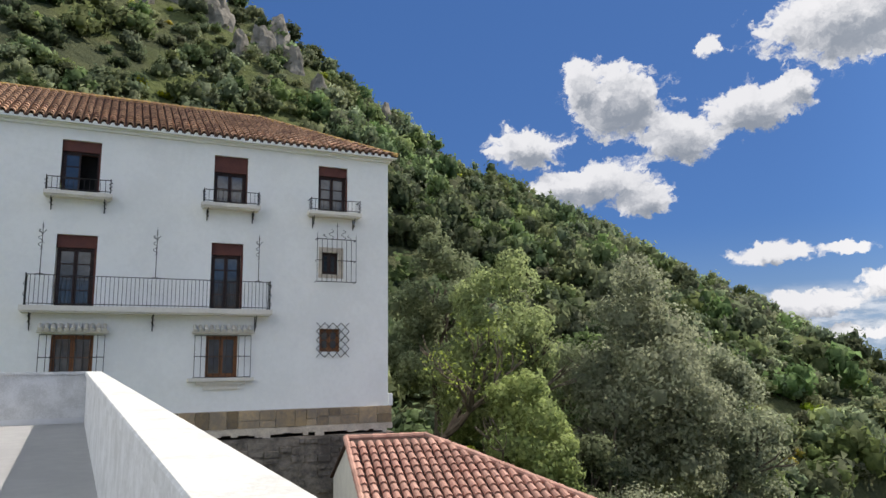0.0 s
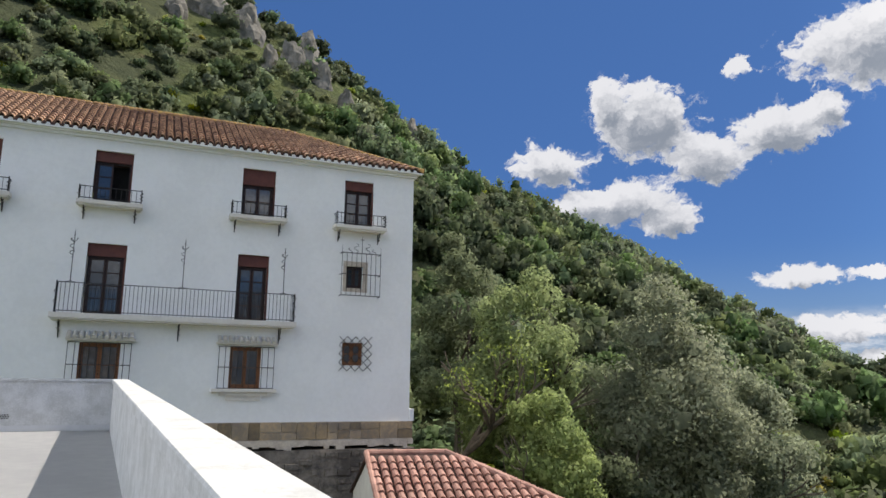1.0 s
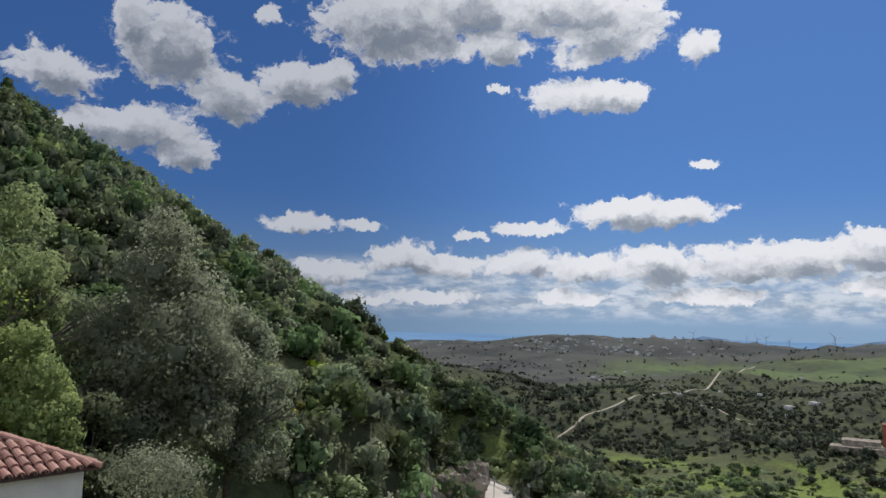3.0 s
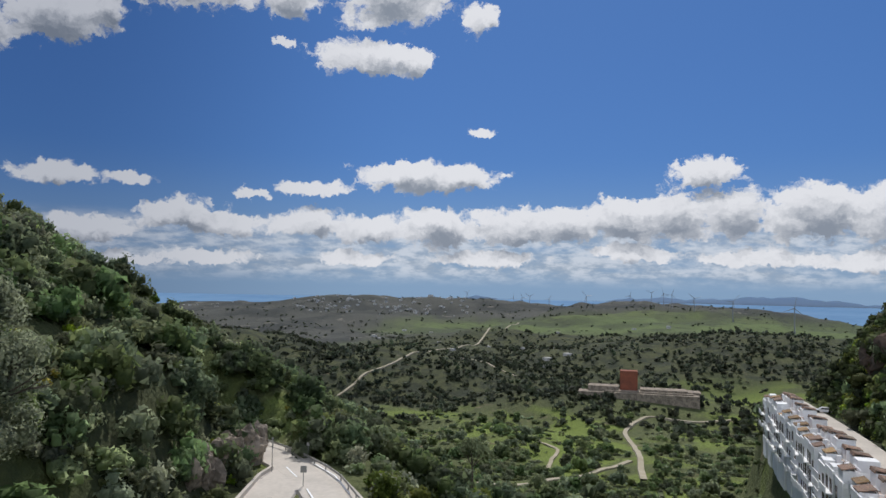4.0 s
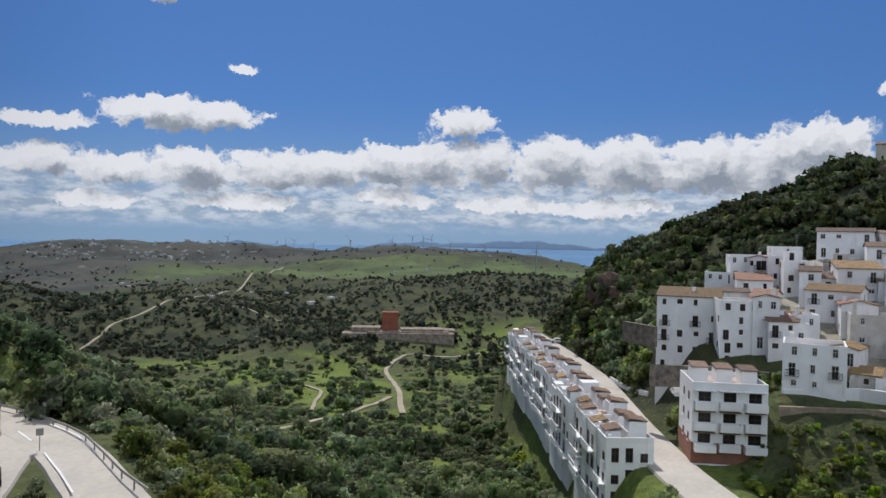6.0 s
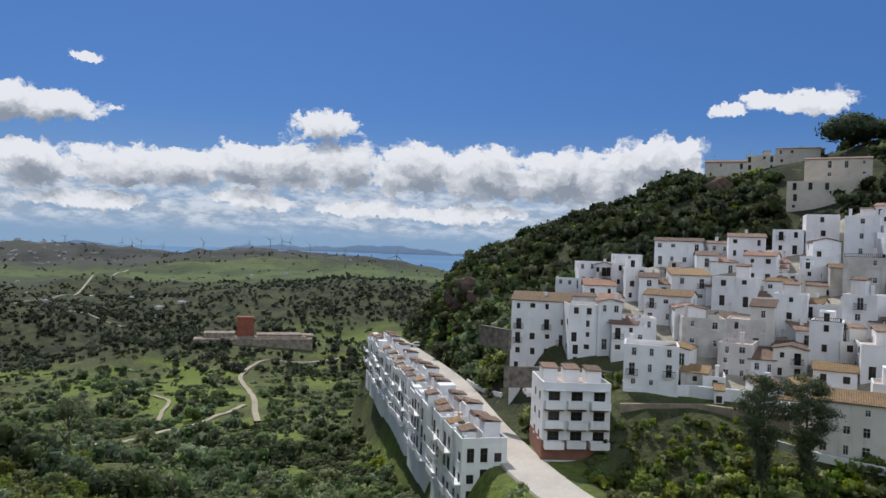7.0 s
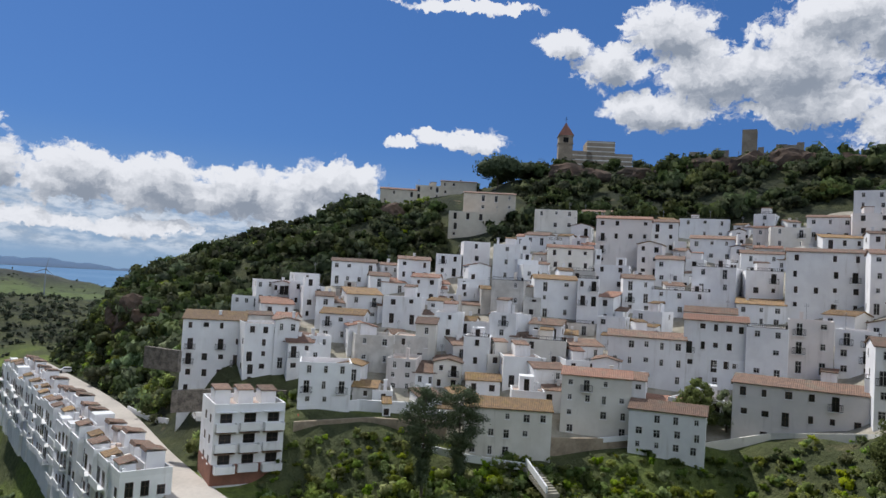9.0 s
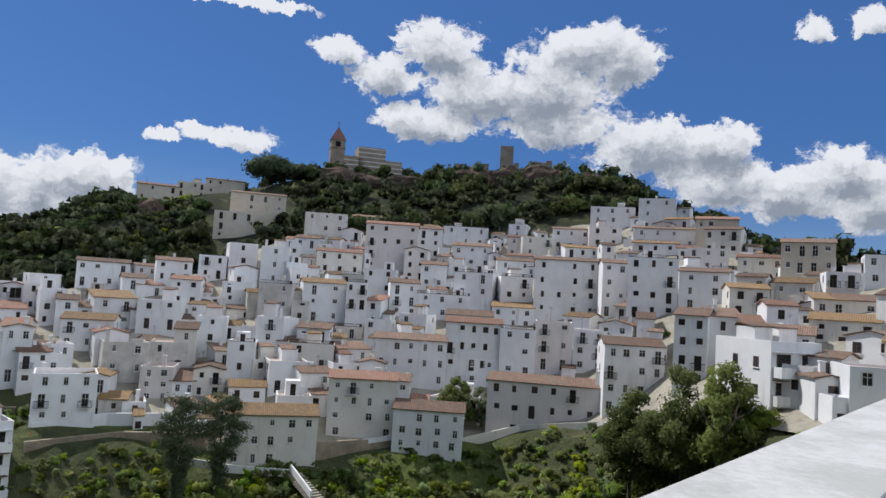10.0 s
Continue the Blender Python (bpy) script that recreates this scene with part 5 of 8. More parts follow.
def build_flats(az0, az1, top, bottom, d, label, base=None, turn=0.0):
    """A block of flats with deep walled balconies on its front."""
    rng = random.Random(int(-az0 * 10))
    w = 2 * d * math.tan(radians(abs(az1 - az0) / 2))
    z0, z1 = d * math.tan(radians(bottom)), d * math.tan(radians(top))
    x, y, _ = on((az0 + az1) / 2, d)
    h = z1 - z0
    ob = thing("block_of_flats", pose(x, y, z0, 0, 0, (az0 + az1) / 2 + turn), label, "apartment building")
    part("wall", tub(-w / 2, w / 2, 0, 9, min(-3, land_at((az0 + az1) / 2, d + 4) - z0 - 1), h, 0.7, 0.2), VILLAGE_WHITE, ob)
    part("roof", a_box(-w / 2 + 0.22, w / 2 - 0.22, 0.22, 8.78, h + 0.01, h + 0.08), FLATROOF, ob)
    if base:
        part("plinth", a_box(-w / 2 - 0.06, w / 2 + 0.06, -0.06, 9.06, -2.5, 0.3), base, ob, "faded red-brown painted base")
    n = max(2, round(w / 3.2))
    bay = w / n
    for i in range(n):
        cx = -w / 2 + (i + 0.5) * bay
        sh = rng.uniform(1.8, 2.4)
        part("stair_head", a_box(cx - 1.1, cx + 1.0, 3, 6, h + 0.08, h + sh), VILLAGE_WHITE, ob)
        part("stair_head_roof", tile_roof(bmesh.new(), cx - 1.1, cx + 1.0, 3, 6, h + sh, 0.35, 0.12, 0.9), ROOF_A, ob)
        for f in range(3):
            z = h - 2.7 - f * 2.8
            out = 1.3 if (i + f) % 2 == 0 else 0.8
            win = part("window", window_mesh(1.6, 2.0), None, ob)
            win.location = (cx, 0, z + 0.1)
            bm = tub(cx - bay * 0.42, cx + bay * 0.42, -out, -0.001, z - 0.18, z, 0.85, 0.12)
            part("balcony", bm, VILLAGE_WHITE, ob)
            part("awning", a_box(cx - bay * 0.42, cx + bay * 0.42, -0.7, 0, z + 2.3, z + 2.36), ROOF_A if f else VILLAGE_WHITE, ob)
    for side in (-1, 1):
        for f in range(3):
            for yy in (2.2, 5.5):
                win = part("window", window_mesh(0.8, 1.1), None, ob)
                win.matrix_basis = pose(side * w / 2, yy, h - 2.1 - f * 2.8, 0, 0, 90 * side)


build_flats(-92.0, -97.4, -10.5, -14.6, 103, "white block of flats with walled balconies and a red-brown base", TERRACOTTA, 14)
build_flats(-151.6, -155.8, -2.0, -9.0, 80, "white block of flats with stacked walled balconies", None, 40)



def build_row():
    """Stepped white terraced houses along the street."""
    rng = random.Random(3)
    a, b = Vector(on(-78.9, 206)), Vector(on(-87.6, 98))
    n = 21
    head = math.degrees(math.atan2((b - a).y, (b - a).x))
    w = (b - a).length / n
    for i in range(n):
        p = a.lerp(b, (i + 0.5) / n)
        ob = thing("terraced_house", pose(p.x, p.y, -29.4, 0, 0, head + 180), "white terraced house with small balconies and a flat roof terrace", "house", "row of terraced houses")
        h = 2.6 + rng.uniform(-0.5, 0.8)
        out = rng.uniform(0.0, 1.2)       # valley side juts out by turns
        x0, x1, y0, y1 = -w / 2 + 0.02, w / 2 - 0.02, -3.2, 3.0 + out
        bm = a_box(x0, x1, y0, y1, -11, h)
        part("wall", bm, VILLAGE_WHITE, ob)
        part("roof", a_box(x0 + 0.25, x1 - 0.25, y0 + 0.25, y1 - 0.25, h, h + 0.06), FLATROOF, ob)
        for c in ((x0, x0 + 0.22, y0, y1), (x0 + 0.22, x1, y1 - 0.2, y1), (x0 + 0.22, x1, y0, y0 + 0.2)):
            part("parapet_wall", a_box(*c, h, h + rng.uniform(0.6, 1.0)), VILLAGE_WHITE, ob)
        sx = rng.uniform(x0 + 0.3, 0.2)
        hh = rng.uniform(2.0, 2.6)
        part("stair_head", a_box(sx, sx + rng.uniform(2.2, 3.0), -2.8, rng.uniform(-0.8, 0.2), h, h + hh), VILLAGE_WHITE, ob)
        if rng.random() < 0.85:
            part("stair_head_roof", tile_roof(bmesh.new(), sx, sx + 2.6, -2.8, -0.4, h + hh, 0.4, 0.12, 0.95), ROOF_A, ob)
        part("chimney", a_box(x1 - 1.4, x1 - 0.8, 1.0, 1.6, h, h + rng.uniform(1.2, 1.9)), VILLAGE_WHITE, ob)
        part("chimney", a_box(x0 + 0.5, x0 + 0.95, 2.4, 2.85, h, h + rng.uniform(0.9, 1.7)), VILLAGE_WHITE, ob)
        # a room on the terrace towards the valley, with its own tiled roof
        rx = rng.uniform(x0 + 0.3, x1 - 3.4)
        rh = rng.uniform(0.9, 2.3)
        ry = y1 - rng.uniform(1.6, 2.6)
        part("roof_room", a_box(rx, rx + 2.8, ry, y1 - 0.22, h + 0.06, h + rh), VILLAGE_WHITE, ob)
        if rng.random() < 0.75:
            part("roof_room_roof", tile_roof(bmesh.new(), rx, rx + 2.8, ry, y1 - 0.22, h + rh, 0.45, 0.12, 0.08), rng.choice([ROOF_A, ROOF_B]), ob)
        if rng.random() < 0.7:      # low dividing wall and tank on the terrace
            part("terrace_wall", a_box(x0 + 0.25, x1 - 0.25, 0.2, 0.34, h + 0.06, h + rng.uniform(0.8, 1.5)), VILLAGE_WHITE, ob)
        if rng.random() < 0.5:
            part("water_tank", rod(bmesh.new(), (x1 - 1.9, 2.6, h + 0.06), (x1 - 1.9, 2.6, h + 1.1), 0.45, n=10), VILLAGE_CREAM, ob)
        for _ in range(rng.choice([1, 2, 3])):      # things stored on the terrace
            px, py = rng.uniform(x0 + 0.5, x1 - 1.0), rng.uniform(-0.2, 2.0)
            part("terrace_box", a_box(px, px + rng.uniform(0.4, 1.0), py, py + rng.uniform(0.4, 0.8), h + 0.06, h + rng.uniform(0.5, 1.0)), rng.choice([VSHUTTER, VILLAGE_CREAM, FLATROOF]), ob)
        # valley side: balconies and windows by storeys
        for f in range(3):
            z = h - 2.6 - f * 2.9
            for cx in (-w / 4, w / 4):
                if rng.random() < 0.85:
                    ww, wh = rng.choice([(1.2, 2.0), (1.0, 1.2), (1.4, 2.0)])
                    win = part("window", window_mesh(ww, wh), None, ob)
                    win.matrix_basis = pose(cx, y1, z, 0, 0, 180)
            if rng.random() < 0.7:
                bm = a_box(x0 + 0.3, x1 - 0.3, y1, y1 + 1.0, z - 0.2, z - 0.05)
                box(bm, x0 + 0.3, x1 - 0.3, y1 + 0.88, y1 + 1.0, z - 0.05, z + 0.85)
                part("balcony", bm, VILLAGE_WHITE, ob)
            win = part("window", window_mesh(0.9, 1.2), None, ob)
            win.matrix_basis = pose(rng.uniform(-w / 4, w / 4), y0, z + 0.3)
        if i == n - 1:
            for f in range(3):
                for cy in (-1.9, 0.1, 2.0):
                    win = part("window", window_mesh(1.0, rng.choice([1.2, 1.9])), None, ob)
                    win.matrix_basis = pose(x0, cy, h - 2.5 - f * 2.9, 0, 0, -90)


build_row()

# ---- the white mansion and its terrace ----
HOUSE = pose(-2.27, 29.87, 0, 0, 0, 24.6)    # local x runs along the front, 0 at the free corner; y into the house
HALF = {}


def shared(key, make, mat):
    """One mesh for alike parts."""
    if key not in HALF:
        bm = make()
        me = bpy.data.meshes.new(key)
        bm.to_mesh(me), bm.free()
        me.materials.append(mat)
        HALF[key] = me
    return HALF[key]


def glazed(ob, x0, x1, z0, z1, depth, mat, leaves=2, bars=3, open_leaf=False, drape=None):
    """A casement: outer frame, glazed leaves with glazing bars, panes."""
    y = depth
    win = part("window", holed_wall(bmesh.new(), x0, x1, z0, z1, [(x0 + 0.06, x1 - 0.06, z0 + 0.05, z1 - 0.06)], 0.07), mat, ob)
    win.location.y = y
    w = (x1 - x0 - 0.12) / leaves
    for k in range(leaves):
        if open_leaf and k == leaves - 1:
            continue
        a, b = x0 + 0.06 + k * w, x0 + 0.06 + (k + 1) * w
        c, d = z0 + 0.05, z1 - 0.06
        pane_h = (d - c - 0.12) / bars
        holes = [(a + 0.07, b - 0.07, c + 0.09 + m * pane_h, c + 0.05 + (m + 1) * pane_h) for m in range(bars)]
        leaf = part("leaf", holed_wall(bmesh.new(), a + 0.005, b - 0.005, c, d, holes, 0.045), mat, win)
        leaf.location.y = 0.03
        for h in holes:
            pane = part("pane", a_box(h[0], h[1], 0.02, 0.026, h[2], h[3]), GLASS, win)
            pane.location.y = 0.03
    # a near-black panel in place of the unlit room behind
    back = part("shade_panel", a_box(x0, x1, 0.5, 0.55, z0, z1), SHADE_BLACK, win)
    return win


def railing(ob, x0, x1, out, z0, z1, step, name="railing"):
    """An iron balcony railing with bars on three sides and scrolled corner posts."""
    bm = bmesh.new()
    n = max(2, round((x1 - x0) / step))
    for i in range(n + 1):
        x = x0 + (x1 - x0) * i / n
        rod(bm, (x, -out, z0), (x, -out, z1), 0.009, n=4)
    for s in range(1, max(2, round(out / step))):
        for x in (x0, x1):
            y = -out * s / max(2, round(out / step))
            rod(bm, (x, y, z0), (x, y, z1), 0.009, n=4)
    for z in (z0 + 0.06, z1):
        box(bm, x0 - 0.02, x1 + 0.02, -out - 0.015, -out + 0.015, z - 0.012, z + 0.012)
        for x in (x0, x1):
            box(bm, x - 0.015, x + 0.015, -out + 0.015, 0, z - 0.012, z + 0.012)
    rail = part(name, bm, IRON, ob)
    for x in (x0, x1):
        bm = bmesh.new()
        rod(bm, (x, -out, z0), (x, -out, z1 + 0.05), 0.018, n=6)
        scroll(bm, x, -out, z0 + 0.1, z1 - 0.06, 0.05)
        part("corner_post", bm, IRON, rail)
    return rail


def scroll(bm, x, y, z0, z1, r, turns=2.5, n=16):
    """A wavy wrought bar round an upright."""
    last = None
    for i in range(n + 1):
        a = turns * 2 * math.pi * i / n
        p = (x + r * math.sin(a), y - 0.012, z0 + (z1 - z0) * i / n)
        if last:
            rod(bm, last, p, 0.010, n=4)
        last = p


def bracket(ob, x, z, out, drop):
    bm = bmesh.new()
    rod(bm, (x, -0.02, z), (x, -0.02, z - drop), 0.018, n=5)
    rod(bm, (x, -0.02, z - drop), (x, -out, z), 0.016, n=5)
    scroll(bm, x, -out * 0.35, z - drop * 0.75, z - 0.02, 0.05)
    return part("bracket", bm, IRON, ob)


def finial(ob, x, z0, z1):
    """A tall iron lantern staff above the railing, with scrolls."""
    bm = bmesh.new()
    rod(bm, (x, -0.55, z0), (x, -0.55, z1 - 0.25), 0.016, 0.012, 5)
    rod(bm, (x, -0.55, z1 - 0.25), (x, -0.55, z1), 0.022, 0.002, 5)
    scroll(bm, x - 0.05, -0.55, z1 - 1.0, z1 - 0.3, 0.07, 3, 20)
    for s in (-1, 1):
        rod(bm, (x, -0.55, z0 + 0.05), (x + s * 0.18, -0.55, z0), 0.012, n=4)
        rod(bm, (x, -0.55, z1 - 0.45), (x + s * 0.12, -0.55, z1 - 0.3), 0.010, n=4)
    rod(bm, (x, -0.55, z1 - 0.7), (x, 0, z1 - 0.7), 0.010, n=4)
    return part("iron_staff", bm, IRON, ob)


def grille(ob, x0, x1, z0, z1, out, bars, crossings=(0.5,)):
    bm = bmesh.new()
    for i in range(bars + 1):
        x = x0 + (x1 - x0) * i / bars
        rod(bm, (x, -out, z0), (x, -out, z1), 0.011, n=4)
    for k in (0.0, 1.0, *crossings):
        z = z0 + (z1 - z0) * k
        box(bm, x0, x1, -out - 0.014, -out + 0.014, z - 0.014, z + 0.014)
        for x in (x0, x1):
            box(bm, x - 0.012, x + 0.012, -out + 0.014, 0, z - 0.012, z + 0.012)
    return part("iron_grille", bm, IRON, ob)


def barrel_tiles(ob, name, origin, across, up, width, length, mat, step=0.29, course=0.42, clip=None, shaped=None):
    """Rows of half-round clay tiles up a slope. clip(u, v) keeps a tile; each tile is its own piece while there are few."""
    across, up = Vector(across).normalized(), Vector(up).normalized()
    nrm = across.cross(up)
    cols, rows_ = int(width / step), int(length / course)
    keep = []
    for c in range(cols):
        for r in range(rows_):
            u, v = (c + 0.5) * step, r * course
            if clip is None or clip(u, v + course * 0.5):
                keep.append((u, v))
    def tile_mesh():
        bm = bmesh.new()
        rings = []
        for v, rad, lift in ((-0.03, 0.118, 0.045), (course + 0.02, 0.095, 0.0)):
            rings.append([bm.verts.new(across * (-math.cos(a) * rad) + up * v + nrm * (math.sin(a) * rad + lift)) for a in (0, 0.63, 1.26, 1.88, 2.51, math.pi)])
        inner = [bm.verts.new(across * (-math.cos(a) * 0.09) + up * -0.03 + nrm * (math.sin(a) * 0.09 + 0.038)) for a in (0, 0.63, 1.26, 1.88, 2.51, math.pi)]
        for k in range(5):
            bm.faces.new((rings[0][k], rings[0][k + 1], rings[1][k + 1], rings[1][k]))
            bm.faces.new((inner[k], inner[k + 1], rings[0][k + 1], rings[0][k]))
        bmesh.ops.recalc_face_normals(bm, faces=bm.faces)
        return bm
    rng = random.Random(len(keep))
    me = shared(name + "_tile", tile_mesh, mat)
    src_v = np.array([v.co[:] for v in me.vertices])
    src_q = np.array([list(p.vertices) for p in me.polygons])
    near = sorted(keep, key=lambda k: k[1])[:300]
    chosen = set(near)
    for u, v in near:
        t = part("roof_tile", me, None, ob)
        t.location = Vector(origin) + across * (u + rng.uniform(-0.012, 0.012)) + up * v + nrm * rng.uniform(0, 0.012)
    rest = [k for k in keep if k not in chosen]
    if rest:
        off = np.array([list(Vector(origin) + across * (u + rng.uniform(-0.012, 0.012)) + up * v + nrm * rng.uniform(0, 0.012)) for u, v in rest])
        vv = (src_v[None] + off[:, None]).reshape(-1, 3)
        qq = (src_q[None] + (np.arange(len(rest)) * len(src_v))[:, None, None]).reshape(-1, 4)
        o = new("roof_tiles", quads_mesh("roof_tiles", vv, qq, mat))
        o.parent = ob
        tagged(o, kind="stuff")


def build_mansion():
    ob = thing("mansion", HOUSE, "three-storey white mansion with iron balconies and a clay tile roof", "house")
    upper = [(-16.6, -15.35, 7.8), (-12.4, -11.12, 7.82), (-7.15, -5.87, 7.57), (-3.03, -1.79, 7.82)]
    doors = [(-12.36, -11.06), (-7.14, -5.95)]
    low = [(-12.31, -10.98), (-7.21, -6.04)]
    holes = [(a, b, 6.27, 8.21) for a, b, _ in upper] + [(a, b, 2.2, 4.75) for a, b in doors] + [(a, b, -0.33, 1.2) for a, b in low]
    holes += [(-2.85, -2.15, 3.7, 4.6), (-2.9, -2.05, 0.6, 1.5), (-18.2, -17.0, 2.2, 4.75)]
    bm = holed_wall(bmesh.new(), -30, 0, -1.58, 8.8, holes, 0.35)
    part("front_wall", bm, PLASTER, ob)
    bm = a_box(-0.35, 0, 0.35, 11, -1.58, 8.8)
    box(bm, -30, -0.35, 10.65, 11, -1.58, 8.8)
    part("side_wall", bm, PLASTER, ob)
    part("cornice", cornice(), PLASTER, ob, "white moulded cornice under the eaves")
    bm = a_box(0.0, 0.16, -0.12, 11, -1.58, -1.1)
    part("corner_foot", bm, PLASTER, ob)
    for (a, b, zb), k in zip(upper, range(4)):
        part("shutter_box", a_box(a, b, 0.12, 0.34, zb, 8.21), BROWN, ob, "red-brown roller shutter box")
        part("jamb", a_box(b - 0.05, b - 0.002, 0.05, 0.13, 6.27, zb), BROWN, ob)
        glazed(ob, a + 0.03, b - 0.05, 6.27, zb, 0.2, DARKWOOD, 2, 2 if k == 2 else 3, open_leaf=(k == 1))
        m = (a + b) / 2
        slab = part("balcony_slab", slab_mesh(m - 1.09, m + 1.09, 0.5, 6.08, 6.22), SILL, ob)
        railing(ob, m - 1.02, m + 1.02, 0.46, 6.22, 6.70, 0.17)
        for x in (m - 0.85, m + 0.85):
            bracket(ob, x, 6.08, 0.4, 0.5)
    for a, b in doors:
        part("shutter_box", a_box(a, b, 0.12, 0.34, 4.3, 4.75), BROWN, ob, "red-brown roller shutter box")
        part("jamb", a_box(b - 0.07, b - 0.002, 0.05, 0.13, 2.2, 4.3), BROWN, ob)
        glazed(ob, a + 0.04, b - 0.07, 2.2, 4.3, 0.2, DARKWOOD, 2, 4)
    slab = part("balcony_slab", slab_mesh(-13.3, -4.9, 0.62, 2.0, 2.18), SILL, ob)
    railing(ob, -13.15, -5.0, 0.57, 2.18, 3.22, 0.135)
    for x in (-12.75, -9.1, -5.45):
        finial(ob, x, 3.22, 5.08)
        bracket(ob, x if x > -12 else -13.0, 2.0, 0.5, 0.65)
    for a, b in low:
        glazed(ob, a, b, -0.33, 1.2, 0.22, WOOD, 2, 2)
        m = (a + b) / 2
        grille(ob, m - 1.0, m + 1.02, -0.33, 1.2, 0.25, 9, (0.5,))
        bm = a_box(m - 1.2, m + 1.15, -0.28, 0, -0.47, -0.35)
        box(bm, m - 0.9, m + 0.85, -0.16, 0, -0.6, -0.47), box(bm, m - 0.65, m + 0.6, -0.08, 0, -0.78, -0.6)
        part("window_sill", bm, SILL, ob, "stepped cream window sill")
        bm = a_box(m - 1.1, m + 1.15, -0.22, 0, 1.28, 1.36)
        for i in range(11):
            x = m - 1.0 + i * 0.2
            rod(bm, (x, -0.30, 1.38), (x, 0, 1.56), 0.075, 0.075, 8)
        part("window_hood", bm, SILL, ob, "white hood of half-round tiles")
    # small barred window, first floor
    part("window_surround", holed_wall(bmesh.new(), -2.98, -1.95, 3.55, 4.8, [(-2.85, -2.15, 3.7, 4.6)], 0.02), MORTAR, ob).location.y = -0.022
    glazed(ob, -2.85, -2.15, 3.7, 4.6, 0.15, DARKWOOD, 2, 1)
    g = grille(ob, -3.12, -1.5, 3.37, 5.1, 0.32, 8, (0.5,))
    bm = bmesh.new()
    rod(bm, (-2.3, -0.32, 5.1), (-2.3, -0.32, 5.8), 0.014, 0.006, 5), rod(bm, (-2.38, -0.32, 5.66), (-2.22, -0.32, 5.66), 0.010, n=4)
    for s in (-1, 1):
        scroll(bm, -2.3 + s * 0.25, -0.32, 5.1, 5.5, 0.1, 1.5), scroll(bm, -2.3 + s * 0.5, -0.32, 5.1, 5.3, 0.08, 1.0)
        rod(bm, (-2.31 + s * 0.81, -0.32, 5.1), (-2.31 + s * 0.81, -0.32, 5.4), 0.012, 0.003, 4)
    part("cresting", bm, IRON, g)
    # small window with a diagonal grille, ground floor
    glazed(ob, -2.9, -2.05, 0.6, 1.5, 0.15, WOOD, 2, 2)
    bm = bmesh.new()
    x0, x1, z0, z1 = -3.05, -1.7, 0.37, 1.74
    n = 4
    for i in range(-n + 1, n):
        for s in (1, -1):
            pts = []
            for k in range(2):
                u0, u1 = max(0, i / n), min(1, 1 + i / n)
                u = (u0, u1)[k]
                v = u - i / n
                pts.append((x0 + (x1 - x0) * u, -0.1, z0 + (z1 - z0) * (v if s > 0 else 1 - v)))
            rod(bm, pts[0], pts[1], 0.014, n=4)
    part("iron_grille", bm, IRON, ob, "diagonal iron lattice")
    build_roof(ob)
    return ob


def slab_mesh(x0, x1, out, z0, z1):
    bm = a_box(x0, x1, -out, 0, z0, z1)
    box(bm, x0 + 0.06, x1 - 0.06, -out + 0.06, 0, z0 - 0.06, z0)
    return bm


def cornice():
    bm = a_box(-30, 0.1, -0.10, -0.002, 8.62, 8.72)
    box(bm, -30, 0.18, -0.18, -0.002, 8.72, 8.82)
    box(bm, 0.002, 0.1, 0, 11, 8.62, 8.72), box(bm, 0.002, 0.18, 0, 11, 8.72, 8.82)
    return bm


def eave_mortar(ex, ey, z0):
    """A white bed with a scallop under each eave tile."""
    bm = a_box(-24, ex, ey - 0.01, ey + 0.25, z0 - 0.10, z0 - 0.055)
    n = int((ex + 24) / 0.29)
    for i in range(n):
        x = -24 + (i + 0.5) * 0.29
        rod(bm, (x, ey - 0.02, z0 - 0.04), (x, ey + 0.2, z0 - 0.01), 0.085, 0.085, 6)
    return bm


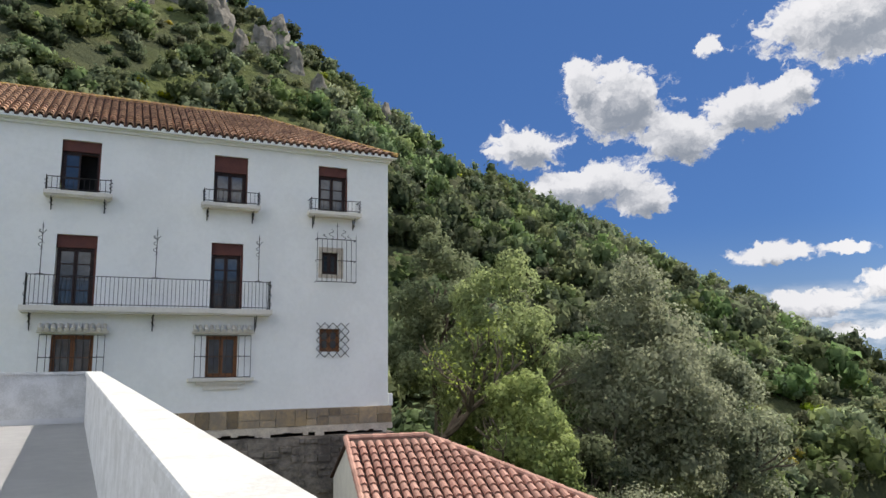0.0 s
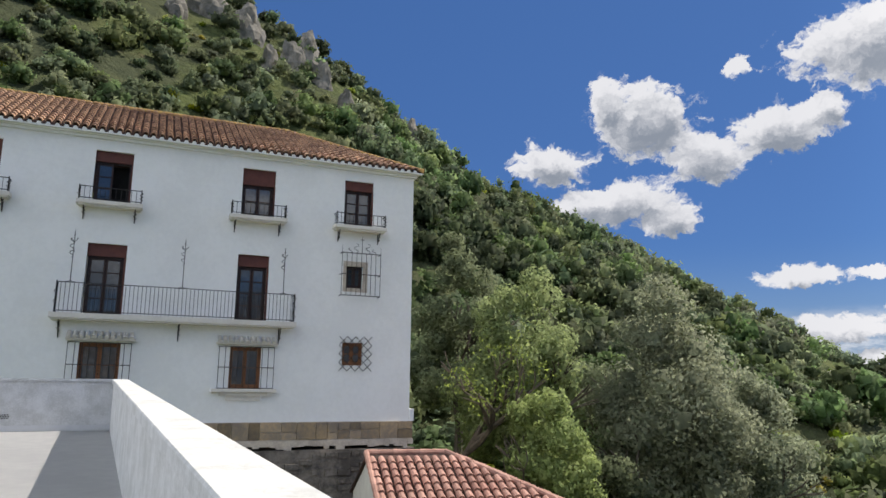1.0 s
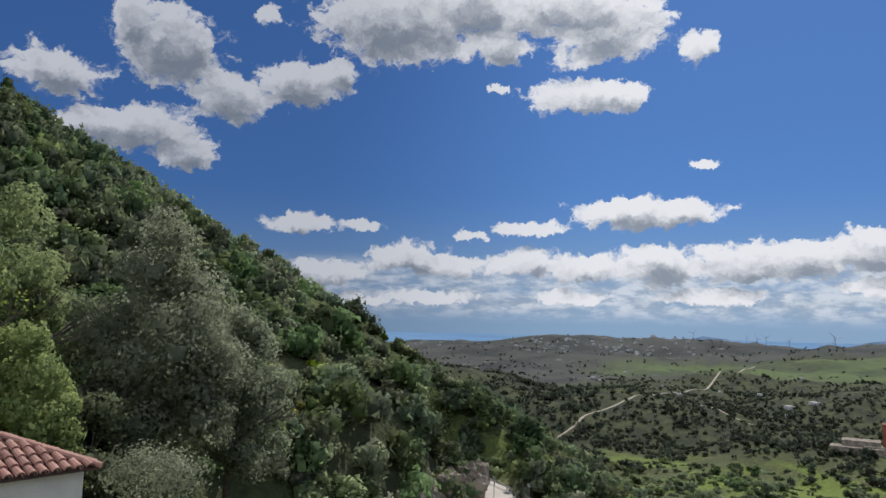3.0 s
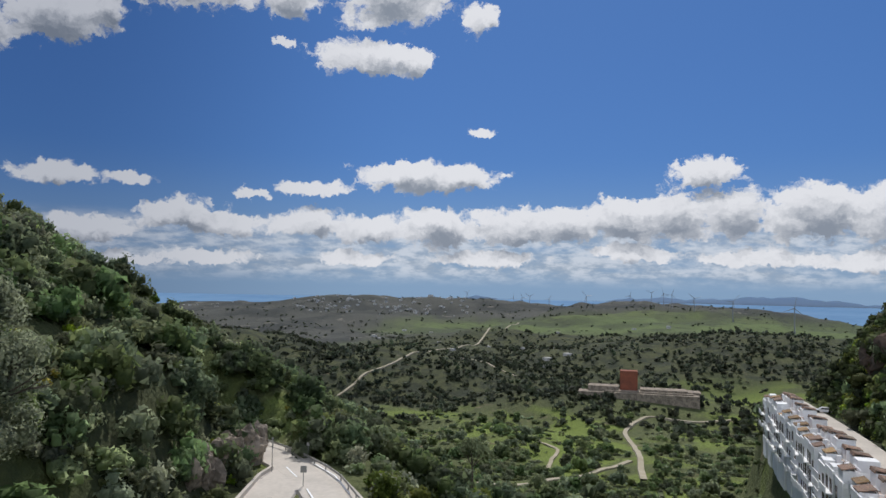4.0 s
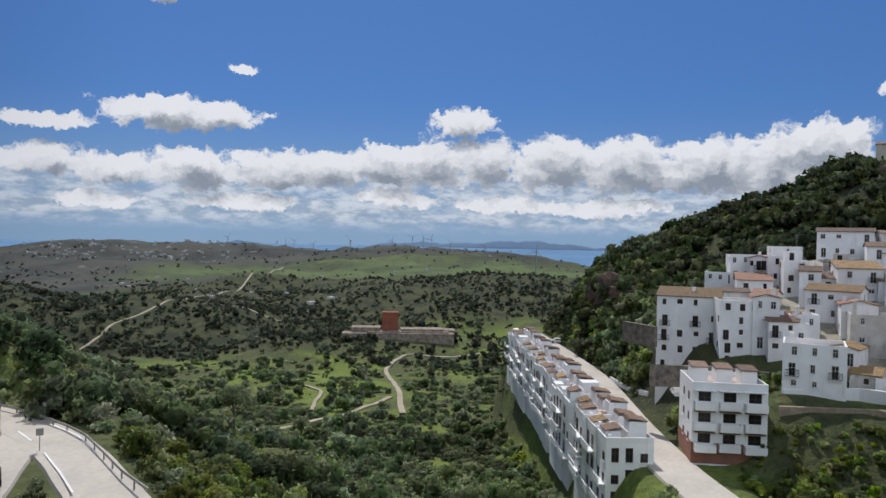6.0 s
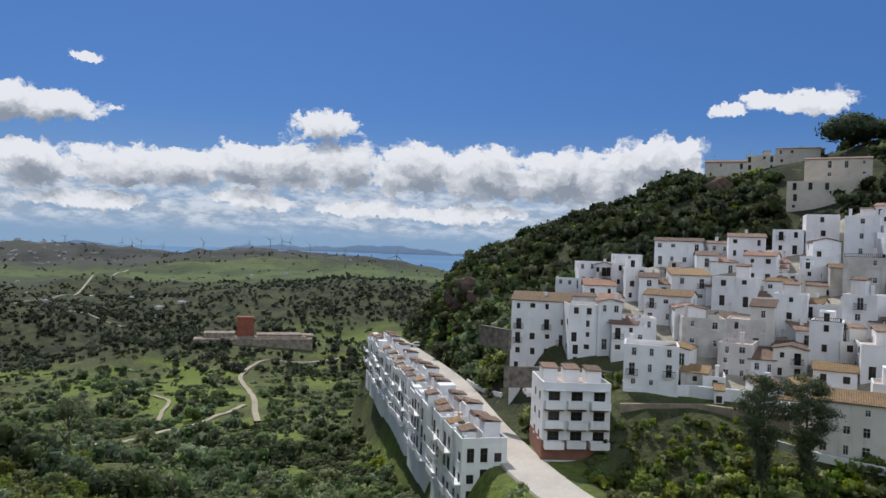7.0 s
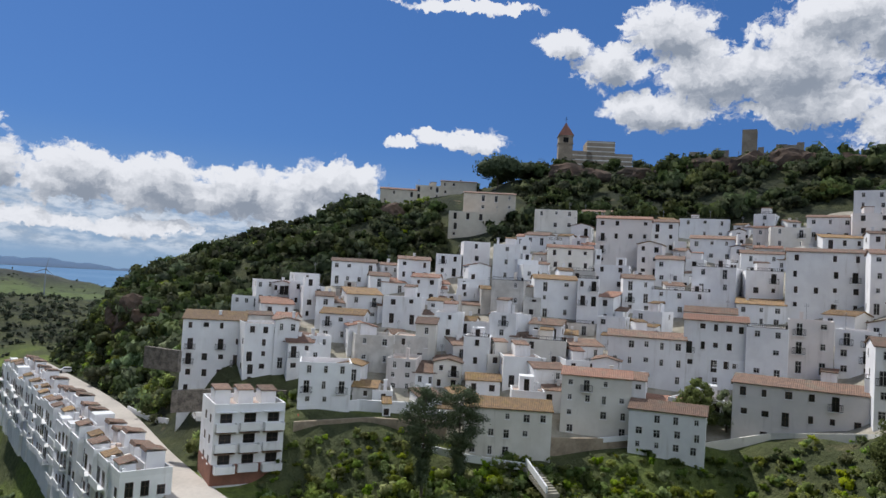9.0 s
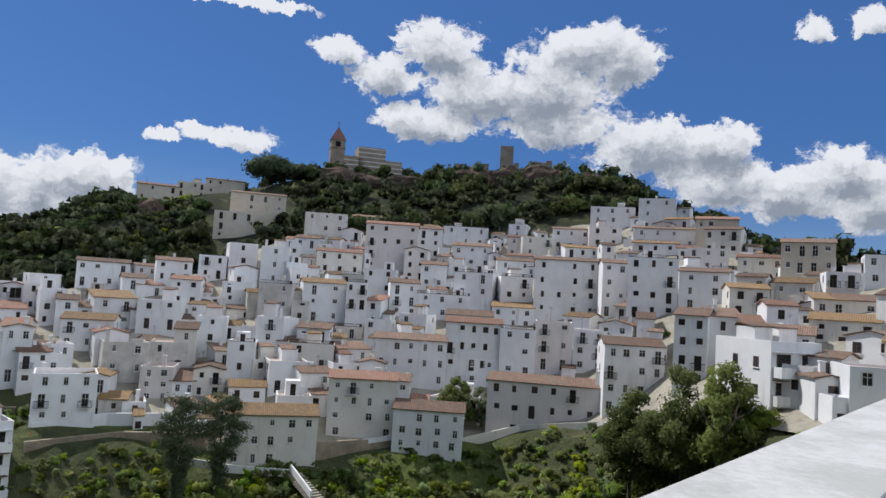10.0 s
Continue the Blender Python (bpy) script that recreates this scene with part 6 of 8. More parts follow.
def build_roof(ob):
    ex, ey, z0, s, zt, hip = 0.3, -0.35, 8.86, 4.6, 11.55, -4.9
    bm = bmesh.new()
    v = [bm.verts.new(p) for p in ((-30, ey, z0), (ex, ey, z0), (hip, s, zt), (-30, s, zt), (ex, 2 * s - ey, z0), (-30, 2 * s - ey, z0))]
    bm.faces.new((v[0], v[1], v[2], v[3])), bm.faces.new((v[1], v[4], v[2])), bm.faces.new((v[3], v[2], v[4], v[5]))
    ret = bmesh.ops.extrude_face_region(bm, geom=bm.faces[:])
    for e in ret["geom"]:
        if isinstance(e, bmesh.types.BMVert):
            e.co.z -= 0.05
    bmesh.ops.recalc_face_normals(bm, faces=bm.faces)
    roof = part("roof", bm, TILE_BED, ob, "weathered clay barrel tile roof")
    up = Vector((0, s - ey, zt - z0))
    length = up.length
    width = ex + 24
    slope_hip = (ex - hip) / length
    barrel_tiles(roof, "front", (-24, ey, z0 + 0.01), (1, 0, 0), up, width, length, TILE, clip=lambda u, w: u < width - w * slope_hip - 0.05)
    upx = Vector((hip - ex, 0, zt - z0))
    run = 2 * s - 2 * ey
    barrel_tiles(roof, "end", (ex, ey, z0 + 0.01), (0, 1, 0), upx, run, upx.length, TILE, clip=lambda u, w: abs(u - run / 2) < run / 2 * (1 - w / upx.length) - 0.05)
    def caps(p, q):
        p, q = Vector(p), Vector(q)
        n = int((q - p).length / 0.4)
        for i in range(n):
            part("ridge_tile", rod(bmesh.new(), p.lerp(q, i / n), p.lerp(q, (i + 1.08) / n), 0.105, 0.085, 8), TILE_RIDGE, roof)
    caps((-30, s, zt + 0.03), (hip, s, zt + 0.03)), caps((ex, ey, z0 + 0.05), (hip, s, zt + 0.05))
    part("eave_mortar", eave_mortar(ex, ey, z0), PLASTER, roof, "scalloped white mortar under the eave tiles")


build_mansion()


def build_plinth():
    """The stone band and old footing under the mansion."""
    ob = thing("plinth", HOUSE, "rough stone plinth and dark old footing under the mansion", "wall", kind="structure")
    part("backing", a_box(-30, 0.12, -0.07, 11, -2.25, -1.585), MORTAR, ob)
    bm = a_box(-30, 0.14, -0.10, 11, -2.45, -2.25)
    g = random.Random(8)
    xx = 0.14
    while xx > -16:      # broken lower edge
        ww = g.uniform(0.15, 0.5)
        box(bm, xx - ww, xx, -0.11 - g.uniform(0, 0.04), 0, -2.45 - g.uniform(0, 0.2), -2.27 - g.uniform(0, 0.03))
        xx -= ww
    part("render_ledge", bm, MORTAR, ob, "crumbling pale mortar ledge")
    rub, xx = bmesh.new(), 0.2
    while xx > -12:      # stones that stand out of the footing
        ww = g.uniform(0.2, 0.6)
        for k in range(7):
            zz = -2.75 - k * 0.3 + g.uniform(-0.08, 0.08)
            if g.random() < 0.7:
                box(rub, xx - ww, xx - 0.03, -0.24 - g.uniform(0, 0.10), -0.2, zz - g.uniform(0.12, 0.26), zz)
        xx -= ww
    tagged(part("rubble", rub, RUBBLE, ob), kind="stuff")
    part("footing", a_box(-30, 0.2, -0.22, 11, -8.0, -2.62), RUBBLE, ob, "dark exposed rubble footing")
    rng = random.Random(5)
    x = 0.12
    while x > -16:
        w = rng.uniform(0.35, 0.8)
        if rng.random() < 0.5:
            cuts = [(-2.23, -1.60)]
        else:
            c = rng.uniform(-2.0, -1.85)
            cuts = [(-2.23, c - 0.012), (c + 0.012, -1.60)]
        for a, b in cuts:
            part("stone", a_box(x - w + 0.012, x - 0.012, -0.10 - rng.uniform(0, 0.03), -0.06, a, b), STONE, ob)
        x -= w


build_plinth()


def build_terrace():
    """The terrace with its parapet; the wall bends a little where one stands."""
    outer = [(-7.44, 15.83, -0.035), (-0.34, 2.07, -0.357), (0.35, 0.6, -0.375), (0.94, -1.23, -0.38), (1.62, -4.2, -0.38), (3.2, -11, -0.38)]
    inner = [(-7.74, 15.7, -0.035), (-0.727, 2.1, -0.357), (0.02, 0.5, -0.375), (0.57, -1.33, -0.38), (1.25, -4.28, -0.38), (2.82, -11.1, -0.38)]
    floor_z = [-1.12, -1.46, -1.5, -1.5, -1.5, -1.5]
    ob = thing("parapet", pose(0, 0, 0), "white painted terrace parapet with a flat worn coping", "parapet", kind="structure")
    cop, wall = bmesh.new(), bmesh.new()
    def sheet(bm, profile):
        rows = [[bm.verts.new(p) for p in profile(k)] for k in range(6)]
        n = len(rows[0])
        for a, b in zip(rows[:-1], rows[1:]):
            for i in range(n):
                bm.faces.new((a[i], a[(i + 1) % n], b[(i + 1) % n], b[i]))
        bm.faces.new(rows[0]), bm.faces.new(rows[-1][::-1])
        bmesh.ops.recalc_face_normals(bm, faces=bm.faces)
    def coping(k):
        o, i = Vector(outer[k]), Vector(inner[k])
        d = (o - i).normalized()
        z = Vector((0, 0, 1))
        return (i - 0.012 * z, i + d * 0.012, o - d * 0.015, o - 0.015 * z, o - 0.09 * z, i - 0.09 * z)
    def body(k):
        o, i = Vector(outer[k]), Vector(inner[k])
        d = (o - i).normalized()
        a, b = i + d * 0.035, o - d * 0.035
        return ((a.x, a.y, i.z - 0.09), (b.x, b.y, i.z - 0.09), (b.x, b.y, -9), (a.x, a.y, floor_z[k] - 0.3))
    sheet(cop, coping), sheet(wall, body)
    part("coping", cop, PARAPET, ob), part("wall", wall, PARAPET, ob)
    left = Vector((-math.cos(radians(26.1)), -math.sin(radians(26.1)), 0))
    back = Vector((-math.sin(radians(26.1)), math.cos(radians(26.1)), 0))
    c = Vector((-7.62, 15.76, 0))
    end = thing("end_wall", Matrix(((-left.x, back.x, 0, c.x), (-left.y, back.y, 0, c.y), (0, 0, 1, 0), (0, 0, 0, 1))),
                "white painted end wall of the terrace with a small air vent", "wall", kind="structure")
    part("wall", a_box(-14, -0.04, 0, 0.25, -6, -0.09), PARAPET, end)
    part("coping", a_box(-14, 0.0, -0.04, 0.29, -0.088, -0.03), PARAPET, end)
    part("skirting", a_box(-14, -0.1, -0.015, -0.002, -1.12, -1.0), DECK, end)
    bm = bmesh.new()
    for i in range(6):
        for j in range(3):
            box(bm, -2.28 + i * 0.045 + (j % 2) * 0.02, -2.255 + i * 0.045 + (j % 2) * 0.02, -0.012, -0.003, -0.86 + j * 0.035, -0.84 + j * 0.035)
    part("air_vent", bm, IRON, end, "small perforated air vent")
    bm = bmesh.new()
    rows = []
    for k in range(6):
        i = Vector(inner[k])
        far = i + left * 14 if k < 2 else i + Vector((-14, -2, 0))
        rows.append((bm.verts.new((i.x + 0.1, i.y, floor_z[k])), bm.verts.new((far.x, far.y, floor_z[k]))))
    for a, b in zip(rows[:-1], rows[1:]):
        bm.faces.new((a[0], a[1], b[1], b[0]))
    bmesh.ops.solidify(bm, geom=bm.faces[:], thickness=0.3)
    bmesh.ops.recalc_face_normals(bm, faces=bm.faces)
    tagged(part("terrace_floor", bm, DECK), "smooth grey painted terrace floor", "floor", kind="structure")


build_terrace()


def build_shed():
    """The low outbuilding with a hipped tile roof beside the mansion."""
    ridge_l, apex = Vector(on(7.6, 24.0, 24.0 * math.tan(radians(-5.5)))), Vector(on(1.5, 24.5, 24.5 * math.tan(radians(-5.2))))
    apex.z = ridge_l.z
    ax = (apex - ridge_l).normalized()
    m = Matrix.Translation(apex) @ Matrix.Rotation(math.atan2(ax.y, ax.x), 4, "Z")
    ob = thing("outbuilding", m, "cream outbuilding with a hipped roof of pale clay tiles", "shed")
    L = (apex - ridge_l).length
    drop, run = 1.75, 4.2
    bm = bmesh.new()
    v = [bm.verts.new(p) for p in ((-L, 0, 0), (0, 0, 0), (-L, -run, -drop), (run, -run, -drop), (run, run, -drop), (-L, run, -drop))]
    bm.faces.new((v[0], v[2], v[3], v[1])), bm.faces.new((v[1], v[3], v[4])), bm.faces.new((v[0], v[1], v[4], v[5]))
    ret = bmesh.ops.extrude_face_region(bm, geom=bm.faces[:])
    for e in ret["geom"]:
        if isinstance(e, bmesh.types.BMVert):
            e.co.z -= 0.06
    bmesh.ops.recalc_face_normals(bm, faces=bm.faces)
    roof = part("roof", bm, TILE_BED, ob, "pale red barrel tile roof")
    up = Vector((0, run, drop))
    wid = L + run
    barrel_tiles(roof, "shed_front", (-L, -run, -drop + 0.01), (1, 0, 0), up, wid, up.length, TILE_PALE, clip=lambda u, w: u < wid - run * w / up.length - 0.03)
    upx = Vector((-run, 0, drop))
    barrel_tiles(roof, "shed_end", (run, -run, -drop + 0.01), (0, 1, 0), upx, 2 * run, upx.length, TILE_PALE, clip=lambda u, w: abs(u - run) < run * (1 - w / upx.length) - 0.03)
    for p, q in (((-L, 0, 0.04), (0, 0, 0.04)), ((0, 0, 0.05), (run, -run, -drop + 0.05)), ((-L, 0, 0.04), (-L, -run, -drop + 0.04))):
        p, q = Vector(p), Vector(q)
        n = int((q - p).length / 0.4)
        for i in range(n):
            part("ridge_tile", rod(bmesh.new(), p.lerp(q, i / n), p.lerp(q, (i + 1.08) / n), 0.10, 0.085, 8), TILE_PALE, roof)
    bm = bmesh.new()
    prof = [(-run + 0.3, -8), (run - 0.3, -8), (run - 0.3, -drop + 0.03), (0, -0.1), (-run + 0.3, -drop + 0.03)]
    a, b = [bm.verts.new((-L + 0.1, y, z)) for y, z in prof], [bm.verts.new((-L + 0.35, y, z)) for y, z in prof]
    bm.faces.new(a[::-1]), bm.faces.new(b)
    for i in range(5):
        bm.faces.new((a[i], a[(i + 1) % 5], b[(i + 1) % 5], b[i]))
    box(bm, -L + 0.35, run - 0.3, -run + 0.3, -run + 0.55, -8, -drop + 0.05), box(bm, run - 0.55, run - 0.3, -run + 0.55, run - 0.3, -8, -drop + 0.05)
    bmesh.ops.recalc_face_normals(bm, faces=bm.faces)
    part("wall", bm, SILL, ob)


build_shed()

# ---- landmarks on the castle hill ----
def place(az, d, el):
    return on(az, d, d * math.tan(radians(el)))


def build_church():
    d = 272.0
    x, y, z = place(-120.3, d, 9.6)
    ob = thing("church", pose(x, y, z, 0, 0, -120.3 + 8), "ochre stone church with a square bell tower on the hilltop", "church")
    k = d * math.tan(radians(1.0))      # metres a degree
    tx = 2.35 * k
    def rel(az):
        return (-120.3 - az) * k
    t0, t1 = rel(-117.65), rel(-118.75)
    w = t1 - t0
    bm = a_box(t0, t1, 0, w, -6, 2.95 * k - 2.4)
    box(bm, t0 - 0.25, t1 + 0.25, -0.25, w + 0.25, 2.95 * k - 5.6, 2.95 * k - 5.2), box(bm, t0 - 0.25, t1 + 0.25, -0.25, w + 0.25, 2.95 * k - 2.6, 2.95 * k - 2.3)
    tower = part("bell_tower", bm, OLDSTONE, ob, "square ochre brick bell tower")
    # the opening's shade is a near-black box on the solid tower face
    part("bell_opening_shade", a_box(t0 + w * 0.32, t0 + w * 0.68, -0.06, -0.01, 2.95 * k - 5.0, 2.95 * k - 3.1), SHADE_BLACK, tower)
    bm = bmesh.new()
    c = [bm.verts.new((t0 + a * w, b * w, 2.95 * k - 2.3)) for a, b in ((-0.06, -0.06), (1.06, -0.06), (1.06, 1.06), (-0.06, 1.06))]
    top = bm.verts.new((t0 + w / 2, w / 2, 3.5 * k + 0.6))
    for i in range(4):
        bm.faces.new((c[i], c[(i + 1) % 4], top))
    bm.faces.new(c[::-1])
    cap = part("tower_roof", bm, TERRACOTTA, tower)
    part("iron_cross", rod(rod(bmesh.new(), (t0 + w / 2, w / 2, 3.5 * k), (t0 + w / 2, w / 2, 3.5 * k + 2.6), 0.08, n=4), (t0 + w / 2 - 0.5, w / 2, 3.5 * k + 1.9), (t0 + w / 2 + 0.5, w / 2, 3.5 * k + 1.9), 0.06, n=4), IRON, tower)
    # nave in stepped blocks with pale bands
    for a0, a1, top_el, deep in ((-118.75, -120.4, 10.9, 9), (-119.9, -122.1, 11.75, 12), (-122.1, -123.5, 10.8, 8)):
        x0, x1, h = rel(a0), rel(a1), (top_el - 9.6) * k
        nave = part("nave", a_box(x0, x1, 1.0, deep, -6, h), OLDSTONE, ob)
        z = 1.0
        while z < h - 0.4:
            part("pale_band", a_box(x0 - 0.04, x1 + 0.04, 0.95, 0.998, z, z + 0.35), VILLAGE_CREAM, nave)
            z += 1.7


build_church()


def ruined_wall(bm, x0, x1, y0, y1, z0, z1, rng, step=2.2):
    x = x0
    while x < x1:
        w = rng.uniform(0.6, 1.3) * step
        box(bm, x, min(x + w, x1), y0, y1, z0, z1 - rng.uniform(0, 0.55) * (z1 - z0) * 0.8)
        x += w


def build_castle():
    d = 262.0
    k = d * math.tan(radians(1.0))
    x, y, z = place(-131.8, d, 10.1)
    rng = random.Random(4)
    ob = thing("castle_ruin", pose(x, y, z, 0, 0, -131.8), "ruined stone castle with a square tower and broken walls", "ruin")
    bm = bmesh.new()
    ruined_wall(bm, -0.5 * k, 0.55 * k, 0, 4.5, -5, 2.6 * k, rng, 6)
    box(bm, -0.45 * k, 0.5 * k, 0.2, 4.3, -5, 2.1 * k)
    part("tower", bm, OLDSTONE, ob)
    bm = bmesh.new()
    ruined_wall(bm, 0.6 * k, 4.0 * k, 1, 2.4, -4, 1.55 * k, rng, 3)
    ruined_wall(bm, -5.0 * k, -0.7 * k, 2, 3.2, -4, 1.05 * k, rng, 3)
    part("curtain_wall", bm, OLDSTONE, ob)
    bm = bmesh.new()
    ruined_wall(bm, 1.0 * k, 2.6 * k, -6, -4.8, -8, -0.2 * k, rng, 3)
    part("outer_wall", bm, OLDSTONE, ob)


build_castle()


def build_hermitage():
    rng = random.Random(9)
    for a0, a1, top, bottom, d, roof in ((-103.6, -106.5, 7.1, 6.2, 256, "gable"), (-106.4, -108.4, 7.6, 6.3, 260, "flat"), (-108.4, -111.3, 8.0, 6.5, 264, "lean"), (-110.3, -114.5, 7.2, 4.9, 215, "lean"), (-109.2, -113.4, 5.7, 4.2, 208, "flat"), (-146.6, -149.6, 7.2, 4.6, 168, "gable"), (-152.5, -156.0, 5.6, 3.2, 140, "gable")):
        w = 2 * d * math.tan(radians(abs(a1 - a0) / 2))
        z0, z1 = d * math.tan(radians(bottom)), d * math.tan(radians(top))
        village_house((a0 + a1) / 2, d, w, 8.0, z1 - z0, rng, z0=z0, roof=roof, floors=1, columns=4, wash=HERMIT_WASH, gone=0.4)


build_hermitage()


# ---- rocks ----
def build_rock(name, az, d, z, size, mat, label, seed, stretch=(1, 1, 1), turn=0.0):
    """A jagged outcrop: a ball broken up by noise."""
    bm = bmesh.new()
    bmesh.ops.create_icosphere(bm, subdivisions=3, radius=1.0)
    rng = random.Random(seed)
    off = Vector((rng.uniform(-50, 50), rng.uniform(-50, 50), rng.uniform(-50, 50)))
    for v in bm.verts:
        n = 0.55 * noise.noise(v.co * 1.1 + off) + 0.32 * noise.noise(v.co * 2.7 + off) + 0.2 * abs(noise.noise(v.co * 6.0 + off))
        v.co = Vector((v.co.x * stretch[0], v.co.y * stretch[1], v.co.z * stretch[2])) * size * (1 + n)
    x, y, _ = on(az, d)
    ob = part(name, bm, mat)
    ob.matrix_world = pose(x, y, z, 0, 0, turn)
    return tagged(ob, label, "rock", "rock outcrops")


for i, (az, d, size, st) in enumerate([(18.5, 136, 3.2, (1.0, 0.6, 1.6)), (14.6, 134, 2.6, (0.8, 0.6, 2.0)), (12.2, 132, 2.2, (0.9, 0.6, 1.9)), (21.5, 140, 3.0, (1.2, 0.6, 1.2)), (10.0, 128, 1.8, (0.9, 0.6, 1.8)),
                                       (7.0, 122, 1.6, (1.2, 0.6, 1.2)), (4.6, 132, 2.4, (0.7, 0.6, 2.2)), (16.5, 128, 1.9, (0.8, 0.6, 2.0)), (24.0, 135, 2.0, (1, 0.6, 1.5)), (13.4, 140, 2.4, (0.8, 0.6, 1.8)), (3.7, 136, 1.8, (0.6, 0.7, 2.0))]):
    build_rock("rock_outcrop", az, d, land_at(az, d) + size * 0.15, size, ROCK, "jagged grey limestone outcrop on the mountain", i, st, az)
for i, (az, d, size, st) in enumerate([(-118.3, 254, 3.6, (1.8, 0.6, 1.2)), (-120.6, 252, 3.4, (1.6, 0.6, 1.1)), (-124.0, 252, 3.0, (2.0, 0.6, 0.9)), (-129.0, 246, 3.2, (2.2, 0.6, 0.9)), (-132.0, 238, 3.4, (1.6, 0.6, 1.1)), (-134.4, 236, 3.6, (1.7, 0.6, 1.2)), (-136.6, 232, 3.0, (1.4, 0.6, 1.0)),
                                       (-85.9, 200, 3.2, (1.2, 0.8, 1.4)), (-84.8, 205, 3.0, (1.0, 0.8, 1.3)), (-87.2, 190, 2.6, (1.4, 0.8, 1.0)), (-104.5, 236, 2.6, (1.6, 0.6, 0.9)), (-138.5, 230, 2.6, (1.5, 0.6, 1.0))]):
    build_rock("rock_outcrop", az, d, land_at(az, d) + size * 0.5, size, RUDDY, "ruddy weathered rock face under the hilltop", 40 + i, st, az)
for i, (az, d, size, st) in enumerate([(-30.8, 240, 3.0, (0.8, 1.6, 0.8)), (-31.6, 225, 2.4, (0.8, 1.4, 0.7))]):
    build_rock("rock_outcrop", az, d, land_at(az, d) + size * 0.4, size, CUTTING, "bare brown rock cutting beside the road", 70 + i, st, az)


cut_rng = random.Random(5)
for i in range(26):      # broken rock face of the road cutting
    s = i / 25
    az, d = -34.6 - 5.2 * s + cut_rng.uniform(-0.3, 0.3), 84.5 + 20 * s + cut_rng.uniform(-0.6, 0.6)
    size = cut_rng.uniform(0.9, 1.5)
    build_rock("rock_outcrop", az, d, -24.2 + cut_rng.uniform(0.4, 3.6), size, CUTTING, "broken brown rock face of the road cutting", 90 + i, (cut_rng.uniform(0.9, 1.6), 0.7, cut_rng.uniform(0.8, 1.7)), az + cut_rng.uniform(-40, 40))


# ---- valley things ----
def build_turbine(az, d, base_el, hub_el, turn):
    x, y, z = place(az, d, base_el)
    h = d * (math.tan(radians(hub_el)) - math.tan(radians(base_el)))
    ob = thing("wind_turbine", pose(x, y, z, 0, 0, az), "white three-bladed wind turbine on a far ridge", "wind turbine", "wind turbines on the ridge")
    part("mast", rod(bmesh.new(), (0, 0, -8), (0, 0, h), h * 0.030, h * 0.018, 8), STEEL, ob)
    part("nacelle", a_box(-h * 0.03, h * 0.03, -h * 0.05, h * 0.09, h - h * 0.02, h + h * 0.03), STEEL, ob)
    for b in range(3):
        a = radians(turn + 120 * b)
        bm = bmesh.new()
        rod(bm, (0, -h * 0.05, h), (math.sin(a) * h * 0.55, -h * 0.05, h + math.cos(a) * h * 0.55), h * 0.022, h * 0.006, 5)
        part("blade", bm, STEEL, ob)


for az, d, b, h, t in [(-80.0, 1500, -2.3, -0.75, 10), (-75.9, 1650, -1.6, -0.4, 40), (-73.2, 1750, -1.2, -0.2, 75), (-71.6, 1850, -0.9, 0.05, 20), (-71.0, 1900, -0.8, 0.1, 100), (-70.1, 1900, -0.7, 0.15, 55),
                       (-68.5, 2100, -0.9, -0.1, 15), (-65.2, 2100, -1.2, -0.2, 80), (-62.3, 2200, -1.2, -0.5, 30), (-60.8, 2200, -1.1, -0.3, 60), (-60.2, 2200, -1.1, -0.4, 95), (-59.5, 2200, -1.0, -0.4, 5), (-55.8, 2200, -0.8, -0.1, 45)]:
    build_turbine(az, d, b, h, t)


def build_ruin():
    """The red brick tower and walled terraces in the valley."""
    x, y, z = place(-67.9, 470, -7.2)
    ob = thing("brick_ruin", pose(x, y, z, 0, 0, -67.9), "red brick tower block among low walled terraces", "ruin")
    k = 470 * math.tan(radians(1.0))
    part("tower", a_box(-0.1 * k, 1.2 * k, 0, 8, -3, 1.35 * k), REDBRICK, ob)
    for x0, x1, y0, z0, z1 in ((-3.2, 5.6, -10, -9, -1.6), (-2.5, -0.2, -4, -6, 1.5), (1.4, 4.8, -4, -6, 0.6), (-1.2, 5.2, -7, -8, -0.8), (3.6, 5.8, -2, -5, -0.2)):
        part("terrace_wall", a_box(x0 * k, x1 * k, y0, y0 + 12, z0, z1), CUTTING, ob)


build_ruin()


def build_far_town():
    """Scattered pale houses of far settlements, a few pixels each."""
    rng = random.Random(12)
    def hamlet(az0, az1, r0, r1, n):
        bm = bmesh.new()
        for _ in range(n):
            az, d = rng.uniform(az0, az1), rng.uniform(r0, r1)
            x, y, _ = on(az, d)
            z, s = land_at(az, d), rng.uniform(2, 4)
            box(bm, x - s, x + s, y - s, y + s, z - 3, z + rng.uniform(2, 4))
        ob = part("far_houses", bm, VILLAGE_WORN)
        tagged(ob, "pale houses scattered over the far hillside", "houses", kind="stuff")
    hamlet(-56, -42, 1750, 2080, 110)
    hamlet(-50, -30, 2300, 3000, 60)
    hamlet(-75, -48, 700, 1500, 26)


build_far_town()


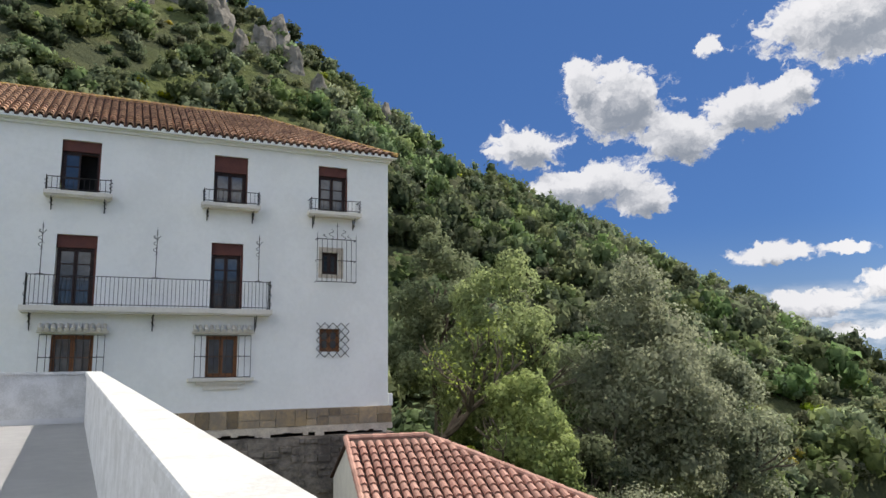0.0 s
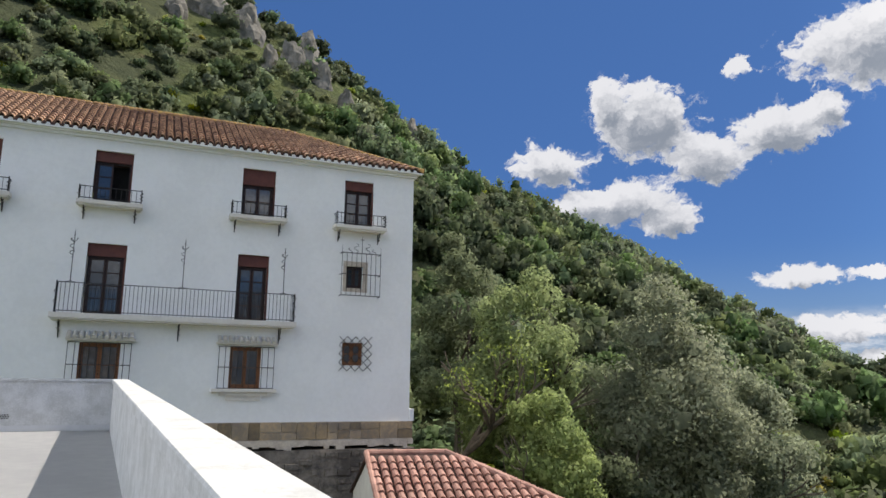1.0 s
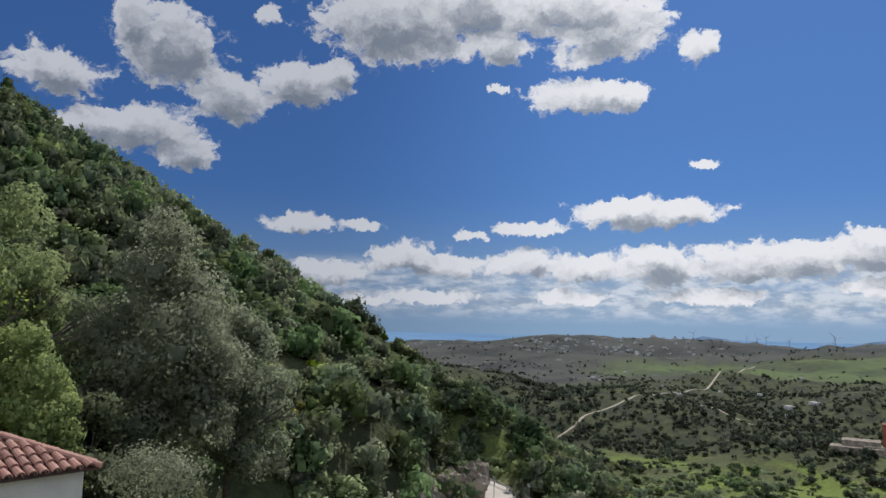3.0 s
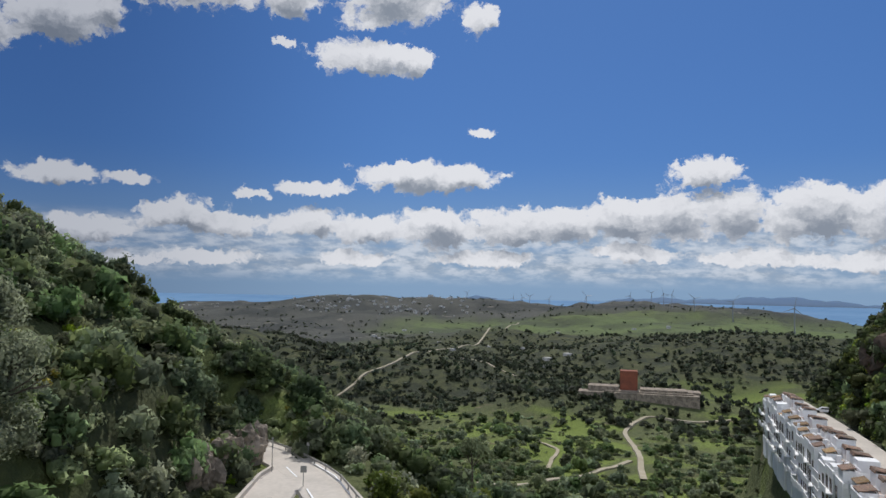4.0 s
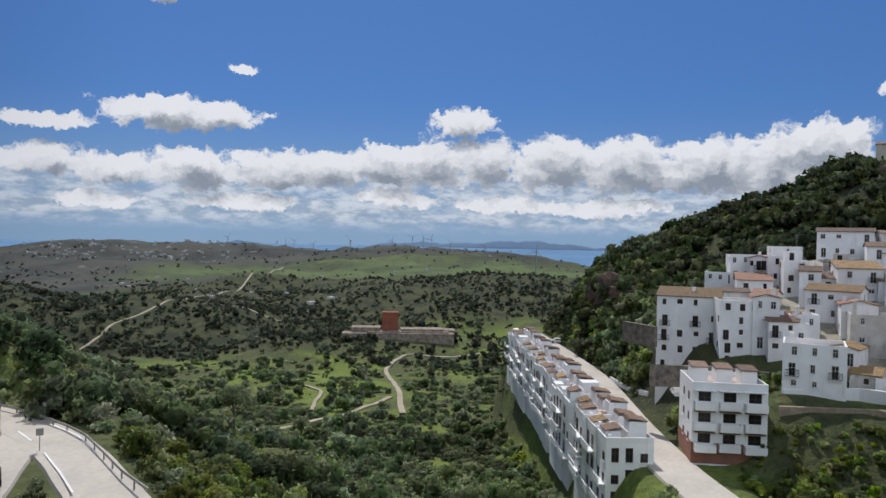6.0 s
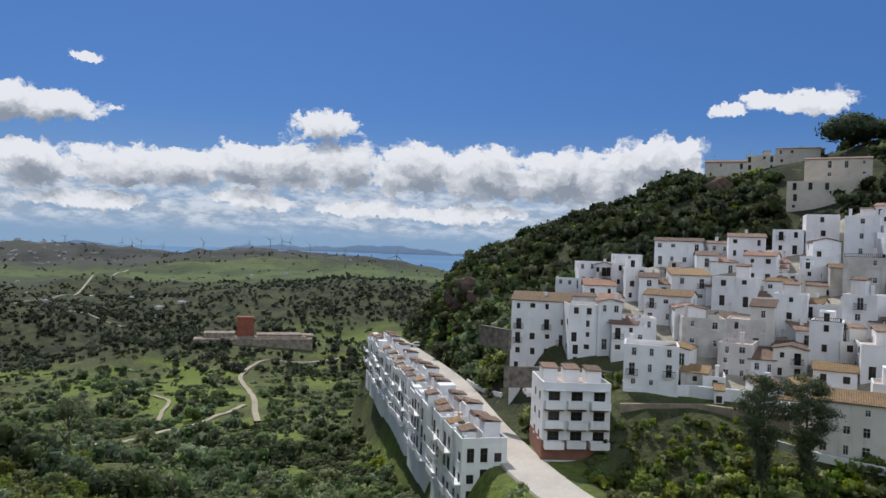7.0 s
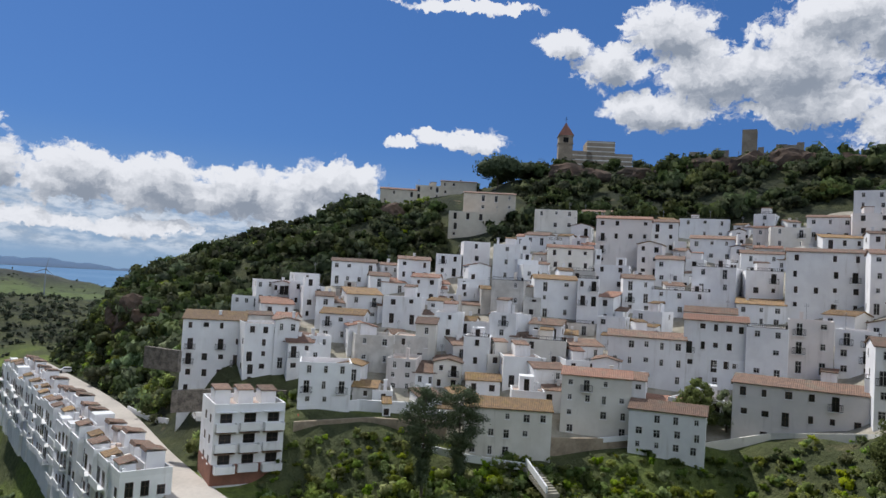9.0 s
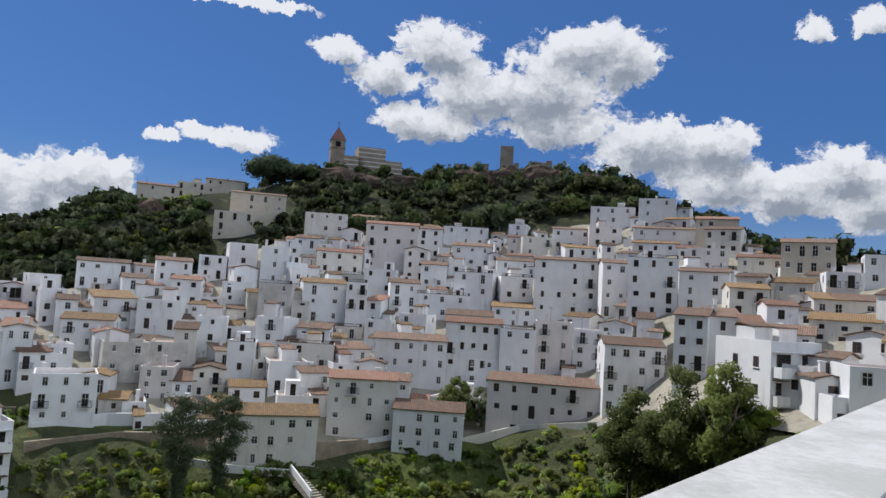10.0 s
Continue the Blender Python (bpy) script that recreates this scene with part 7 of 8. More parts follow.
def range_backdrop():
    """The coastal ranges beyond the plain; distance haze is put into their blue colour."""
    azs = np.arange(-100, -20, 0.5)
    def crest(a):
        return 0.75 * np.exp(-((a + 79) / 5.5) ** 2) + 0.45 * np.exp(-((a + 70) / 4) ** 2) + 0.4 * np.exp(-((a + 57) / 1.6) ** 2) + 0.25 * np.exp(-((a + 90) / 6) ** 2) + 0.06 * np.sin(a * 2.1) + 0.04 * np.sin(a * 5.3)
    el = -0.75 + crest(azs)
    verts, quads = [], []
    for a, e in zip(azs, el):
        verts += [on(a, 4890, 4890 * math.tan(radians(-1.6))), on(a, 4890, 4890 * math.tan(radians(max(e, -1.0))))]
    for i in range(len(azs) - 1):
        quads.append((2 * i, 2 * i + 1, 2 * i + 3, 2 * i + 2))
    m = material("haze_blue", (0.40, 0.48, 0.58), (0.37, 0.45, 0.56), 0.001, 1.0)
    tagged(new("backdrop", quads_mesh("backdrop", np.array(verts), np.array(quads), m)), "mountain ranges beyond the plain with haze blue painted in", "mountains", kind="structure")


range_backdrop()


# ---- trees one can tell apart ----
def limb(bm, p, direction, length, r, rng, depth, tips):
    q = p + direction * length
    mid = p.lerp(q, 0.5) + Vector((rng.uniform(-1, 1), rng.uniform(-1, 1), rng.uniform(-0.3, 0.6))) * length * 0.08
    rod(bm, p, mid, r, r * 0.85, 6), rod(bm, mid, q, r * 0.85, r * 0.65, 6)
    if depth == 0:
        tips.append(q)
        return
    for _ in range(rng.choice([2, 3, 3])):
        d = (direction + Vector((rng.uniform(-1, 1), rng.uniform(-1, 1), rng.uniform(-0.35, 0.7))) * 0.75).normalized()
        limb(bm, q, d, length * rng.uniform(0.62, 0.85), r * 0.62, rng, depth - 1, tips)


def tree(name, az, d, height, mat, label, seed, leaves=2600, leaf=0.2, lean=(0, 0), depth=3, size=1.3, z=None, trunk=0.28):
    rng = random.Random(seed)
    x, y, _ = on(az, d)
    z = land_at(az, d) - 0.2 if z is None else z
    ob = thing(name, pose(x, y, z), label, "tree")
    bm, tips = bmesh.new(), []
    first = Vector((lean[0], lean[1], 1)).normalized()
    limb(bm, Vector((0, 0, 0)), first, height * 0.30, height * trunk * 0.09, rng, depth, tips)
    part("trunk", bm, BARK, ob)
    if leaves:
        g = np.random.RandomState(seed)
        pts = np.array([list(t) for t in tips])
        pick = g.randint(len(pts), size=leaves)
        d3 = g.normal(size=(leaves, 3))
        p = pts[pick] + d3 * size * np.array([0.62, 0.62, 0.5])
        soft = d3 * 0.6 + (p - pts.mean(0)) / height
        v, n = blades(p, d3, soft, leaf, g, 0.32)
        o = new("crown", foliage("crown", v, np.arange(3 * leaves).reshape(-1, 3), n, mat))
        o.parent = ob
    return ob


def pine(az, d, height, z, seed, label):
    """An upright pine: a straight stem with whorls of boughs and tufts of needles."""
    rng, g = random.Random(seed), np.random.RandomState(seed)
    x, y, _ = on(az, d)
    ob = thing("pine_tree", pose(x, y, z), label, "tree")
    bm, tips = bmesh.new(), []
    rod(bm, (0, 0, 0), (0.15, 0.1, height * 0.96), height * 0.018, height * 0.004, 7)
    n = 60
    for i in range(n):
        f = 0.14 + 0.86 * i / n
        a = rng.uniform(0, 6.283)
        reach = height * 0.20 * math.sin(math.pi * min(1, (1.04 - f) * 1.25 + 0.1)) * rng.uniform(0.6, 1.2) + 0.25
        q = Vector((math.cos(a) * reach, math.sin(a) * reach, f * height + reach * 0.25))
        rod(bm, (0, 0, f * height), q, 0.05, 0.015, 4)
        tips += [q, q * 0.75 + Vector((0, 0, f * height * 0.25)), Vector((q.x * 0.45, q.y * 0.45, f * height + 0.1))]
    part("trunk", bm, BARK, ob)
    pts = np.array([list(t) for t in tips])
    m = 16000
    d3 = g.normal(size=(m, 3))
    p = pts[g.randint(len(pts), size=m)] + d3 * np.array([0.42, 0.42, 0.30])
    v, n = blades(p, d3, d3 * 0.7 + p * np.array([0.5, 0.5, 0.0]) + np.array([0, 0, 0.3]), 0.26, g, 0.25)
    o = new("crown", foliage("crown", v, np.arange(3 * m).reshape(-1, 3), n, LEAF_PINE))
    o.parent = ob


pine(-108.3, 95, 14.0, -28.5, 8, "tall dark pine tree in front of the village")
pine(-111.1, 97, 13.5, -28.0, 9, "tall dark pine tree in front of the village")
def bushy_tree(name, az, d, z, top, half, mat, label, seed, clumps=60, leaves=24000, leaf=0.2, lean=(0, 0), tint=(0, 0, 0)):
    """A full crown of many clumps on forking limbs, leafy almost to the ground."""
    rng = random.Random(seed)
    x, y, _ = on(az, d)
    ob = thing(name, pose(x, y, z), label, "tree")
    bm, tips = bmesh.new(), []
    limb(bm, Vector((0, 0, 0)), Vector((lean[0], lean[1], 1)).normalized(), (top - z) * 0.3, (top - z) * 0.025, rng, 4, tips)
    part("trunk", bm, BARK, ob)
    v, q, n = crown(seed, clumps, leaves, leaf / half, (1.0, 1.0, 0.62 * (top - z) / half), 0.42, 2, (0.14, 0.27))
    v = v * half * 1.15 + np.array([lean[0] * 3, lean[1] * 3, (top - z) * 0.06])
    new("crown", foliage("crown", v, q, n, mat, np.repeat([tint], len(v), 0))).parent = ob


bushy_tree("spring_tree", -4.2, 43, -9.0, 4.2, 4.6, LEAF_BRIGHT, "leafing light green tree on the bank beside the mansion", 1, 70, 26000, 0.17, tint=(0.0, 0.3, -1.0))
bushy_tree("spring_tree", -6.2, 37, -10.0, -1.6, 3.2, LEAF_BRIGHT, "fresh green bushy tree below the mansion", 2, 50, 16000, 0.15, tint=(0.0, 0.3, -0.7))
bushy_tree("wild_tree", 0.4, 53, -8.0, 8.3, 4.4, LEAF_OLIVE, "tall grey-green wild tree beside the mansion", 12, 60, 20000, 0.19, tint=(-0.3, 0, 0))
tree("bare_tree", 2.2, 40, 9.5, LEAF_BRIGHT, "half-bare leaning tree with pale twigs", 3, 900, 0.16, (0.75, 0), 4, 0.8, -6.0, 0.36)
bushy_tree("olive_tree", -15.2, 46, -13.0, 2.2, 5.8, LEAF_GREY, "broad grey-green wild olive tree on the slope", 4, 80, 34000, 0.17)
bushy_tree("olive_tree", -20.5, 52, -15.0, -1.6, 4.8, LEAF_GREY, "broad grey-green wild olive tree on the slope", 5, 60, 22000, 0.17, tint=(0.1, 0.4, 0.1))
bushy_tree("olive_tree", -11.0, 40, -14.0, -4.6, 3.6, LEAF_OLIVE, "dark wild olive in the hollow below the mansion", 7, 46, 14000, 0.16, tint=(-0.7, 0, 0))
tree("olive_tree", -16.0, 33, 5.5, LEAF_GREY, "twiggy grey olive bush below the terrace", 6, 5000, 0.13, (0, 0), 4, 0.7, -11.0)
tree("olive_tree", -9.0, 56, 9.0, LEAF_OLIVE, "broad grey-green wild olive tree on the slope", 7, 12000, 0.22, (0, 0), 4, 1.4, -8.0)
bushy_tree("olive_tree", -146.2, 78, -20.0, -7.6, 5.0, LEAF_MID, "broad dark tree in the gully beside white flats", 10, 60, 18000, 0.22, tint=(-0.6, 0, -0.2))
bushy_tree("olive_tree", -149.6, 74, -18.0, -6.2, 3.8, LEAF_MID, "bushy green tree beside white flats", 11, 50, 13000, 0.22, tint=(-0.1, 0, 0.2))
bushy_tree("olive_tree", -142.5, 82, -22.0, -11.5, 4.6, LEAF_MID, "bushy dark tree in the gully below the lane", 16, 50, 13000, 0.22, tint=(-0.4, 0, 0))


def umbrella_pine(az, d, z, high, half, seed):
    x, y, _ = on(az, d)
    ob = thing("umbrella_pine", pose(x, y, z), "dark umbrella pine with a wide flat crown on the castle hill", "tree")
    part("trunk", rod(bmesh.new(), (0, 0, -2), (0.3, 0, high - 1.5), 0.35, 0.22, 8), BARK, ob)
    v, q, n = crown(seed, 26, 6500, 0.08, (1.05, 1.05, 0.30), 0.7)
    v = v * half + np.array([0.3, 0, high - half * 0.28])
    new("crown", foliage("crown", v, q, n, LEAF_PINE)).parent = ob


umbrella_pine(-113.0, 262, 35.0, 8.2, 9.5, 61)
umbrella_pine(-115.6, 268, 37.0, 7.0, 6.5, 62)
tree("poplar_tree", -56.5, 175, 14.0, LEAF_OLIVE, "tall thin-leaved tree standing out in the valley", 13, 4000, 0.4, (0, 0), 4, 1.1)
bushy_tree("orchard_tree", -128.9, 112, -20.5, -13.2, 3.4, LEAF_MID, "leafy garden tree between village houses", 14, 40, 7000, 0.26)
bushy_tree("orchard_tree", -131.0, 113, -20.0, -14.6, 2.4, LEAF_OLIVE, "grey-green garden tree between village houses", 15, 30, 5000, 0.26)
bushy_tree("garden_tree", -149.3, 92, -12.0, -4.6, 2.6, LEAF_BRIGHT, "rounded fresh green tree among the houses", 17, 36, 6000, 0.24)


# ---- village walls, cars, washing ----
def path_wall(name, stations, high, thick, mat, label, cap=None):
    """A wall along stations (azimuth, distance, top elevation)."""
    ob = thing(name, pose(0, 0, 0), label, "wall", kind="structure")
    for p, q in zip(stations[:-1], stations[1:]):
        a, b = Vector(place(*p)), Vector(place(*q))
        d = (b - a)
        side = Vector((-d.y, d.x, 0)).normalized() * thick / 2
        bm = bmesh.new()
        vs = [bm.verts.new(v) for v in (a - side, b - side, b + side, a + side)]
        lo = [bm.verts.new(v - Vector((0, 0, high))) for v in (a - side, b - side, b + side, a + side)]
        bm.faces.new(vs), bm.faces.new(lo[::-1])
        for i in range(4):
            bm.faces.new((lo[i], lo[(i + 1) % 4], vs[(i + 1) % 4], vs[i]))
        bmesh.ops.recalc_face_normals(bm, faces=bm.faces)
        part("stretch", bm, mat, ob)
    return ob


path_wall("retaining_wall", [(-98.3, 112, -10.2), (-103, 113, -9.6), (-109.5, 112, -9.6)], 1.8, 0.5, VILLAGE_WHITE, "long white retaining wall along the village road")
path_wall("retaining_wall", [(-86.9, 125, -6.0), (-89.3, 121, -6.3)], 3.4, 0.8, RUBBLE, "rough stone retaining wall beside the first houses")
path_wall("stone_wall", [(-88.9, 118.5, -9.2), (-93.2, 118.5, -9.0), (-97.3, 118.5, -9.1)], 3.4, 0.8, RUBBLE, "dark stone footing under the first houses")
path_wall("stone_wall", [(-98.0, 108, -11.4), (-104, 108, -10.9), (-110, 106, -11.0)], 2.6, 0.6, OLDSTONE, "rough stone wall below the village road")
path_wall("stone_wall", [(-117.5, 103, -11.6), (-124.0, 107, -11.0)], 3.0, 0.6, OLDSTONE, "rough stone wall below the village road")
path_wall("white_rail_wall", [(-107.8, 100, -12.6), (-112, 99, -13.3), (-116.5, 98, -13.6)], 1.0, 0.3, VILLAGE_WHITE, "low white wall along the lower lane")
path_wall("white_rail_wall", [(-129.5, 108, -10.7), (-134, 110, -9.4), (-140, 106, -8.6), (-145.5, 98, -7.8)], 1.6, 0.3, VILLAGE_CREAM, "low pale wall along the lower lane")
def build_steps(a, b, n, width):
    """A flight of broad steps down the bank."""
    a, b = Vector(a), Vector(b)
    d = b - a
    ob = thing("outdoor_steps", pose(a.x, a.y, a.z, 0, 0, math.degrees(math.atan2(d.y, d.x))), "pale concrete steps down from the village lane", "steps")
    run, drop = d.xy.length / n, -d.z / n
    for i in range(n):
        part("step", a_box(i * run, (i + 1) * run - 0.002, -width / 2, width / 2, -(i + 1) * drop - 0.5, -(i + 1) * drop), LANE, ob)


build_steps(place(-116.7, 97.5, -13.75), place(-118.6, 92, -15.6), 11, 2.0)
path_wall("white_rail_wall", [(-116.4, 97.0, -13.2), (-118.1, 91.5, -15.1)], 0.9, 0.25, VILLAGE_WHITE, "low white wall beside the outdoor steps")
path_wall("white_rail_wall", [(-118.0, 104, -11.9), (-124.0, 106.5, -10.8)], 0.7, 0.4, VILLAGE_WHITE, "white coping wall over the rough stone wall")
path_wall("road_kerb_wall", [(-36.0, 74, -17.9), (-37.4, 79, -16.6), (-40.0, 95, -13.95), (-40.9, 98.5, -13.45)], 1.3, 0.4, ROAD, "pale concrete kerb wall beside the road")


def build_guardrail():
    """A steel crash barrier on posts round the outer side of the bend."""
    ob = thing("guardrail", pose(0, 0, 0), "galvanised steel crash barrier along the outer road edge", "guardrail")
    pts = [Vector(on(a, d, -24.05)) for a, d in ((-38.0, 121.6), (-40.0, 116.0), (-41.9, 109.5), (-43.3, 104.2), (-45.0, 97.5), (-46.2, 92.0), (-47.4, 84.0), (-48.6, 77.0), (-50.4, 70.5))]
    for a, b in zip(pts[:-1], pts[1:]):
        side = Vector((-(b - a).y, (b - a).x, 0)).normalized() * 0.04
        bm = bmesh.new()
        for z0, z1 in ((0.45, 0.58), (0.62, 0.76)):
            v = [bm.verts.new(p) for p in (a - side + Vector((0, 0, z0)), b - side + Vector((0, 0, z0)), b + side + Vector((0, 0, z0)), a + side + Vector((0, 0, z0)),
                                           a - side + Vector((0, 0, z1)), b - side + Vector((0, 0, z1)), b + side + Vector((0, 0, z1)), a + side + Vector((0, 0, z1)))]
            for f in ((3, 2, 1, 0), (4, 5, 6, 7), (0, 1, 5, 4), (1, 2, 6, 5), (2, 3, 7, 6), (3, 0, 4, 7)):
                bm.faces.new([v[k] for k in f])
        part("rail", bm, GALVANISED, ob)
        n = max(1, int((b - a).length / 3))
        for k in range(n):
            p = a.lerp(b, k / n)
            part("post", a_box(p.x - 0.06, p.x + 0.06, p.y - 0.06, p.y + 0.06, p.z - 1.2, p.z + 0.75), GALVANISED, ob)


def build_sign(az, d, high, plate, label, mat):
    x, y, _ = on(az, d)
    ob = thing("road_sign", pose(x, y, -24.3, 0, 0, az), label, "road sign")
    part("post", rod(bmesh.new(), (0, 0, -0.3), (0, 0, high), 0.05, n=8), GALVANISED, ob)
    part("plate", a_box(-plate / 2, plate / 2, -0.07, -0.05, high - plate, high + 0.05), mat, ob)


def build_road_lines():
    """Painted lines on the road."""
    ob = thing("road_marking", pose(0, 0, 0), "worn white painted lines on the road", "road marking", kind="structure")
    for line_ in (((-44.0, 101.5), (-45.7, 94.5), (-46.9, 86.0)), ((-42.0, 99.5), (-42.8, 94.2)), ((-43.6, 88.6), (-44.6, 80.6), (-45.4, 74.0))):
        for p, q in zip(line_[:-1], line_[1:]):
            a, b = Vector(on(*p, -24.02)), Vector(on(*q, -24.02))
            side = Vector((-(b - a).y, (b - a).x, 0)).normalized() * 0.11
            bm = bmesh.new()
            vs = [bm.verts.new(v) for v in (a - side, b - side, b + side, a + side)]
            bm.faces.new(vs)
            low = bmesh.ops.extrude_face_region(bm, geom=list(bm.faces))
            bmesh.ops.translate(bm, verts=[v for v in low["geom"] if isinstance(v, bmesh.types.BMVert)], vec=(0, 0, -0.03))
            bmesh.ops.recalc_face_normals(bm, faces=bm.faces)
            part("line", bm, VILLAGE_WHITE, ob)


GALVANISED = material("galvanised_steel", (0.34, 0.34, 0.33), (0.26, 0.26, 0.25), 2.0, 0.5, metallic=0.4)
build_guardrail()
build_sign(-43.3, 90.0, 2.6, 0.75, "square road sign seen from behind on a steel post", GALVANISED)
build_sign(-43.6, 104.5, 2.4, 0.45, "small round road sign beside the guardrail", GALVANISED)
build_sign(-40.9, 97.5, 4.6, 0.3, "tall thin sign post at the rock bank", GALVANISED)
build_road_lines()


def lane_wall(stations):
    pts = [(a, d, math.degrees(math.atan2(land_at(a, d) + 0.9, d))) for a, d in stations]
    path_wall("lane_wall", pts, 2.0, 0.35, VILLAGE_WHITE, "low white wall of a lane along the hillside")


path_wall("lane_wall", [(-86.2, 215, -2.84), (-88.0, 205, -3.17), (-89.8, 195, -3.86), (-90.3, 190, -4.19)], 1.3, 0.35, VILLAGE_WHITE, "low white wall of a lane along the hillside")
lane_wall([(-86.0, 158), (-87.3, 148), (-88.8, 138)])


def build_car(az, d, z, turn, paint, label):
    x, y, _ = on(az, d)
    ob = thing("parked_car", pose(x, y, z, 0, 0, turn), label, "car", "parked cars")
    bm = bmesh.new()
    prof = [(-2.1, 0.3), (2.1, 0.3), (2.1, 0.75), (1.2, 0.9), (0.6, 1.42), (-1.3, 1.45), (-2.0, 0.95)]
    a, b = [bm.verts.new((x_, -0.85, z_)) for x_, z_ in prof], [bm.verts.new((x_, 0.85, z_)) for x_, z_ in prof]
    bm.faces.new(a), bm.faces.new(b[::-1])
    for i in range(7):
        bm.faces.new((a[i], b[i], b[(i + 1) % 7], a[(i + 1) % 7]))
    bmesh.ops.recalc_face_normals(bm, faces=bm.faces)
    part("body", bm, paint, ob)
    for s in (-1, 1):
        part("side_glass", a_box(-1.2, 0.7, s * 0.86 - 0.01, s * 0.86 + 0.01, 0.95, 1.35), GLASS, ob)
        for wx in (-1.3, 1.3):
            part("wheel", rod(bmesh.new(), (wx, s * 0.72, 0.32), (wx, s * 0.88, 0.32), 0.32, n=12), RUBBER, ob)


for az, d, z, turn, paint, label in [(-79.4, 226, -30.0, 20, CARPAINT, "white car parked at the street end"), (-79.0, 230, -30.0, 60, IRON, "dark car parked at the street end"), (-80.0, 232, -30.0, 45, CARPAINT, "white car parked at the street end"),
                                     (-81.8, 214, -29.8, 100, CARPAINT, "white car parked beside the street"), (-91.0, 121, -24.3, 10, CARPAINT, "white car parked on the grassy bank"), (-98.4, 112, -22.6, 15, REDPAINT, "red car parked by the village road")]:
    build_car(az, d, z, turn, paint, label)


def build_washing():
    x, y, z = place(-137.6, 114.5, -7.5)
    ob = thing("washing_line", pose(x, y, z, 0, 0, -137.6), "coloured washing hung on a line under a window", "laundry")
    part("line", rod(bmesh.new(), (-2.2, 0, 0.9), (2.2, 0, 0.9), 0.02, n=4), IRON, ob)
    for i, (m, w, h) in enumerate([(BLUECLOTH, 0.7, 1.0), (VILLAGE_WHITE, 0.6, 0.8), (BLUECLOTH, 0.5, 1.2), (REDPAINT, 0.8, 0.9), (REDPAINT, 0.5, 0.7)]):
        part("cloth", a_box(-2.0 + i * 0.82, -2.0 + i * 0.82 + w, -0.03, 0.03, 0.9 - h, 0.9), m, ob)


build_washing()
build_car(-40.4, 80.0, -24.15, 50, IRON, "dark car on the pale concrete road")


def build_woods():
    p, g = scatter(1, 1650, (-40, 45), (62, 340), -1.2)
    p = facing_slope(p)
    wood("hillside_trees", p, 1.4 + 2.8 * g.uniform(0, 1, len(p)) ** 1.6, None, LEAF_DARK, "dark evergreen oaks and scrub on the mountain slope", 1)
    p, g = scatter(2, 1500, (-42, 45), (45, 340), -1.0)
    p = facing_slope(p)
    wood("hillside_olives", p, g.uniform(1.0, 2.7, len(p)), None, LEAF_OLIVE, "grey-green wild olive trees on the mountain slope", 2)
    p, g = scatter(13, 700, (-42, 50), (36, 300), -0.1, 40)
    p = facing_slope(p)
    wood("hillside_shrubs", p, g.uniform(0.6, 1.5, len(p)), None, LEAF_BRIGHT, "fresh green shrubs on the mountain slope", 13)
    p, g = scatter(3, 220, (-42, 50), (70, 300), 0.2, 25)
    p = facing_slope(p)
    wood("gorse_bushes", p, g.uniform(0.5, 1.0, len(p)), FAR_CROWNS, BLOSSOM, "yellow flowering gorse bushes on the slope", 3)
    p, g = scatter(4, 3300, (-165, -81), (150, 300), -9)
    p = p[~((azimuth(p[:, 0], p[:, 1]) < -103.2) & (azimuth(p[:, 0], p[:, 1]) > -114.6) & (np.hypot(p[:, 0], p[:, 1]) > np.where(azimuth(p[:, 0], p[:, 1]) < -108.8, 226, 243)) & (np.hypot(p[:, 0], p[:, 1]) < 276))]
    a_, r_ = azimuth(p[:, 0], p[:, 1]), np.hypot(p[:, 0], p[:, 1])
    bare = ((a_ < -117.0) & (a_ > -122.5) & (r_ > 236) & (r_ < 268)) | ((a_ < -130.0) & (a_ > -137.5) & (r_ > 224) & (r_ < 250)) | ((a_ < -125.5) & (a_ > -137.0) & (r_ > 252))
    bare |= (a_ < -108.6) & (a_ > -115.0) & (r_ > 190) & (r_ < 240)
    p = p[~bare | (g.uniform(0, 1, len(p)) < np.where(a_ > -115.0, 0.1, 0.75))]
    wood("castle_hill_trees", p, g.choice([2.0, 2.6, 3.2, 3.8, 5.0], len(p)), FAR_CROWNS, LEAF_CASTLE, "dense dark trees under the castle rock", 4)
    p, g = scatter(14, 700, (-108, -82), (150, 330), -0.2, 30)
    wood("castle_hill_shrubs", p, g.uniform(0.8, 2.0, len(p)), FAR_CROWNS, LEAF_BRIGHT, "fresh green shrubs on the castle hill", 14)
    p, g = scatter(5, 2400, (-90, -36), (105, 430), 0.0, 45)
    wood("valley_trees", p, 1.6 + 3.2 * g.uniform(0, 1, len(p)) ** 1.5, None, LEAF_DARK, "dark olive and oak trees in the valley", 5)
    p, g = scatter(6, 1600, (-90, -36), (95, 430), -0.15, 50)
    wood("valley_olives", p, g.uniform(0.9, 2.6, len(p)), None, LEAF_OLIVE, "grey-green olive trees and bushes in the valley", 6)
    p, g = scatter(7, 9000, (-90, -28), (400, 2100), 0.05, 150)
    wood_and_shade, meadow, heath = land_cover(p[:, 0], p[:, 1])
    p = p[g.uniform(0, 1, len(p)) > 0.85 * meadow]
    wood("distant_trees", p, g.uniform(2.2, 5.5, len(p)), TINY_CROWNS, LEAF_FAR, "scattered dark trees on the far valley sides", 7)
    p, g = scatter(27, 4400, (-84, -28), (420, 1250), -9)
    p = p[land_cover(p[:, 0], p[:, 1])[0] > g.uniform(0.2, 0.9, len(p))]
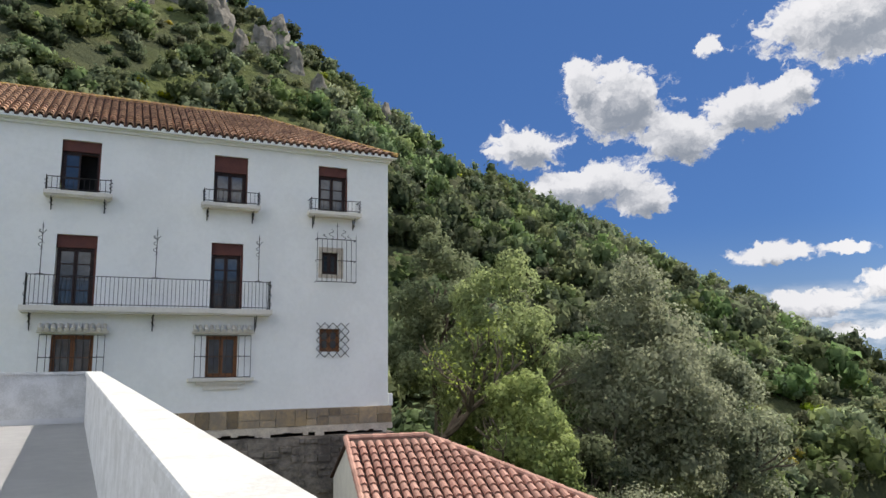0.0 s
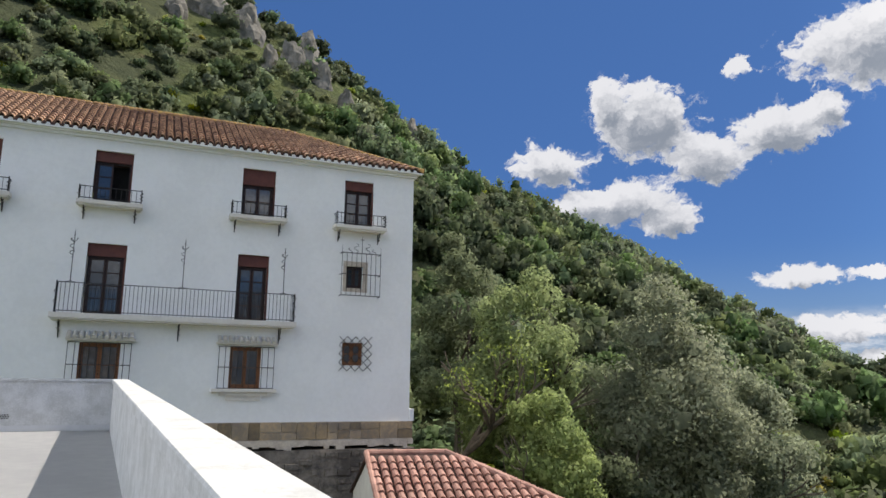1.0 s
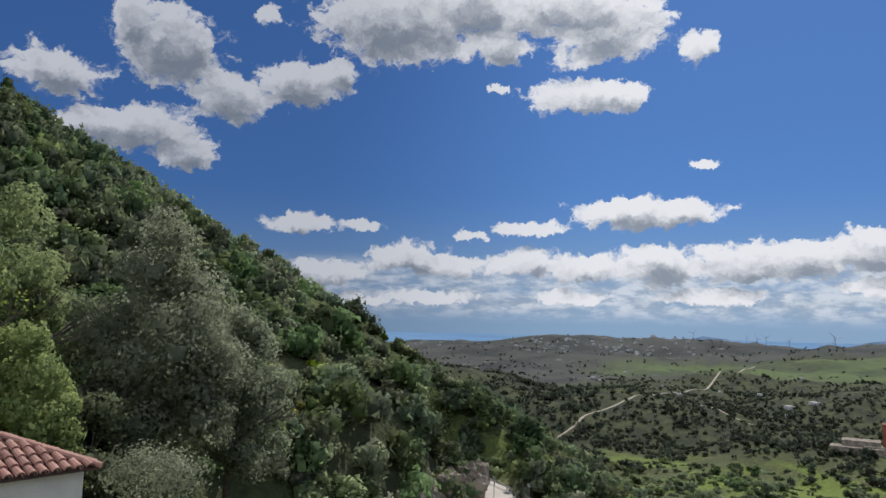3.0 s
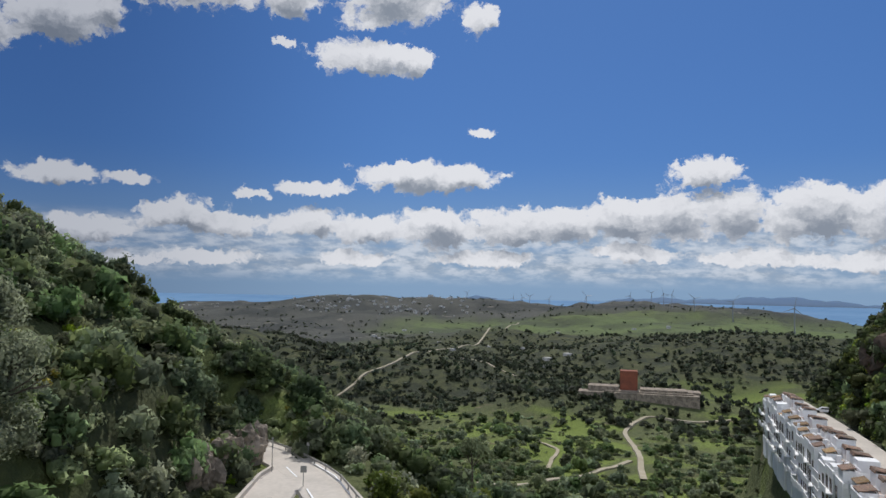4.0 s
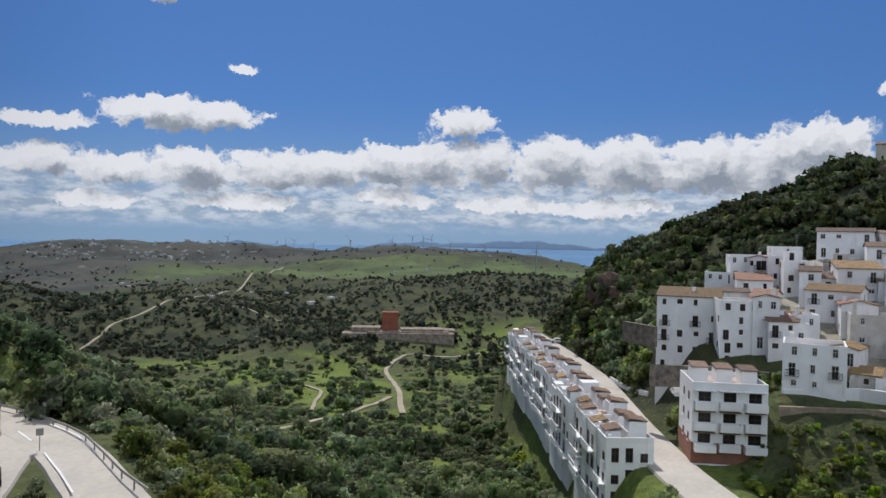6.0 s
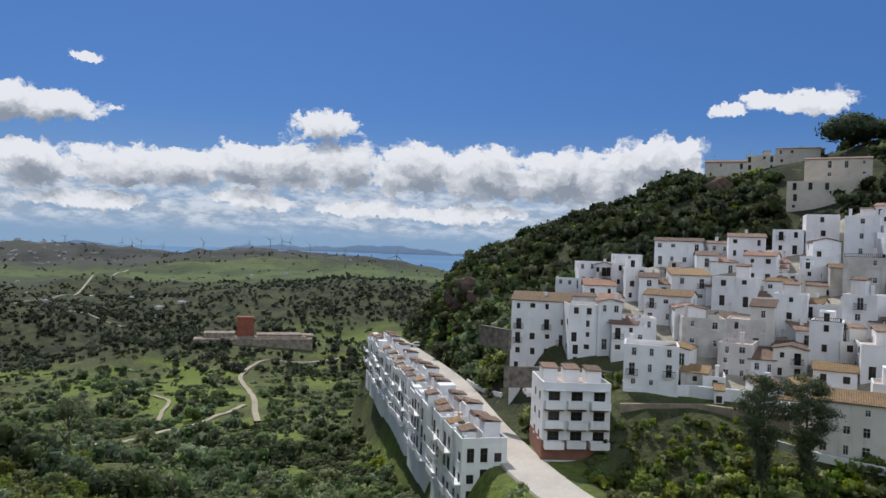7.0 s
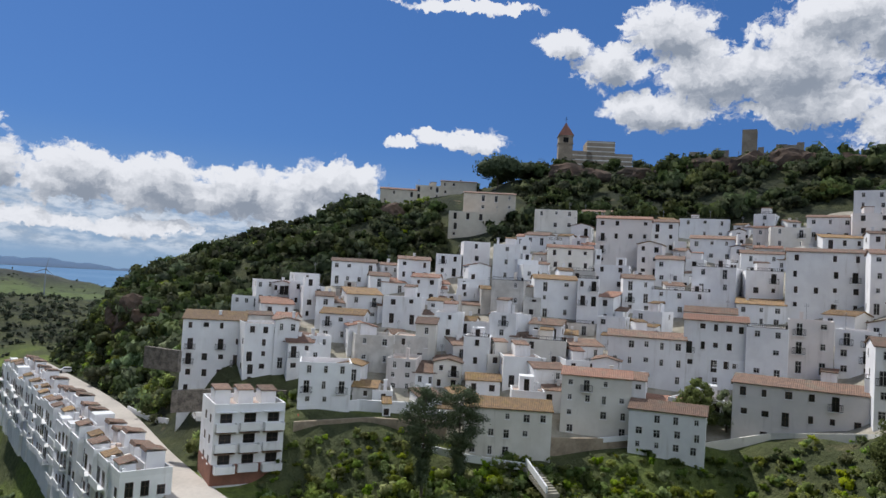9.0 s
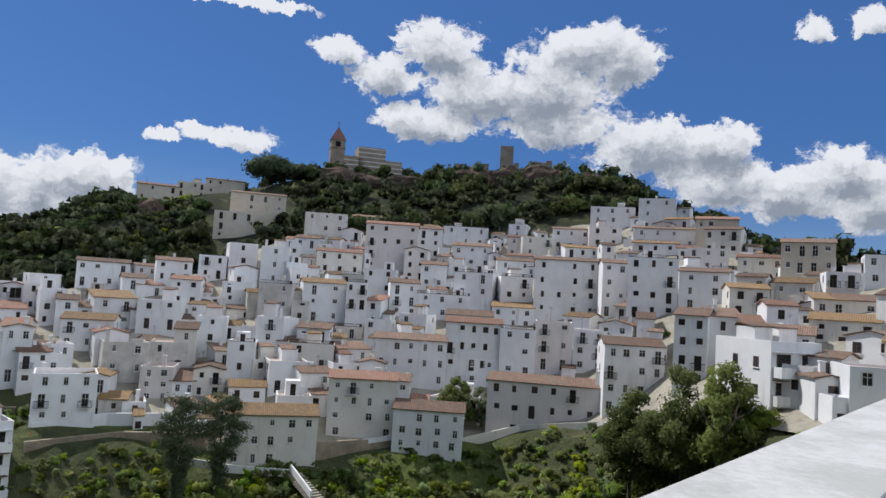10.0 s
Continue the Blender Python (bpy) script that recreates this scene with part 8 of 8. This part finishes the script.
    wood("hilltop_woods", p, g.uniform(2.0, 4.6, len(p)), TINY_CROWNS, LEAF_FAR, "low dark woods over the middle hills", 27)
    p, g = scatter(8, 850, (-162, -90), (48, 92), -9)
    wood("gully_trees", p, g.uniform(1.3, 3.0, len(p)), FAR_CROWNS, LEAF_MID, "thick trees in the gully below the village", 8)
    p, g = scatter(9, 1150, (-162, -92), (45, 99), -0.8, 25)
    wood("gully_bushes", p, g.uniform(0.7, 1.8, len(p)), FAR_CROWNS, LEAF_BRIGHT, "bright green bushes in the gully below the village", 9)
    p, g = scatter(10, 240, (-60, -8), (26, 100), -0.3, 30)
    wood("slope_olives", p, g.uniform(1.2, 2.6, len(p)), None, LEAF_GREY, "grey olive trees on the slope below the terrace", 10)

    p, g = scatter(11, 800, (-150, -96), (82, 97), -9, verge=9)
    wood("village_front_trees", p, g.uniform(0.8, 1.9, len(p)), FAR_CROWNS, LEAF_MID, "dark trees hiding the rocky bank under the village road", 11)
    p, g = scatter(29, 1150, (-90, -45), (70, 330), -0.6, 35)
    wood("valley_bushes", p, g.uniform(0.5, 1.7, len(p)), FAR_CROWNS, LEAF_OLIVE, "low grey-green bushes dotted over the valley grass", 29)
    p, g = scatter(31, 1500, (-91, -78), (92, 215), -9, verge=9)
    p = p[~off_line(p[:, 0], p[:, 1], ROWLINE, 17)]
    wood("row_bushes", p, g.uniform(0.5, 1.5, len(p)), FAR_CROWNS, LEAF_BRIGHT, "green bushes and rough grass below the terraced row", 31)
    p, g = scatter(32, 1700, (-84, -46), (120, 430), -0.3, 60)
    wood("valley_scrub", p, g.uniform(1.5, 3.4, len(p)), FAR_CROWNS, LEAF_MASTIC, "low dark rounded scrub over the valley floor", 32, (0.45, 0.8))
    p, g = scatter(33, 420, (-14, 9), (96, 168), -9)
    p = facing_slope(p)
    wood("crest_trees", p, g.uniform(1.7, 3.6, len(p)), MID_CROWNS, LEAF_DARK, "rounded dark oaks along the mountain crest", 33, (0.9, 1.5))
    p, g = scatter(34, 420, (-99, -86.5), (99, 118), -9, verge=8, built=False)
    p = p[(azimuth(p[:, 0], p[:, 1]) > -91.4) | (np.hypot(p[:, 0], p[:, 1]) > 113.5)]
    wood("terrace_bushes", p, g.uniform(0.6, 1.6, len(p)), FAR_CROWNS, LEAF_MID, "green bushes on the banks round the flats", 34)
    p, g = scatter(35, 2600, (-161, -92), (74, 106), -9, verge=8)
    r_ = np.hypot(p[:, 0], p[:, 1])
    half = len(p) // 2
    size = g.uniform(0.9, 3.0, len(p)) * np.interp(r_, (90, 102), (1.0, 0.4))
    wood("gully_scrub", p[:half], size[:half], FAR_CROWNS, LEAF_MID, "dense green scrub on the bank below the village", 35)
    wood("gully_brambles", p[half:], size[half:] * 0.8, FAR_CROWNS, LEAF_BRIGHT, "bright brambles and shrubs on the bank below the village", 36)
    p, g = scatter(30, 520, (-62, -44), (56, 150), -0.9)
    wood("roadside_trees", p, g.uniform(1.0, 2.3, len(p)), MID_CROWNS, LEAF_MID, "thick trees below the outer edge of the road", 30)
    p, g = scatter(12, 1900, (-93, -80.5), (100, 330), -9, verge=5.5, built=False)
    keep = off_line(p[:, 0], p[:, 1], line((-89.6, 128, 0), (-97, 129, 0)), 3) & ((azimuth(p[:, 0], p[:, 1]) > -88.9) | (np.hypot(p[:, 0], p[:, 1]) < 122)) & (p[:, 1] < off_street(p[:, 0]))
    p = p[keep & off_line(p[:, 0], p[:, 1], line((-86.0, 126, 0), (-89.3, 121, 0)), 2.5)]
    half = len(p) // 2
    wood("bank_bushes", p[:half], g.uniform(1.0, 2.3, half), None, LEAF_BRIGHT, "green bushes on the bank above the street", 12)
    wood("bank_trees", p[half:], g.uniform(1.3, 3.0, len(p) - half), None, LEAF_MID, "dark trees on the bank above the street", 28)
    p, g = scatter(15, 520, (-47, -38.5), (56, 90), -9, verge=3)
    p = p[off_line(p[:, 0], p[:, 1], ROADBEND, 4.2) & off_line(p[:, 0], p[:, 1], BRANCH, 4.2)]
    wood("roadside_bushes", p, g.uniform(0.4, 0.9, len(p)), FAR_CROWNS, LEAF_OLIVE, "low bushes inside the road bend", 15)
    p, g = scatter(16, 190, (-9, 5), (37, 62), -9, yard=False)
    p = p[(azimuth(p[:, 0], p[:, 1]) < 1.5) | (np.hypot(p[:, 0], p[:, 1]) > 44)]
    wood("bank_shrubs", p, g.uniform(0.5, 1.5, len(p)), MID_CROWNS, LEAF_BRIGHT, "bright green shrubs on the bank beside the mansion", 16)
    p, g = scatter(17, 900, (-12, 5), (34, 60), -9, yard=False)
    p = p[(azimuth(p[:, 0], p[:, 1]) < 1.5) | (np.hypot(p[:, 0], p[:, 1]) > 44)]
    wood("tall_grass", p, g.uniform(0.25, 0.5, len(p)), TINY_CROWNS, GRASS, "fresh tall grass on the bank beside the mansion", 17)
    p, g = scatter(18, 90, (-160, -92), (105, 200), -9, built=False)
    p = p[in_village(p[:, 0], p[:, 1])]
    wood("garden_bushes", p, g.uniform(0.6, 1.4, len(p)), FAR_CROWNS, LEAF_MID, "small green bushes in yards between the houses", 18)


def off_street(x):
    """How far north the bank above the street reaches at x."""
    return np.interp(x, sorted(STREET[:, 0]), [yy for _, yy in sorted(zip(STREET[:, 0], STREET[:, 1]))]) - 5.0


build_woods()
